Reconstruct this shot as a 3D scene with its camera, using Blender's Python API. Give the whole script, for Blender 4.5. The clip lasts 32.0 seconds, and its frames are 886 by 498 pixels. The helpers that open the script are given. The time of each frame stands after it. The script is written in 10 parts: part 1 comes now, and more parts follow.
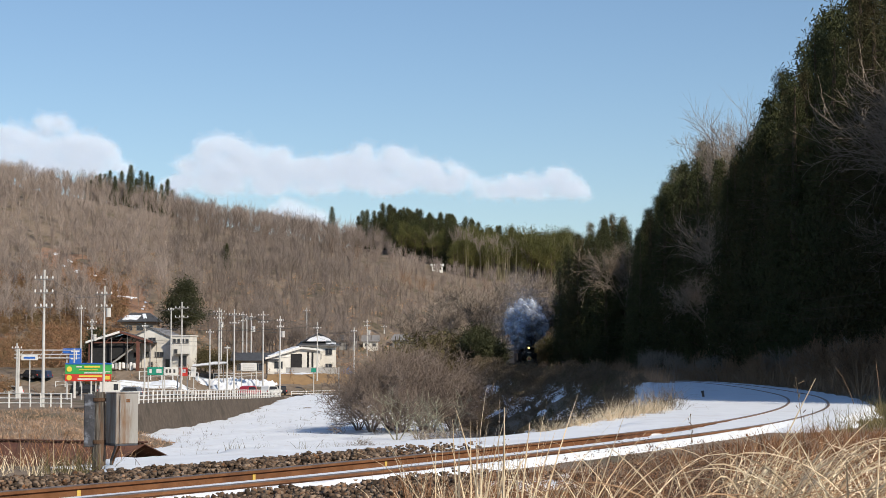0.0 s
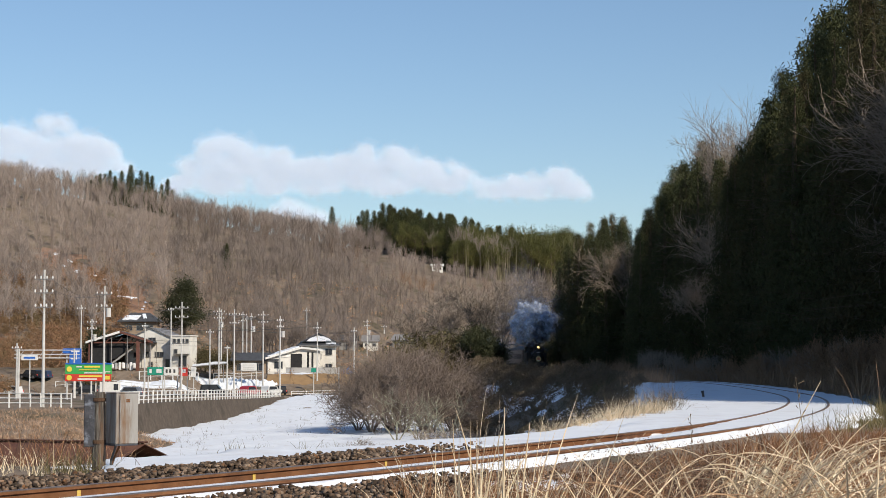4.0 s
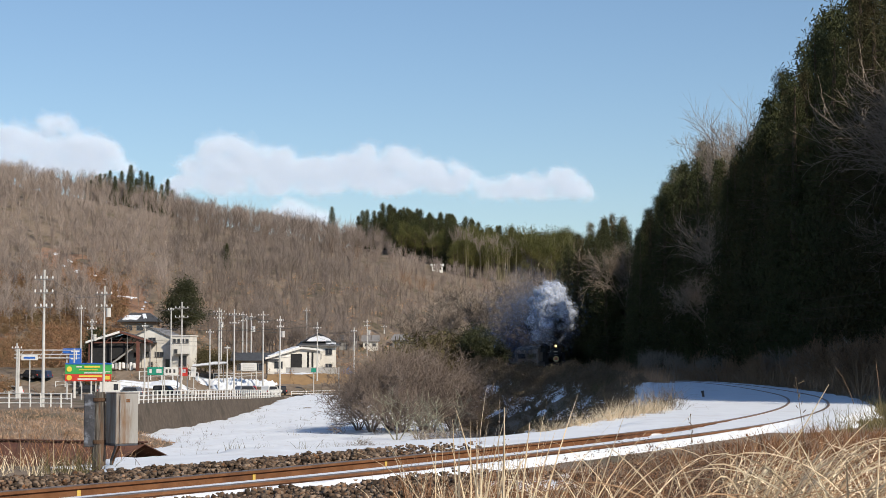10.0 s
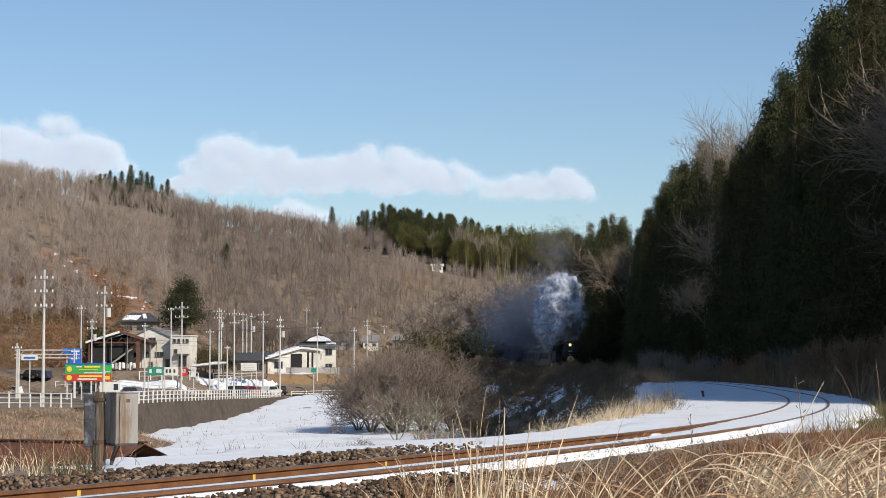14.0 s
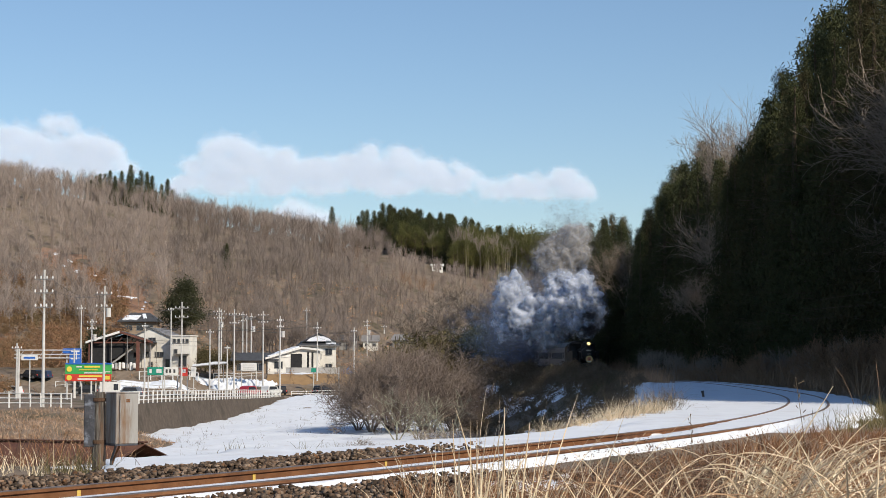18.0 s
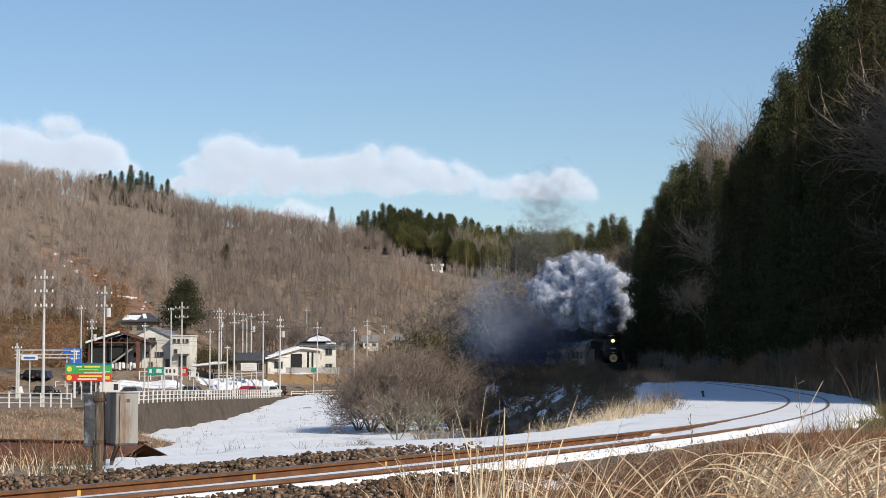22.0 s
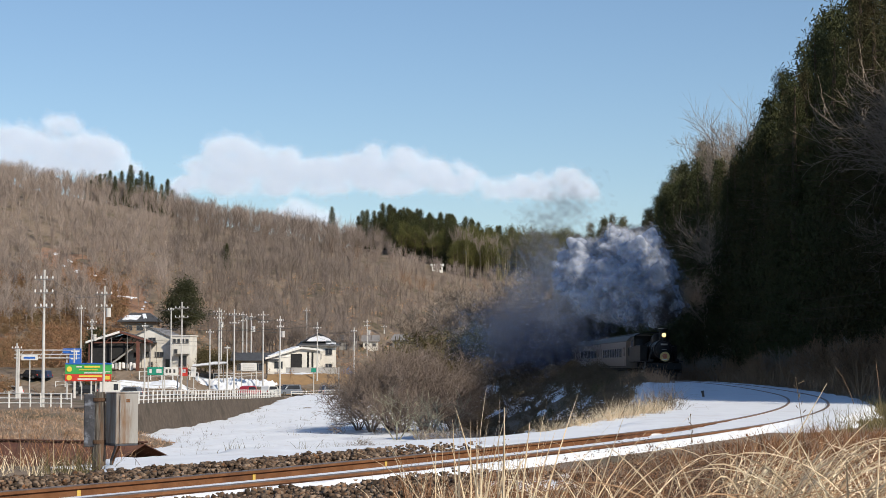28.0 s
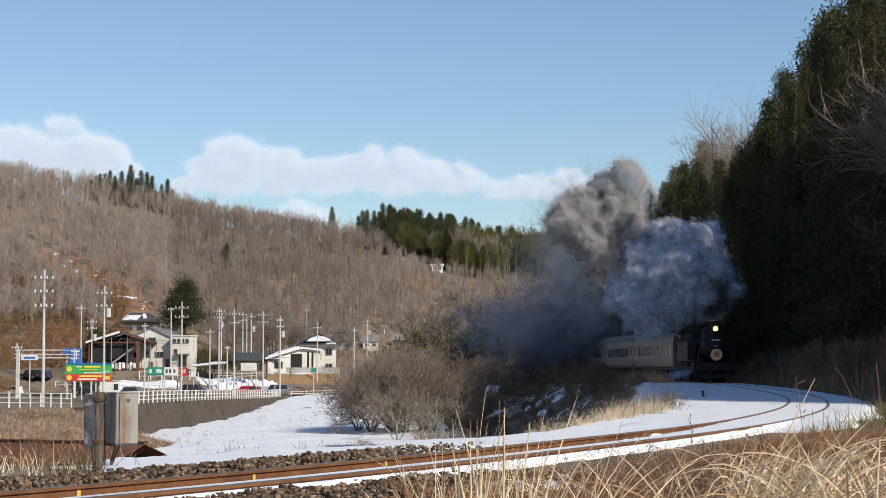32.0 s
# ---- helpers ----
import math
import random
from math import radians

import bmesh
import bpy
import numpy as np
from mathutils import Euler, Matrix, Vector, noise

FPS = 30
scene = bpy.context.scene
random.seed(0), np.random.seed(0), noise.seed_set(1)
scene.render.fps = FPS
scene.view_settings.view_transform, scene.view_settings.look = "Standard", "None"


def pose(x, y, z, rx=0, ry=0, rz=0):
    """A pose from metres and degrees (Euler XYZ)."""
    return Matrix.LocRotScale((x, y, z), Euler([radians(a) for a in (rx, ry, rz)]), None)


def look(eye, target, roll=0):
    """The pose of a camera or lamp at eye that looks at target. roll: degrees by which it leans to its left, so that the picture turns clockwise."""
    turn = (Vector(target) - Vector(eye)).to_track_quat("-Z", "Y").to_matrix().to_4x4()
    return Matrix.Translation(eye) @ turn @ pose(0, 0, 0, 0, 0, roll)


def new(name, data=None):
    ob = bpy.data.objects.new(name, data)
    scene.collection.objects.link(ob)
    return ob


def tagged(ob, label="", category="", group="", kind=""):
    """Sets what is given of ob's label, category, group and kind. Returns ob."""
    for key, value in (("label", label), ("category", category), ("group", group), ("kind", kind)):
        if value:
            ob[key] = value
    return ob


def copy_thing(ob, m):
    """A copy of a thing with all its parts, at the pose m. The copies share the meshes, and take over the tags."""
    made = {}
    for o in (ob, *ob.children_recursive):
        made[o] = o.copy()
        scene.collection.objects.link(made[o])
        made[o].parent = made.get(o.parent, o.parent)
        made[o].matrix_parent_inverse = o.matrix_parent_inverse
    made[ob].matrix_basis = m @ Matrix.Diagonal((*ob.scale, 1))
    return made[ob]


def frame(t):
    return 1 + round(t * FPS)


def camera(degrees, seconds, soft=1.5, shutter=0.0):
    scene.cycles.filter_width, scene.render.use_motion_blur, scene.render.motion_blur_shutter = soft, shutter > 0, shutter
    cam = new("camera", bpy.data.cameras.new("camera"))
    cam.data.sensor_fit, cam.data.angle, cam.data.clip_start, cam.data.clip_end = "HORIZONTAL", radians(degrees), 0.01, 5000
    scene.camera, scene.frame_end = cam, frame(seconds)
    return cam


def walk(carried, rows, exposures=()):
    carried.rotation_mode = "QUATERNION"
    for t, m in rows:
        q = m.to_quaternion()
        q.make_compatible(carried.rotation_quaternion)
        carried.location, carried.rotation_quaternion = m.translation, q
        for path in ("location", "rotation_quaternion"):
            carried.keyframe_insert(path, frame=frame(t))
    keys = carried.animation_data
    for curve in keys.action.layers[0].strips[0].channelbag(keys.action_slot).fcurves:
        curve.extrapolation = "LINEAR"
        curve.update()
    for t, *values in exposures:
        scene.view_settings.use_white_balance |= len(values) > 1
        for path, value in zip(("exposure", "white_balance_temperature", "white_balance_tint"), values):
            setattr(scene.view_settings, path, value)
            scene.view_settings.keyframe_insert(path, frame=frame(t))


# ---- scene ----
cam = camera(26.73, 32.0, soft=0.8)
EYE = (0.0, 0.0, 1.07)
CAM_POSE = pose(EYE[0], EYE[1], EYE[2], 90 + 3.572, 0, 0)
walk(cam, [(0, CAM_POSE), (32, CAM_POSE)])

# ---- world, sun, exposure ----
SUN_AZ = radians(138)      # clockwise from +y: low winter sun from the right, a little behind the eye
SUN_EL = radians(35)
world = bpy.data.worlds.new("winter_sky")
scene.world = world
world.use_nodes = True
wn = world.node_tree.nodes
sky = wn.new("ShaderNodeTexSky")
sky.sky_type = "NISHITA"
sky.sun_disc = False
sky.sun_elevation = SUN_EL
sky.sun_rotation = SUN_AZ
sky.altitude = 100
sky.air_density = 1.0
sky.dust_density = 0.3
sky.ozone_density = 3.8
wn["Background"].inputs[1].default_value = 0.11
world.node_tree.links.new(sky.outputs[0], wn["Background"].inputs[0])
sun_data = bpy.data.lights.new("sun", "SUN")
sun_data.energy = 4.6
sun_data.angle = radians(0.53)
sun_data.color = (1.0, 0.90, 0.75)
sun = new("sun", sun_data)
SUN_TO = Vector((math.sin(SUN_AZ) * math.cos(SUN_EL), math.cos(SUN_AZ) * math.cos(SUN_EL), math.sin(SUN_EL)))
sun.matrix_world = look(SUN_TO * 300, (0, 0, 0))
scene.view_settings.exposure = 0.0
scene.cycles.transparent_max_bounces = 64

# ---- materials ----
def mat(name, base, rough=0.8, metal=0.0, second=None, scale=3.0, detail=6.0, contrast=(0.35, 0.65), bump=0.0, bump_scale=None,
        third=None, third_scale=0.4, third_range=(0.5, 0.7), spec=0.3, rand=0.0, emit=None, emit_strength=0.0, stretch=None, translucent=0.0):
    """A procedural surface: two or three colours mixed by noise at two scales, with relief."""
    m = bpy.data.materials.new(name)
    m.use_nodes = True
    nt = m.node_tree
    n, l = nt.nodes, nt.links
    b = n["Principled BSDF"]
    b.inputs["Roughness"].default_value = rough
    b.inputs["Metallic"].default_value = metal
    b.inputs["Specular IOR Level"].default_value = spec
    co = n.new("ShaderNodeTexCoord").outputs["Object"]
    if stretch:
        mp = n.new("ShaderNodeMapping")
        mp.inputs["Scale"].default_value = stretch
        l.new(co, mp.inputs["Vector"])
        co = mp.outputs["Vector"]

    def noise_fac(sc, lo, hi, det=6.0):
        t = n.new("ShaderNodeTexNoise")
        t.inputs["Scale"].default_value = sc
        t.inputs["Detail"].default_value = det
        t.inputs["Roughness"].default_value = 0.65
        l.new(co, t.inputs["Vector"])
        r = n.new("ShaderNodeMapRange")
        r.inputs["From Min"].default_value, r.inputs["From Max"].default_value = lo, hi
        l.new(t.outputs["Fac"], r.inputs["Value"])
        return t, r.outputs["Result"]

    def mixed(a, c, fac):
        mx = n.new("ShaderNodeMix")
        mx.data_type = "RGBA"
        for s, v in ((6, a), (7, c)):
            if isinstance(v, tuple):
                mx.inputs[s].default_value = (*v, 1)
            else:
                l.new(v, mx.inputs[s])
        l.new(fac, mx.inputs[0])
        return mx.outputs[2]
    col = base
    tex = None
    if second:
        tex, fac = noise_fac(scale, *contrast, detail)
        col = mixed(col, second, fac)
    if third:
        _, fac3 = noise_fac(third_scale, *third_range)
        col = mixed(col, third, fac3)
    if rand:
        oi = n.new("ShaderNodeObjectInfo")
        geo = n.new("ShaderNodeNewGeometry")
        ad = n.new("ShaderNodeMath")
        ad.operation = "ADD"
        l.new(oi.outputs["Random"], ad.inputs[0])
        l.new(geo.outputs["Random Per Island"], ad.inputs[1])
        r = n.new("ShaderNodeMapRange")
        r.inputs["From Max"].default_value = 2.0
        r.inputs["To Min"].default_value, r.inputs["To Max"].default_value = 1 - rand, 1 + rand
        l.new(ad.outputs[0], r.inputs["Value"])
        hs = n.new("ShaderNodeHueSaturation")
        l.new(r.outputs[0], hs.inputs["Value"])
        if isinstance(col, tuple):
            hs.inputs["Color"].default_value = (*col, 1)
        else:
            l.new(col, hs.inputs["Color"])
        col = hs.outputs["Color"]
    if isinstance(col, tuple):
        b.inputs["Base Color"].default_value = (*col, 1)
    else:
        l.new(col, b.inputs["Base Color"])
    if bump:
        t2, _ = noise_fac(bump_scale or scale * 4, 0, 1, 4.0)
        bp = n.new("ShaderNodeBump")
        bp.inputs["Strength"].default_value = min(1.0, bump)
        bp.inputs["Distance"].default_value = 0.05
        l.new(t2.outputs["Fac"], bp.inputs["Height"])
        l.new(bp.outputs["Normal"], b.inputs["Normal"])
    if emit:
        b.inputs["Emission Color"].default_value = (*emit, 1)
        b.inputs["Emission Strength"].default_value = emit_strength
    if translucent:
        tr = n.new("ShaderNodeBsdfTranslucent")
        if isinstance(col, tuple):
            tr.inputs["Color"].default_value = (*col, 1)
        else:
            l.new(col, tr.inputs["Color"])
        ms = n.new("ShaderNodeMixShader")
        ms.inputs[0].default_value = translucent
        l.new(b.outputs[0], ms.inputs[1])
        l.new(tr.outputs[0], ms.inputs[2])
        l.new(ms.outputs[0], n["Material Output"].inputs["Surface"])
    return m


def vapour(name, col, alpha, translucent=0.35, glow=None, strength=0.0):
    """Wisps of smoke, steam or cloud: matt, light passes through, each wisp part see-through; glow adds emission in
    place of the daylight scattered in far clouds.
    """
    m = bpy.data.materials.new(name)
    m.use_nodes = True
    n, l = m.node_tree.nodes, m.node_tree.links
    n.remove(n["Principled BSDF"])
    d, t, tr = n.new("ShaderNodeBsdfDiffuse"), n.new("ShaderNodeBsdfTranslucent"), n.new("ShaderNodeBsdfTransparent")
    d.inputs["Color"].default_value = t.inputs["Color"].default_value = (*col, 1)
    a, b = n.new("ShaderNodeMixShader"), n.new("ShaderNodeMixShader")
    a.inputs[0].default_value = translucent
    l.new(d.outputs[0], a.inputs[1])
    l.new(t.outputs[0], a.inputs[2])
    b.inputs[0].default_value = alpha
    out = a.outputs[0]
    if glow:
        em, ad = n.new("ShaderNodeEmission"), n.new("ShaderNodeAddShader")
        em.inputs["Color"].default_value = (*glow, 1)
        em.inputs["Strength"].default_value = strength
        l.new(out, ad.inputs[0])
        l.new(em.outputs[0], ad.inputs[1])
        out = ad.outputs[0]
    l.new(tr.outputs[0], b.inputs[1])
    l.new(out, b.inputs[2])
    l.new(b.outputs[0], n["Material Output"].inputs["Surface"])
    return m


M_SOIL = mat("leaf_litter", (0.165, 0.125, 0.092), 0.95, second=(0.26, 0.205, 0.155), scale=0.9, bump=0.6, bump_scale=6, third=(0.10, 0.085, 0.05), third_scale=0.12, third_range=(0.5, 0.68))
M_SNOW = mat("old_snow", (0.785, 0.82, 0.87), 0.7, second=(0.71, 0.745, 0.80), scale=1.6, bump=0.5, bump_scale=5, spec=0.2, third=(0.64, 0.64, 0.66), third_scale=0.5, third_range=(0.56, 0.72))
M_ASPHALT = mat("asphalt", (0.055, 0.055, 0.058), 0.9, second=(0.085, 0.083, 0.08), scale=2, bump=0.2)
M_CONCRETE = mat("weathered_concrete", (0.36, 0.35, 0.33), 0.9, second=(0.27, 0.26, 0.24), scale=1.2, bump=0.25, third=(0.2, 0.19, 0.17), third_scale=0.25)
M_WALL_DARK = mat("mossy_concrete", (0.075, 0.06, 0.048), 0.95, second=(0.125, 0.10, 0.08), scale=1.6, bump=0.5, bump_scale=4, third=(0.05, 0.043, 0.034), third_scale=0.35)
M_RUST = mat("rusty_rail", (0.155, 0.066, 0.028), 0.9, second=(0.22, 0.10, 0.045), scale=5, bump=0.3, third=(0.10, 0.045, 0.025), third_scale=1.2)
M_RAILTOP = mat("worn_rail_head", (0.30, 0.25, 0.22), 0.45, metal=0.7, second=(0.25, 0.16, 0.11), scale=4)
M_WOODTIE = mat("sleeper_wood", (0.10, 0.075, 0.055), 0.95, second=(0.16, 0.12, 0.09), scale=4, stretch=(1, 8, 8), bump=0.4)
M_STONE = mat("ballast_stone", (0.17, 0.105, 0.065), 0.95, second=(0.36, 0.27, 0.20), scale=5, rand=0.9, third=(0.30, 0.135, 0.055), third_scale=7, third_range=(0.55, 0.68), bump=0.3, bump_scale=30)
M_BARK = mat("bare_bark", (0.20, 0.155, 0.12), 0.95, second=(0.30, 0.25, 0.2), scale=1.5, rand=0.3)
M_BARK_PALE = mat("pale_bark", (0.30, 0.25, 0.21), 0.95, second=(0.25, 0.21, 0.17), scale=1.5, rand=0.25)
# darker copy of the bare bark, with shade put into the colour
M_BARK_SHADE = mat("shaded_bark", (0.12, 0.10, 0.085), 0.95, second=(0.18, 0.15, 0.125), scale=1.5, rand=0.25)
M_TWIG = mat("winter_twigs", (0.215, 0.172, 0.146), 0.95, second=(0.33, 0.272, 0.235), scale=0.05, rand=0.4, third=(0.30, 0.18, 0.105), third_scale=0.022, third_range=(0.58, 0.74))
M_BUSH = mat("bush_twigs", (0.155, 0.118, 0.096), 0.95, second=(0.28, 0.225, 0.188), scale=0.6, rand=0.3)
M_LICHEN = mat("lichened_bark", (0.36, 0.35, 0.25), 0.95, second=(0.24, 0.22, 0.17), scale=2.5, rand=0.3)
M_CEDAR = mat("cedar_needles", (0.040, 0.048, 0.023), 0.9, second=(0.078, 0.082, 0.036), scale=0.35, rand=0.45, third=(0.07, 0.062, 0.033), third_scale=0.15, third_range=(0.56, 0.78), spec=0.1)
M_CEDAR_B = mat("brown_cedar_needles", (0.085, 0.068, 0.035), 0.9, second=(0.05, 0.06, 0.026), scale=0.4, rand=0.45, spec=0.1)
M_TRUNK = mat("cedar_bark", (0.075, 0.055, 0.042), 0.95, second=(0.12, 0.09, 0.065), scale=2, stretch=(4, 4, 0.5), bump=0.5)
M_BAMBOO = mat("bamboo_leaves", (0.10, 0.108, 0.034), 0.8, second=(0.19, 0.17, 0.06), scale=0.12, rand=0.35, translucent=0.3)
M_CULM = mat("bamboo_culm", (0.24, 0.205, 0.135), 0.6, second=(0.17, 0.155, 0.09), scale=1, rand=0.25)
M_STRAW = mat("dry_grass", (0.90, 0.79, 0.58), 0.45, second=(0.64, 0.46, 0.28), scale=4, rand=0.32, translucent=0.15, spec=0.5)
M_STRAW_B = mat("brown_weeds", (0.32, 0.19, 0.11), 0.9, second=(0.47, 0.31, 0.19), scale=3, rand=0.4, translucent=0.1)
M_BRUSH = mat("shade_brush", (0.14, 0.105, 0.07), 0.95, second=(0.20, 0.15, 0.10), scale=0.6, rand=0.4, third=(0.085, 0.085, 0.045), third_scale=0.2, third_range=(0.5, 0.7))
M_REDWEED = mat("reddish_weeds", (0.17, 0.085, 0.046), 0.9, second=(0.32, 0.17, 0.088), scale=4, rand=0.4)
M_DARKWEED = mat("dark_dead_weeds", (0.075, 0.045, 0.032), 0.95, second=(0.14, 0.085, 0.06), scale=5, rand=0.4)
M_UNDER = mat("forest_floor_brush", (0.25, 0.155, 0.09), 0.95, second=(0.34, 0.22, 0.135), scale=0.6, rand=0.4)
M_GREEN = mat("winter_grass", (0.125, 0.115, 0.05), 0.85, second=(0.24, 0.19, 0.095), scale=3, rand=0.4, translucent=0.25)

# ---- mesh helpers ----
def link_mesh(name, verts, faces, material, parent=None, label="", smooth=False):
    me = bpy.data.meshes.new(name)
    verts = np.asarray(verts, dtype=np.float32).reshape(-1, 3)
    if isinstance(faces, np.ndarray) and faces.ndim == 2:
        k = faces.shape[1]
        me.vertices.add(len(verts))
        me.vertices.foreach_set("co", verts.ravel())
        me.loops.add(faces.size)
        me.loops.foreach_set("vertex_index", faces.astype(np.int32).ravel())
        me.polygons.add(len(faces))
        me.polygons.foreach_set("loop_start", np.arange(0, faces.size, k, dtype=np.int32))
        me.update(calc_edges=True)
        me.validate()
    else:
        me.from_pydata(verts.tolist(), [], [list(f) for f in faces])
        me.update()
    if smooth:
        me.polygons.foreach_set("use_smooth", np.ones(len(me.polygons), dtype=bool))
    me.materials.append(material)
    ob = new(name, me)
    if parent is not None:
        ob.parent = parent
    if label:
        ob["label"] = label
    return ob


class Geo:
    """Gathers solid pieces into one mesh."""

    def __init__(self):
        self.v, self.f = [], []

    def add(self, verts, faces):
        o = len(self.v)
        self.v += [tuple(p) for p in verts]
        self.f += [[i + o for i in f] for f in faces]
        return self

    def box(self, c, s, bevel=0.0, rot=None):
        bm = bmesh.new()
        bmesh.ops.create_cube(bm, size=1.0)
        bmesh.ops.scale(bm, vec=s, verts=bm.verts)
        if bevel:
            bmesh.ops.bevel(bm, geom=bm.edges[:], offset=bevel, segments=1, affect="EDGES", profile=0.5)
        m = Matrix.Translation(c) @ (rot.to_4x4() if rot is not None else Matrix.Identity(4))
        bm.verts.index_update()
        self.add([m @ v.co for v in bm.verts], [[v.index for v in f.verts] for f in bm.faces])
        bm.free()
        return self

    def tube(self, pts, radii, seg=6, caps=True):
        """A round bar through pts, with a radius at each."""
        pts = [Vector(p) for p in pts]
        if not hasattr(radii, "__len__"):
            radii = [radii] * len(pts)
        vs, fs = [], []
        for i, p in enumerate(pts):
            d = (pts[min(i + 1, len(pts) - 1)] - pts[max(i - 1, 0)]).normalized()
            a = d.cross(Vector((0, 0, 1)))
            if a.length < 0.05:
                a = d.cross(Vector((0, 1, 0)))
            a.normalize()
            b = d.cross(a)
            for j in range(seg):
                w = 2 * math.pi * j / seg
                vs.append(p + (a * math.cos(w) + b * math.sin(w)) * radii[i])
        for i in range(len(pts) - 1):
            for j in range(seg):
                k = (j + 1) % seg
                fs.append([i * seg + j, i * seg + k, (i + 1) * seg + k, (i + 1) * seg + j])
        if caps:
            fs.append(list(range(seg))[::-1])
            fs.append([(len(pts) - 1) * seg + j for j in range(seg)])
        return self.add(vs, fs)

    def prism(self, outline, axis, lo, hi):
        """An outline of (a, b) pairs drawn out along an axis: 'x' takes (y, z), 'y' takes (x, z), 'z' takes (x, y)."""
        put = {"x": lambda a, b, c: (c, a, b), "y": lambda a, b, c: (a, c, b), "z": lambda a, b, c: (a, b, c)}[axis]
        n = len(outline)
        vs = [put(a, b, lo) for a, b in outline] + [put(a, b, hi) for a, b in outline]
        fs = [list(range(n))[::-1], [n + i for i in range(n)]]
        fs += [[i, (i + 1) % n, n + (i + 1) % n, n + i] for i in range(n)]
        return self.add(vs, fs)

    def mesh(self, name, material, parent=None, label="", smooth=False):
        ob = link_mesh(name, self.v, self.f, material, parent, label, smooth)
        bm = bmesh.new()
        bm.from_mesh(ob.data)
        bmesh.ops.recalc_face_normals(bm, faces=bm.faces)
        bm.to_mesh(ob.data)
        bm.free()
        return ob


def part(name, geo, material, parent, label=""):
    return geo.mesh(name, material, parent, label)


def thing(name, label, category, m=None, group="", kind=""):
    ob = new(name)
    ob.empty_display_size = 0.3
    if m is not None:
        ob.matrix_world = m
    return tagged(ob, label, category, group, kind)


# ---- the railway's line ----
LINE = [(-20.0, -10.0), (-13.2, 0.5), (-7.8, 8.8), (-3.3, 15.55), (-0.7, 20.4), (2.3, 27.0), (4.6, 32.3), (6.4, 37.4), (9.0, 46.8), (11.0, 56.3), (12.6, 66.0), (13.9, 77.5),
        (15.2, 91.5), (16.2, 105), (16.75, 117), (16.8, 128), (16.4, 139), (15.95, 155), (15.45, 178), (14.7, 202), (13.75, 240), (12.7, 277), (11.0, 320), (6.0, 390), (-6, 460)]


def spline(pts, step=0.5):
    out = []
    P = [Vector((*p, 0)) for p in pts]
    P = [P[0] * 2 - P[1]] + P + [P[-1] * 2 - P[-2]]
    for i in range(1, len(P) - 2):
        n = max(2, int((P[i + 1] - P[i]).length / step))
        for k in range(n):
            t = k / n
            a, b, c, d = P[i - 1], P[i], P[i + 1], P[i + 2]
            out.append(0.5 * ((2 * b) + (c - a) * t + (2 * a - 5 * b + 4 * c - d) * t * t + (3 * b - a - 3 * c + d) * t ** 3))
    return np.array([(p.x, p.y) for p in out])


CL = spline(LINE)
for _ in range(60):       # ease the curve
    CL[1:-1] = 0.25 * CL[:-2] + 0.5 * CL[1:-1] + 0.25 * CL[2:]
SEG = np.linalg.norm(np.diff(CL, axis=0), axis=1)
ARC = np.concatenate([[0], np.cumsum(SEG)])


BENCH_Y, BENCH_W = [12, 19, 23, 27, 43, 54, 75, 110, 150, 200, 235, 280], [8.0, 6.5, 4.6, 3.3, 3.2, 3.9, 5.4, 4.7, 3.6, 4.4, 7.2, 9.5]      # breadth of the level strip on the valley side


def rail_z(y):
    return 0.0040 * np.maximum(0, np.asarray(y, dtype=float) - 195)


def on_line(s):
    """The middle of the track at the arc length s, its height, and its heading (unit x, y)."""
    x, y = np.interp(s, ARC, CL[:, 0]), np.interp(s, ARC, CL[:, 1])
    x2, y2 = np.interp(s + 0.5, ARC, CL[:, 0]), np.interp(s + 0.5, ARC, CL[:, 1])
    d = np.hypot(x2 - x, y2 - y)
    return float(x), float(y), float(rail_z(y)), float((x2 - x) / d), float((y2 - y) / d)


def s_at_y(y):
    return float(np.interp(y, CL[:, 1], ARC))


def to_line(x, y):
    """Distance from the track's middle (positive on the valley side) and the y of the nearest place on it."""
    x, y = np.asarray(x, float).ravel(), np.asarray(y, float).ravel()
    C = CL[::2]
    best, near, side = np.full(len(x), 1e9), np.zeros(len(x)), np.ones(len(x))
    T = np.gradient(C, axis=0)
    T /= np.linalg.norm(T, axis=1)[:, None]
    for k in range(0, len(x), 20000):
        sl = slice(k, k + 20000)
        dx, dy = x[sl, None] - C[None, :, 0], y[sl, None] - C[None, :, 1]
        d2 = dx * dx + dy * dy
        i = d2.argmin(1)
        r = np.arange(len(i))
        cr = T[i, 0] * dy[r, i] - T[i, 1] * dx[r, i]
        dist = np.sqrt(d2[r, i])
        best[sl], near[sl], side[sl] = np.where(dist < 25, np.abs(cr), dist), C[i, 1] + (T[i, 0] * dx[r, i] + T[i, 1] * dy[r, i]) * T[i, 1], np.where(cr >= 0, 1, -1)
    return best * side, near


def sm(a, b, v):
    t = np.clip((v - a) / (b - a), 0, 1)
    return t * t * (3 - 2 * t)


WALL = [(-62, 163), (-37.5, 157), (-29.3, 153), (-28.6, 166), (-27.2, 190), (-25.6, 225), (-24.6, 262), (-24.4, 285)]


def wall_x(y):
    return np.interp(y, [153, 166, 190, 225, 262, 285, 345], [-29.3, -28.6, -27.2, -25.6, -24.6, -24.4, -20])


def road_z(y):
    return np.interp(y, [150, 180, 225, 270, 300, 345], [-2.5, -2.6, -3.1, -3.7, -3.8, -3.9])


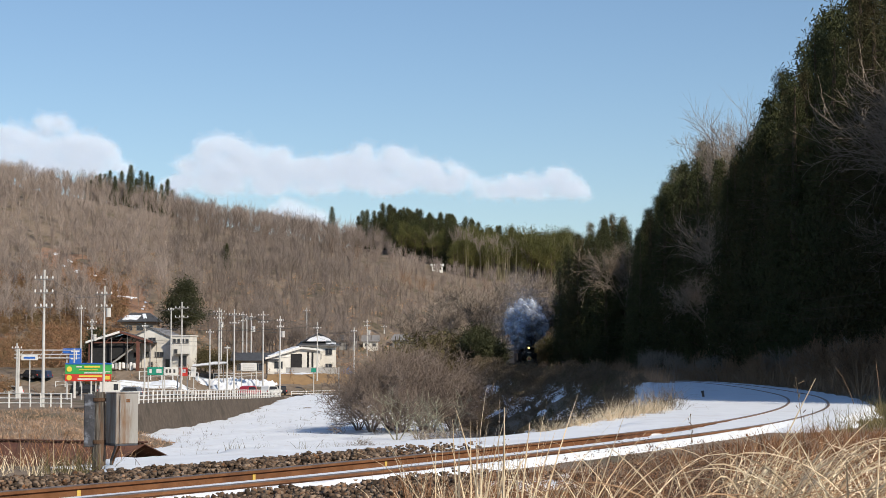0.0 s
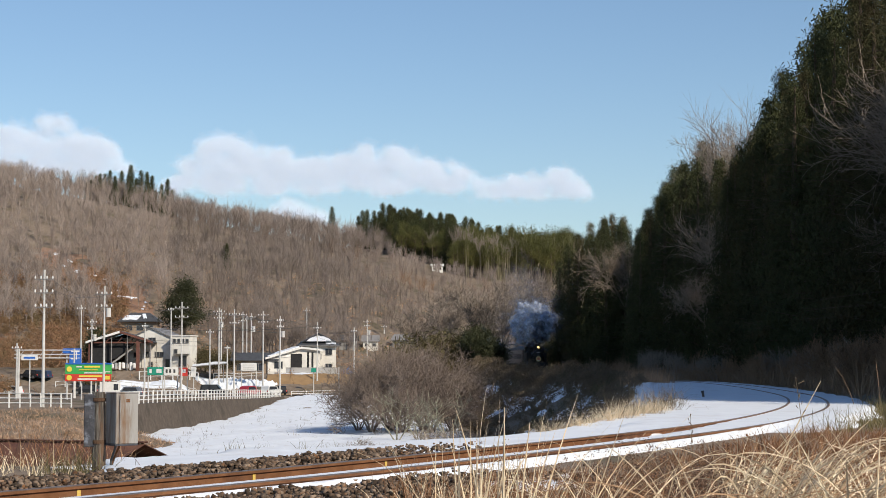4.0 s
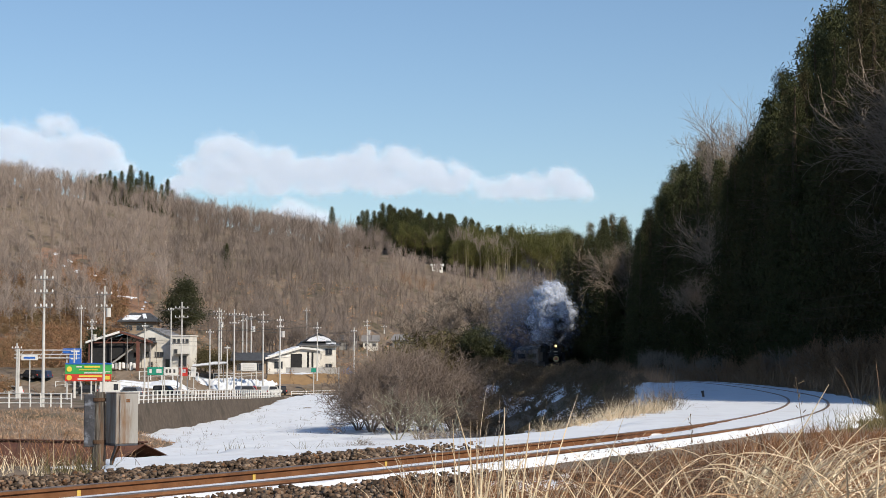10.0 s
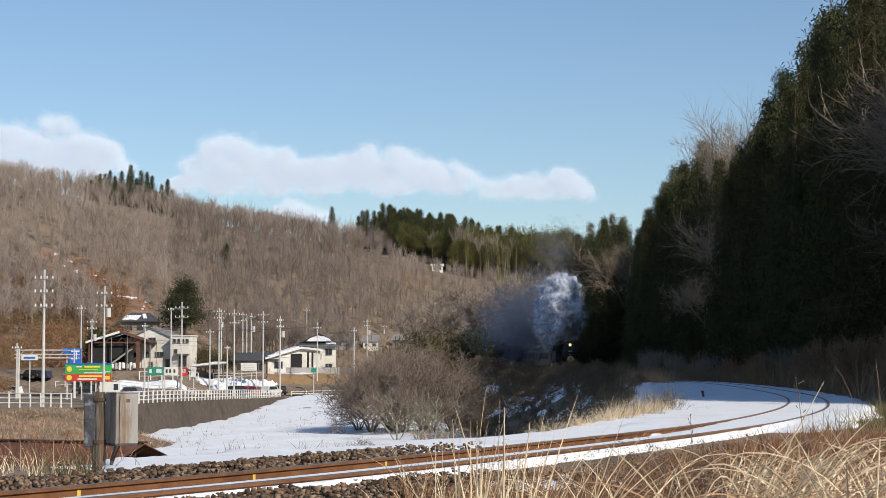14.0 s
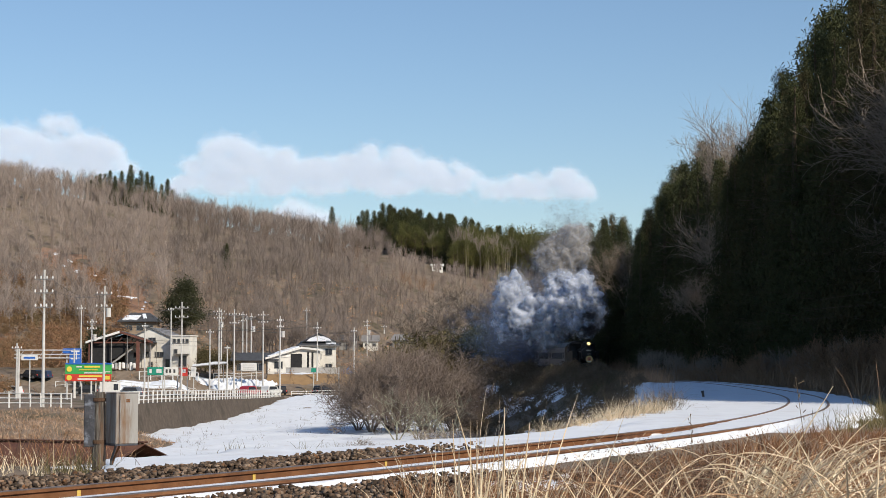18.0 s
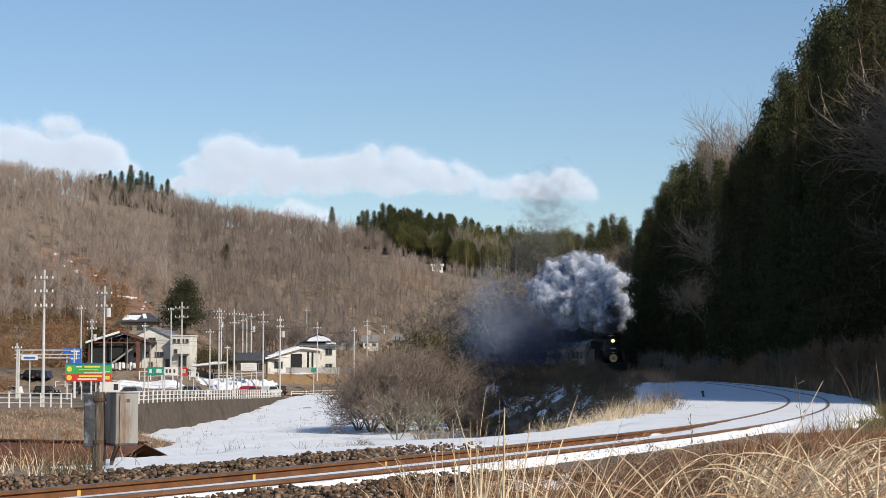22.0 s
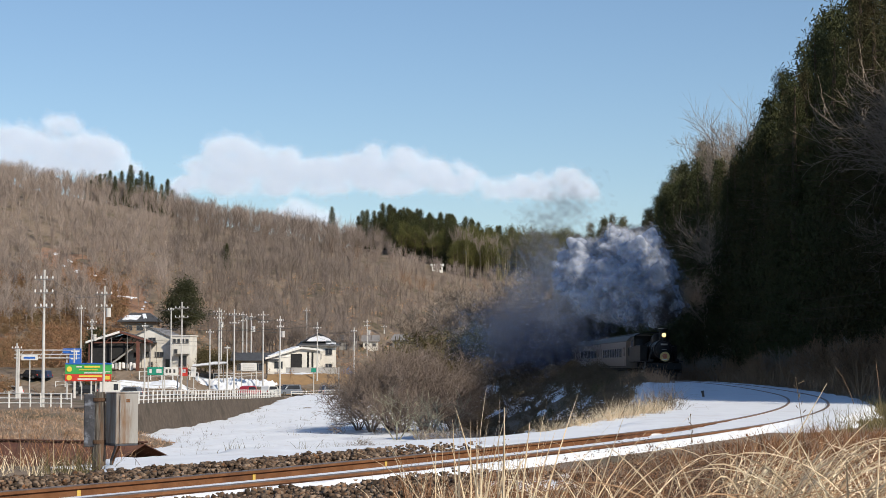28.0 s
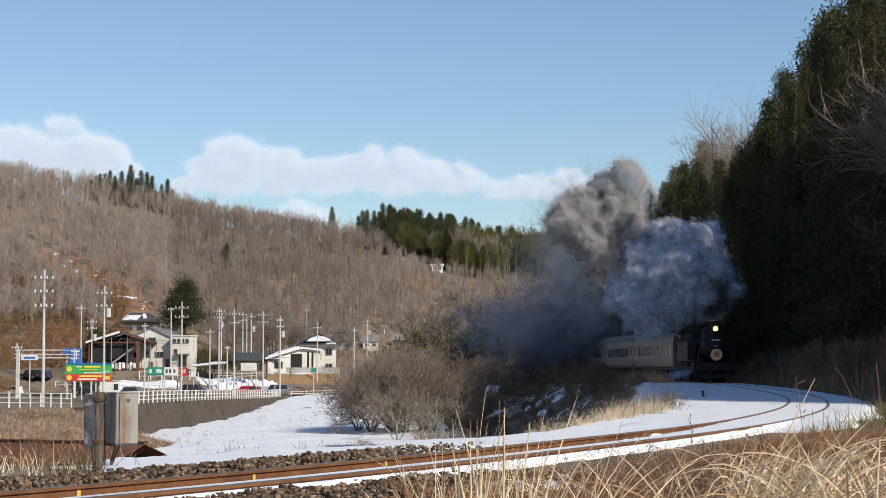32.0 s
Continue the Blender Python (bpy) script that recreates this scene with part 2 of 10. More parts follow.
def fuzz(x, y, sc, amp):
    """Smooth unevenness made of a few crossing waves."""
    x, y = x * sc, y * sc
    return amp * (np.sin(x * 1.7 + 0.6 * np.sin(y * 1.3)) * np.cos(y * 1.1 + 0.8 * np.sin(x * 0.9)) + 0.5 * np.sin(3.1 * x + 2.3 * y + 1.1) + 0.35 * np.sin(5.3 * y - 4.1 * x))


def grain(x, y, size, seed=0):
    """Smooth random unevenness from -1 to 1, at four scales from the given size down."""
    x, y = np.asarray(x, float) / size, np.asarray(y, float) / size
    out, amp = np.zeros(x.shape), 0.55
    for o in range(4):
        xi, yi = np.floor(x), np.floor(y)
        fx, fy = x - xi, y - yi
        fx, fy = fx * fx * (3 - 2 * fx), fy * fy * (3 - 2 * fy)

        def lat(a, b):
            h = np.sin(a * 127.1 + b * 311.7 + (seed + o) * 74.7) * 43758.5453
            return 2 * (h - np.floor(h)) - 1
        out += amp * ((lat(xi, yi) * (1 - fx) + lat(xi + 1, yi) * fx) * (1 - fy) + (lat(xi, yi + 1) * (1 - fx) + lat(xi + 1, yi + 1) * fx) * fy)
        x, y, amp = x * 2.1 + 3.7, y * 2.1 + 1.3, amp * 0.55
    return out


def height(x, y):
    """The ground."""
    x, y = np.asarray(x, float), np.asarray(y, float)
    shape = x.shape
    x, y = x.ravel(), y.ravel()
    dt, ny = to_line(x, y)
    r = np.hypot(x, y)
    px = 3300 * x / np.maximum(y, 1)
    px = np.where(y > 1, np.clip(px, -3000, 3000), np.sign(x) * 3000)
    rz = rail_z(ny)
    # valley floor, road terrace, village terraces
    floor = -5.25 + 1.45 * sm(205, 300, y) + 0.3 * sm(300, 345, y)
    wx = wall_x(y)
    terrace = np.where(y < 345, road_z(y), -4.2) + 3.4 * sm(316, 326, y) * sm(-12, -17, x) * sm(-46, -40, x) + 4.5 * sm(309, 322, y) * sm(-40, -46, x)
    bank = np.interp(y, [118, 152.5], [-5.2, -2.5])
    left = np.where(y > 152.5, terrace, np.clip(bank, -5.2, -2.5))
    wleft = np.where(y > 152.5, sm(-0.2, -1.1, x - wx), sm(8.0, -1.1, x - wx) * sm(112, 140, y))
    wleft = np.maximum(wleft, sm(-11, -17, x) * sm(312, 316, y))
    floor = floor * (1 - wleft) + left * wleft
    far = sm(345, 400, y)
    floor = floor * (1 - far) + far * np.maximum(floor, 0.5)
    # hills
    foot = np.interp(px, [-800, -450, -380, -150, 50, 400], [365, 365, 395, 395, 450, 480])
    ridge = np.interp(px, [-1400, -784, -634, -494, -314, -184, -84, -14, 66, 166, 316, 900, 2000], [72, 60, 55, 49, 44, 40.5, 40, 37, 34, 30.5, 28, 30, 30])
    up = sm(0, 1, (r - foot) / (620 - foot))
    lin = np.clip((r - foot) / (620 - foot), 0, 1)
    hill = ridge * (0.45 * up + 0.55 * lin) - 0.012 * np.maximum(0, r - 640)
    hill = np.where(y > 100, hill, 0) + fuzz(x, y, 0.03, 1.2) * up
    valley = floor + np.maximum(hill, -12)
    # embankment
    bw = np.interp(ny, BENCH_Y, BENCH_W)
    emb = rz - 0.17 - np.maximum(0, dt - bw) / 1.6
    z = np.where(dt > 0, np.maximum(valley, emb), 0)
    o = -dt
    near = sm(56, 40, ny)
    bankz = rz - 0.17 + 9 * sm(3.2, 26, o) + 6 * sm(20, 60, o)
    flat = -0.17 + 0.035 * sm(0.5, 0.8, o) - 0.135 * sm(2, 6, o) - 0.35 * sm(8, 14, o)
    outer = near * flat + (1 - near) * bankz
    outer = np.where(r > 330, np.maximum(outer, hill), outer)
    z = np.where(dt <= 0, outer, z)
    z = z + fuzz(x, y, 0.9, 0.02) * sm(2.2, 4, np.abs(dt)) + fuzz(x, y, 0.25, 0.10) * sm(30, 80, y) * sm(6, 12, np.abs(dt))
    return z.reshape(shape)


def hz(x, y):
    return float(height(np.array([x]), np.array([y]))[0])


# ---- ground ----
def ground():
    ang = np.concatenate([np.linspace(-180, -26, 34)[:-1], np.linspace(-26, -17, 14)[:-1], np.linspace(-17, 17, 250), np.linspace(17, 26, 14)[1:], np.linspace(26, 180, 34)[1:-1]])
    rad = np.concatenate([[0.4], np.exp(np.concatenate([np.linspace(np.log(1.2), np.log(10), 60)[:-1], np.linspace(np.log(10), np.log(90), 150)[:-1], np.linspace(np.log(90), np.log(700), 120)])), np.exp(np.linspace(np.log(730), np.log(4700), 26))])
    A, R = np.meshgrid(np.radians(ang), rad)
    X, Y = R * np.sin(A), R * np.cos(A)
    Z = height(X, Y)
    V = np.stack([X, Y, Z], -1).reshape(-1, 3)
    na, nr = len(ang), len(rad)
    i, j = np.meshgrid(np.arange(nr - 1), np.arange(na), indexing="ij")
    j2 = (j + 1) % na
    F = np.stack([i * na + j, i * na + j2, (i + 1) * na + j2, (i + 1) * na + j], -1).reshape(-1, 4)
    V = np.vstack([V, [[0, 0, hz(0, 0)]]])
    ob = link_mesh("ground", V, F, M_SOIL, smooth=True)
    tagged(ob, "brown winter ground with leaf litter and dry grass", "ground", kind="structure")
    cap = link_mesh("ground_under_camera", np.vstack([V[:na], V[-1:]]), [[k, (k + 1) % na, na] for k in range(na)], M_SOIL)
    cap.name = "ground_patch"
    tagged(cap, "bare brown soil beside the line", "ground", kind="structure")


ground()


def snow_sheet(name, us, vs, place, cover, label, thick=0.10, mat_=None):
    """Old snow laid over the ground: thick where cover is 1, sunk under the soil where it is 0."""
    U, V = np.meshgrid(us, vs, indexing="ij")
    X, Y = place(U, V)
    Z = height(X, Y)
    c = cover(X, Y, U, V)
    Z = Z - 0.06 + (thick + 0.06) * np.clip(c, 0, 1)
    n, k = U.shape
    i, j = np.meshgrid(np.arange(n - 1), np.arange(k - 1), indexing="ij")
    F = np.stack([i * k + j, (i + 1) * k + j, (i + 1) * k + j + 1, i * k + j + 1], -1).reshape(-1, 4)
    keep = (c.ravel()[F].max(1) > 0.02)
    F = F[keep]
    used, inv = np.unique(F, return_inverse=True)
    ob = link_mesh(name, np.stack([X, Y, Z], -1).reshape(-1, 3)[used], inv.reshape(F.shape), mat_ or M_SNOW, smooth=True)
    return tagged(ob, label, "snow", kind="structure")


def along(U, V):
    """(arc length, distance to the valley side) to x, y."""
    x, y = np.interp(U, ARC, CL[:, 0]), np.interp(U, ARC, CL[:, 1])
    x2, y2 = np.interp(U + 0.5, ARC, CL[:, 0]), np.interp(U + 0.5, ARC, CL[:, 1])
    d = np.hypot(x2 - x, y2 - y)
    tx, ty = (x2 - x) / d, (y2 - y) / d
    return x - ty * V, y + tx * V


# snow on the valley floor
def field_cover(X, Y, U, V):
    dt, ny = to_line(X, Y)
    dt, ny = dt.reshape(X.shape), ny.reshape(X.shape)
    wx = wall_x(Y)
    c = sm(0.3, 1.2, X - wx - 7 * sm(172, 150, Y)) * sm(118, 124, Y) * sm(306, 302, Y)
    bw = np.interp(ny, BENCH_Y, BENCH_W)
    rough = 1.5 * grain(X, Y, 3.0, 3)
    c = c * sm(9.3, 10.5, dt - bw + 0.4 * rough)
    return c * (0.72 + 0.1 * fuzz(X, Y, 0.15, 1.0) + 0.22 * grain(X, Y, 2.6, 8))


snow_sheet("snow_field", np.linspace(-40, 22, 190), np.linspace(118, 308, 240), lambda U, V: (U, V), field_cover, "old snow covering the flat valley field below the line", thick=0.16)


# snow on the line and its bench
def bed_cover(X, Y, U, V):
    y = Y
    rough = 0.22 * grain(X, Y, 0.9, 1)
    bw = np.interp(y, BENCH_Y, BENCH_W)
    inside = sm(-0.86, -0.74, V + 0.6 * rough - 0.10 * sm(24, 34, y)) * sm(0.36 + 0.3 * sm(30, 38, y), 0.25 + 0.3 * sm(30, 38, y), V)      # about the near rail and between the rails
    edge = bw - 1.1 * sm(27, 33, y) * sm(58, 46, y)
    reach = np.where(3300 * X / Y < -600, 2.7, edge + 0.1)
    verge = sm(2.0, 2.25, V + rough) * sm(reach, reach - 0.4, V + 2 * rough) * sm(60, 20, y)
    wide = sm(0.2, 0.75, V + rough - 1.3 * sm(31, 22, y)) * sm(edge + 0.25, edge - 0.25, V + 3 * rough)
    outer = sm(-1.9, -1.5, V + 2 * rough) * sm(30, 40, y)
    c = np.maximum(np.maximum(inside, verge), np.maximum(wide * sm(21, 25, y), outer))
    return c * sm(150, 125, y) * (0.80 + 0.20 * sm(27, 36, y))


def bed_u():
    return np.concatenate([np.arange(s_at_y(6), s_at_y(45), 0.13), np.arange(s_at_y(45), s_at_y(80), 0.22), np.arange(s_at_y(80), s_at_y(150), 0.45)])


snow_sheet("snow_on_line", bed_u(), np.concatenate([np.arange(-2.6, 3.6, 0.07), np.arange(3.6, 8.6, 0.2)]), along, bed_cover, "thin snow lying between the rails and beside the track", thick=0.148)


def slope_cover(X, Y, U, V):
    c = 0.75 * grain(U * 0.16, V, 2.2, 7) + 0.45 * grain(U * 0.3, V, 0.8, 15) + 0.25 * sm(75, 50, Y)
    return sm(0.20, 0.33, c) * sm(2.5, 4.5, V) * sm(14.0, 12.0, V) * sm(36, 44, Y)


snow_sheet("snow_patches", np.arange(s_at_y(36), s_at_y(225), 0.4), np.arange(2.5, 14.2, 0.25), along, slope_cover, "scattered snow patches on the embankment's shady slope", thick=0.26)


# last snow in the hollows of the near bank
def hollow_cover(X, Y, U, V):
    c = grain(X, Y, 1.1, 12) + 0.55 * np.exp(-((X - 1.85) / 0.35) ** 2 - ((Y - 19.4) / 0.5) ** 2) + 0.45 * np.exp(-((X - 0.85) / 0.4) ** 2 - ((Y - 18.2) / 0.5) ** 2)
    return sm(0.42, 0.55, c) * sm(0, 0.3, X - 0.2) * sm(2.7, 2.4, X) * sm(17.0, 17.4, Y) * sm(20.8, 20.4, Y)


snow_sheet("snow_remnant", np.linspace(0.2, 2.7, 60), np.linspace(17.0, 20.8, 60), lambda U, V: (U, V), hollow_cover, "last thin snow among the weeds of the near bank", thick=0.05)


# ---- the track ----
track = thing("railway_track", "narrow-gauge single track with rusty rails curving through snow", "railway track")


def sweep(profile, s0, s1, off, step=0.7):
    """A profile of (across, up) swept along the line at a distance from its middle."""
    ss = np.arange(s0, s1, step)
    x, y = along(ss, np.full(len(ss), off))
    x1, y1 = along(ss, np.full(len(ss), off + 1.0))
    ux, uy = x1 - x, y1 - y
    z = rail_z(np.interp(ss, ARC, CL[:, 1]))
    k = len(profile)
    V = np.array([[(x[i] + ux[i] * a, y[i] + uy[i] * a, z[i] + b) for a, b in profile] for i in range(len(ss))]).reshape(-1, 3)
    F = [[i * k + j, i * k + (j + 1) % k, (i + 1) * k + (j + 1) % k, (i + 1) * k + j] for i in range(len(ss) - 1) for j in range(k)]
    F += [list(range(k)), [(len(ss) - 1) * k + j for j in range(k)][::-1]]
    return V, F


S0, S1 = s_at_y(-6), s_at_y(340)
RAIL = [(-0.061, -0.15), (0.061, -0.15), (0.061, -0.138), (0.012, -0.118), (0.009, -0.045), (0.032, -0.034), (0.033, -0.009), (-0.033, -0.009), (-0.032, -0.034), (-0.009, -0.045), (-0.012, -0.118), (-0.061, -0.138)]
HEAD = [(-0.033, -0.009), (0.033, -0.009), (0.033, -0.004), (0.024, 0.0), (-0.024, 0.0), (-0.033, -0.004)]
for off in (0.566, -0.566):
    rail = link_mesh("rail", *sweep(RAIL, S0, S1, off), M_RUST, track, "rust-brown steel rail")
    link_mesh("rail_head", *sweep(HEAD, S0, S1, off), M_RAILTOP, rail, "worn dull running surface")
M_PAINT = mat("yellow_mark_paint", (0.75, 0.55, 0.12), 0.7, second=(0.6, 0.4, 0.12), scale=20)
sleeper_geo = Geo().box((0, 0, -0.215), (2.1, 0.2, 0.13), 0.012)
clip_geo = Geo().box((0.085, 0, -0.138), (0.07, 0.09, 0.03), 0.006).box((-0.085, 0, -0.138), (0.07, 0.09, 0.03), 0.006).tube([(0.1, 0, -0.14), (0.1, 0, -0.10)], 0.014, 6).tube([(-0.1, 0, -0.14), (-0.1, 0, -0.10)], 0.014, 6)
first, firstc = None, None
for i, s in enumerate(np.arange(s_at_y(8), s_at_y(150), 0.66)):
    x, y, z, tx, ty = on_line(s)
    m = Matrix.Translation((x, y, z)) @ Matrix.Rotation(math.atan2(-tx, ty), 4, "Z")
    if first is None:
        first = part("sleeper", sleeper_geo, M_WOODTIE, track)
        ob = first
    else:
        ob = new("sleeper", first.data)
        ob.parent = track
    ob.matrix_local = m
    if y < 45:
        for off in (0.566, -0.566):
            if firstc is None:
                firstc = part("rail_clip", clip_geo, M_RUST, track)
                c = firstc
            else:
                c = new("rail_clip", firstc.data)
                c.parent = track
            c.matrix_local = m @ Matrix.Translation((-off, 0, 0))
for s, off in ((s_at_y(16.55), 0.566), (s_at_y(19.0), 0.566), (s_at_y(21.6), 0.566), (s_at_y(24.4), -0.566)):
    x, y, z, tx, ty = on_line(s)
    ax, ay = along(np.array([s]), np.array([off - 0.014]))
    g = Geo().box((0, 0, -0.075), (0.004, 0.05, 0.055))
    ob = part("paint_mark", g, M_PAINT, track, "yellow paint mark on the rail's web")
    ob.matrix_local = Matrix.Translation((float(ax[0]), float(ay[0]), z)) @ Matrix.Rotation(math.atan2(-tx, ty), 4, "Z")


# ---- ballast ----
def stone_template(seed):
    rng = np.random.default_rng(seed)
    V = np.array([(a, b, c) for a in (-1, 1) for b in (-1, 1) for c in (-1, 1)], float) * rng.uniform(0.35, 1.1, (8, 3)) * np.array([1.1, 0.9, 0.8])
    F = np.array([[0, 1, 3], [0, 3, 2], [4, 6, 7], [4, 7, 5], [0, 4, 5], [0, 5, 1], [2, 3, 7], [2, 7, 6], [0, 2, 6], [0, 6, 4], [1, 5, 7], [1, 7, 3]])
    return V, F


def scatter(templates, pos, scale, rng, tilt=True):
    """Joins many turned and sized copies of small shapes; all templates have the same count of corners."""
    pick = rng.integers(0, len(templates), len(pos))
    T = np.array([t[0] for t in templates])[pick]
    a = rng.uniform(0, 2 * np.pi, len(pos))
    b = rng.uniform(-0.6, 0.6, len(pos)) if tilt else np.zeros(len(pos))
    ca, sa, cb, sb = np.cos(a), np.sin(a), np.cos(b), np.sin(b)
    x, y, z = T[..., 0], T[..., 1], T[..., 2]
    y, z = y * cb[:, None] - z * sb[:, None], y * sb[:, None] + z * cb[:, None]
    x, y = x * ca[:, None] - y * sa[:, None], x * sa[:, None] + y * ca[:, None]
    V = np.stack([x, y, z], -1) * np.asarray(scale).reshape(-1, 1, 1) + np.asarray(pos)[:, None, :]
    nv = T.shape[1]
    F = np.concatenate([templates[0][1][None] + (np.arange(len(pos)) * nv)[:, None, None]]).reshape(-1, templates[0][1].shape[1])
    return V.reshape(-1, 3), F


def ballast():
    rng = np.random.default_rng(5)
    temps = [stone_template(k) for k in range(1)]
    F0 = temps[0][1]
    temps = [(stone_template(k)[0], F0) for k in range(8)]
    bed = thing("ballast", "brown crushed-stone ballast shoulders along the track", "ballast")
    n = 52000
    u = s_at_y(9) + (s_at_y(33) - s_at_y(9)) * rng.random(n)
    v = np.where(rng.random(n) < 0.5, rng.uniform(0.72, 2.35, n), rng.uniform(-2.7, -0.8, n))
    x, y = along(u, v)
    z = height(x, y) + np.where(v > 0, 0.09 * sm(0.7, 1.5, v) * sm(2.5, 1.9, v), 0.02) + rng.uniform(0, 0.06, n) + 0.05 * grain(x, y, 0.5, 9)
    fade = rng.random(n) < np.where(v > 0, sm(27, 21, y), sm(21.5, 15, y) * sm(-2.9, -1.4, v))
    pos, sc = np.stack([x, y, z], -1)[fade], rng.uniform(0.013, 0.034, n)[fade]
    order = np.argsort(pos[:, 1])
    pos, sc = pos[order], sc[order]
    V, F = scatter(temps, pos[300:], sc[300:], rng)
    tagged(link_mesh("loose_stone", V, F, M_STONE, bed), kind="stuff")
    ms = []
    for k in range(8):
        me = bpy.data.meshes.new("stone")
        me.from_pydata((temps[k][0] * 0.03).tolist(), [], F0.tolist())
        me.materials.append(M_STONE)
        ms.append(me)
    for k in range(300):
        ob = new("stone", ms[k % 8])
        ob.parent = bed
        ob.matrix_local = pose(*pos[k], rng.uniform(0, 40), rng.uniform(0, 40), rng.uniform(0, 360))


ballast()


# ---- trees ----
def spray_set(rng, centres, size, droop=0.5, count=10, needle=False):
    """Small leaf sprays round each centre: four-cornered flat blades."""
    n = len(centres)
    c = np.repeat(centres, count, 0) + rng.normal(0, 1, (n * count, 3)) * np.repeat(np.asarray(size).reshape(-1, 1) * np.ones((n, 1)), count, 0) * 0.55
    d = rng.normal(0, 1, (n * count, 3))
    d[:, 2] -= droop
    d /= np.linalg.norm(d, axis=1)[:, None]
    e = np.cross(d, rng.normal(0, 1, (n * count, 3)))
    e /= np.linalg.norm(e, axis=1)[:, None] + 1e-9
    L = np.repeat(np.asarray(size).reshape(-1, 1) * np.ones((n, 1)), count, 0) * rng.uniform(0.35, 0.75, (n * count, 1))
    if needle:
        V = np.stack([c - d * L * 0.5 + e * L * 0.14, c - d * L * 0.5 - e * L * 0.14, c + d * L * 0.8], 1).reshape(-1, 3)
        return V, np.arange(len(V)).reshape(-1, 3)
    V = np.stack([c - d * L * 0.5, c + e * L * 0.28, c + d * L * 0.6, c - e * L * 0.28], 1).reshape(-1, 3)
    F = np.arange(len(V)).reshape(-1, 4)
    return V, F


def conifer(seed, h, r, label, bare=0.12, leaf=M_CEDAR, detail=1.0, fine=1.0, grow=1.0, name="conifer_tree"):
    rng = np.random.default_rng(seed)
    t = thing(name, label, "tree")
    bend = rng.uniform(-0.25, 0.25, 2)
    g = Geo().tube([(bend[0] * k * k, bend[1] * k * k, h * k) for k in (0, 0.25, 0.5, 0.75, 0.98)], [0.024 * h, 0.019 * h, 0.013 * h, 0.008 * h, 0.002 * h], 8)
    cs, ss = [], []
    z = bare * h
    while z < h:
        k = (z / h - bare) / (1 - bare)
        rad = r * (1 - k) ** 0.75 * min(1, 0.55 + 3 * k) * rng.uniform(0.8, 1.12) + 0.12
        nb = int(6 + 5 * (1 - k))
        a0 = rng.uniform(0, 6.28)
        for b in range(nb):
            a = a0 + 6.283 * b / nb + rng.normal(0, 0.2)
            L = rad * rng.uniform(0.72, 1.15)
            tip = (L * math.cos(a), L * math.sin(a), z + L * rng.uniform(-0.25, 0.15))
            if b % 3 == 0 and k < 0.8:
                g.tube([(0, 0, z - 0.1 * L), tip], [0.05, 0.012], 3, False)
            m = max(2, int(L / 0.42 * detail))
            for q in range(m):
                f = (q + 0.9) / m
                cs.append((tip[0] * f + rng.normal(0, 0.1), tip[1] * f + rng.normal(0, 0.1), z + (tip[2] - z) * f - 0.22 * f * f * L * 0.3))
                ss.append(0.62 * (0.8 + 0.3 * (1 - k)))
        z += 0.028 * h * (1.0 - 0.45 * k) + 0.1
    part("trunk", g, M_TRUNK, t)
    V, F = spray_set(rng, np.array(cs), np.array(ss) / max(0.75, detail ** 0.5) * grow, 0.9, int(7 * fine), True)
    link_mesh("crown", V, F, leaf, t)
    return t


def limbs(rng, g, p, d, L, r, level, thin, spread=0.55, up=0.12, kids=3, sides=4):
    """Grows a limb and its branches, none thinner than thin."""
    r = max(r, thin)
    p, d = Vector(p), Vector(d).normalized()
    n = 3
    pts, q = [p.copy()], p.copy()
    for i in range(n):
        d = (d + Vector(rng.normal(0, 0.13, 3)) + Vector((0, 0, up * 0.4))).normalized()
        q = q + d * (L / n)
        pts.append(q.copy())
    g.tube(pts, [r, r * 0.85, r * 0.7, r * 0.5], sides if level > 1 else 3, False)
    if level == 0:
        return
    for i in range(kids + (1 if level > 1 else 0)):
        k = rng.uniform(0.35, 1.0)
        j = min(n - 1, int(k * n))
        base = pts[j].lerp(pts[j + 1], k * n - j)
        nd = (d + Vector(rng.normal(0, spread, 3)) + Vector((0, 0, up))).normalized()
        limbs(rng, g, base, nd, L * rng.uniform(0.5, 0.78), r * 0.5, level - 1, thin, spread, up, kids, sides)


def bare_tree(seed, h, label, mat_=M_BARK, levels=4, spread=0.55, stems=1, kids=3, name="bare_tree", up=0.12, trunk=0.38, lean=0.1, category="tree", rr=0.016, thin=0.008):
    rng = np.random.default_rng(seed)
    t = thing(name, label, category)
    gt, gc = Geo(), Geo()
    for s in range(stems):
        d = Vector((rng.normal(0, lean), rng.normal(0, lean), 1)).normalized()
        if stems > 1:
            a = 6.283 * s / stems
            d = Vector((math.cos(a) * spread, math.sin(a) * spread, 1)).normalized()
        top = d * (h * trunk)
        gt.tube([(0, 0, -0.2), top * 0.5, top], [rr * h, rr * 0.8 * h, rr * 0.6 * h], 6)
        for k in range(4 if stems == 1 else 2):
            nd = (d + Vector(rng.normal(0, spread, 3)) + Vector((0, 0, 0.25))).normalized()
            limbs(rng, gc, top * rng.uniform(0.7, 1.0), nd, h * 0.30, rr * 0.45 * h, levels - 1, thin, spread, up, kids)
    part("trunk", gt, mat_, t)
    link_mesh("crown", gc.v, gc.f, mat_, t)
    return t


def plant(src, x, y, turn=0.0, size=1.0, sink=0.1, tilt=0.0, z=None):
    """A copy of a plant on the ground."""
    zz = hz(x, y) if z is None else z
    ob = copy_thing(src, pose(x, y, zz - sink, tilt, 0, turn))
    ob.scale = (size, size, size)
    return ob


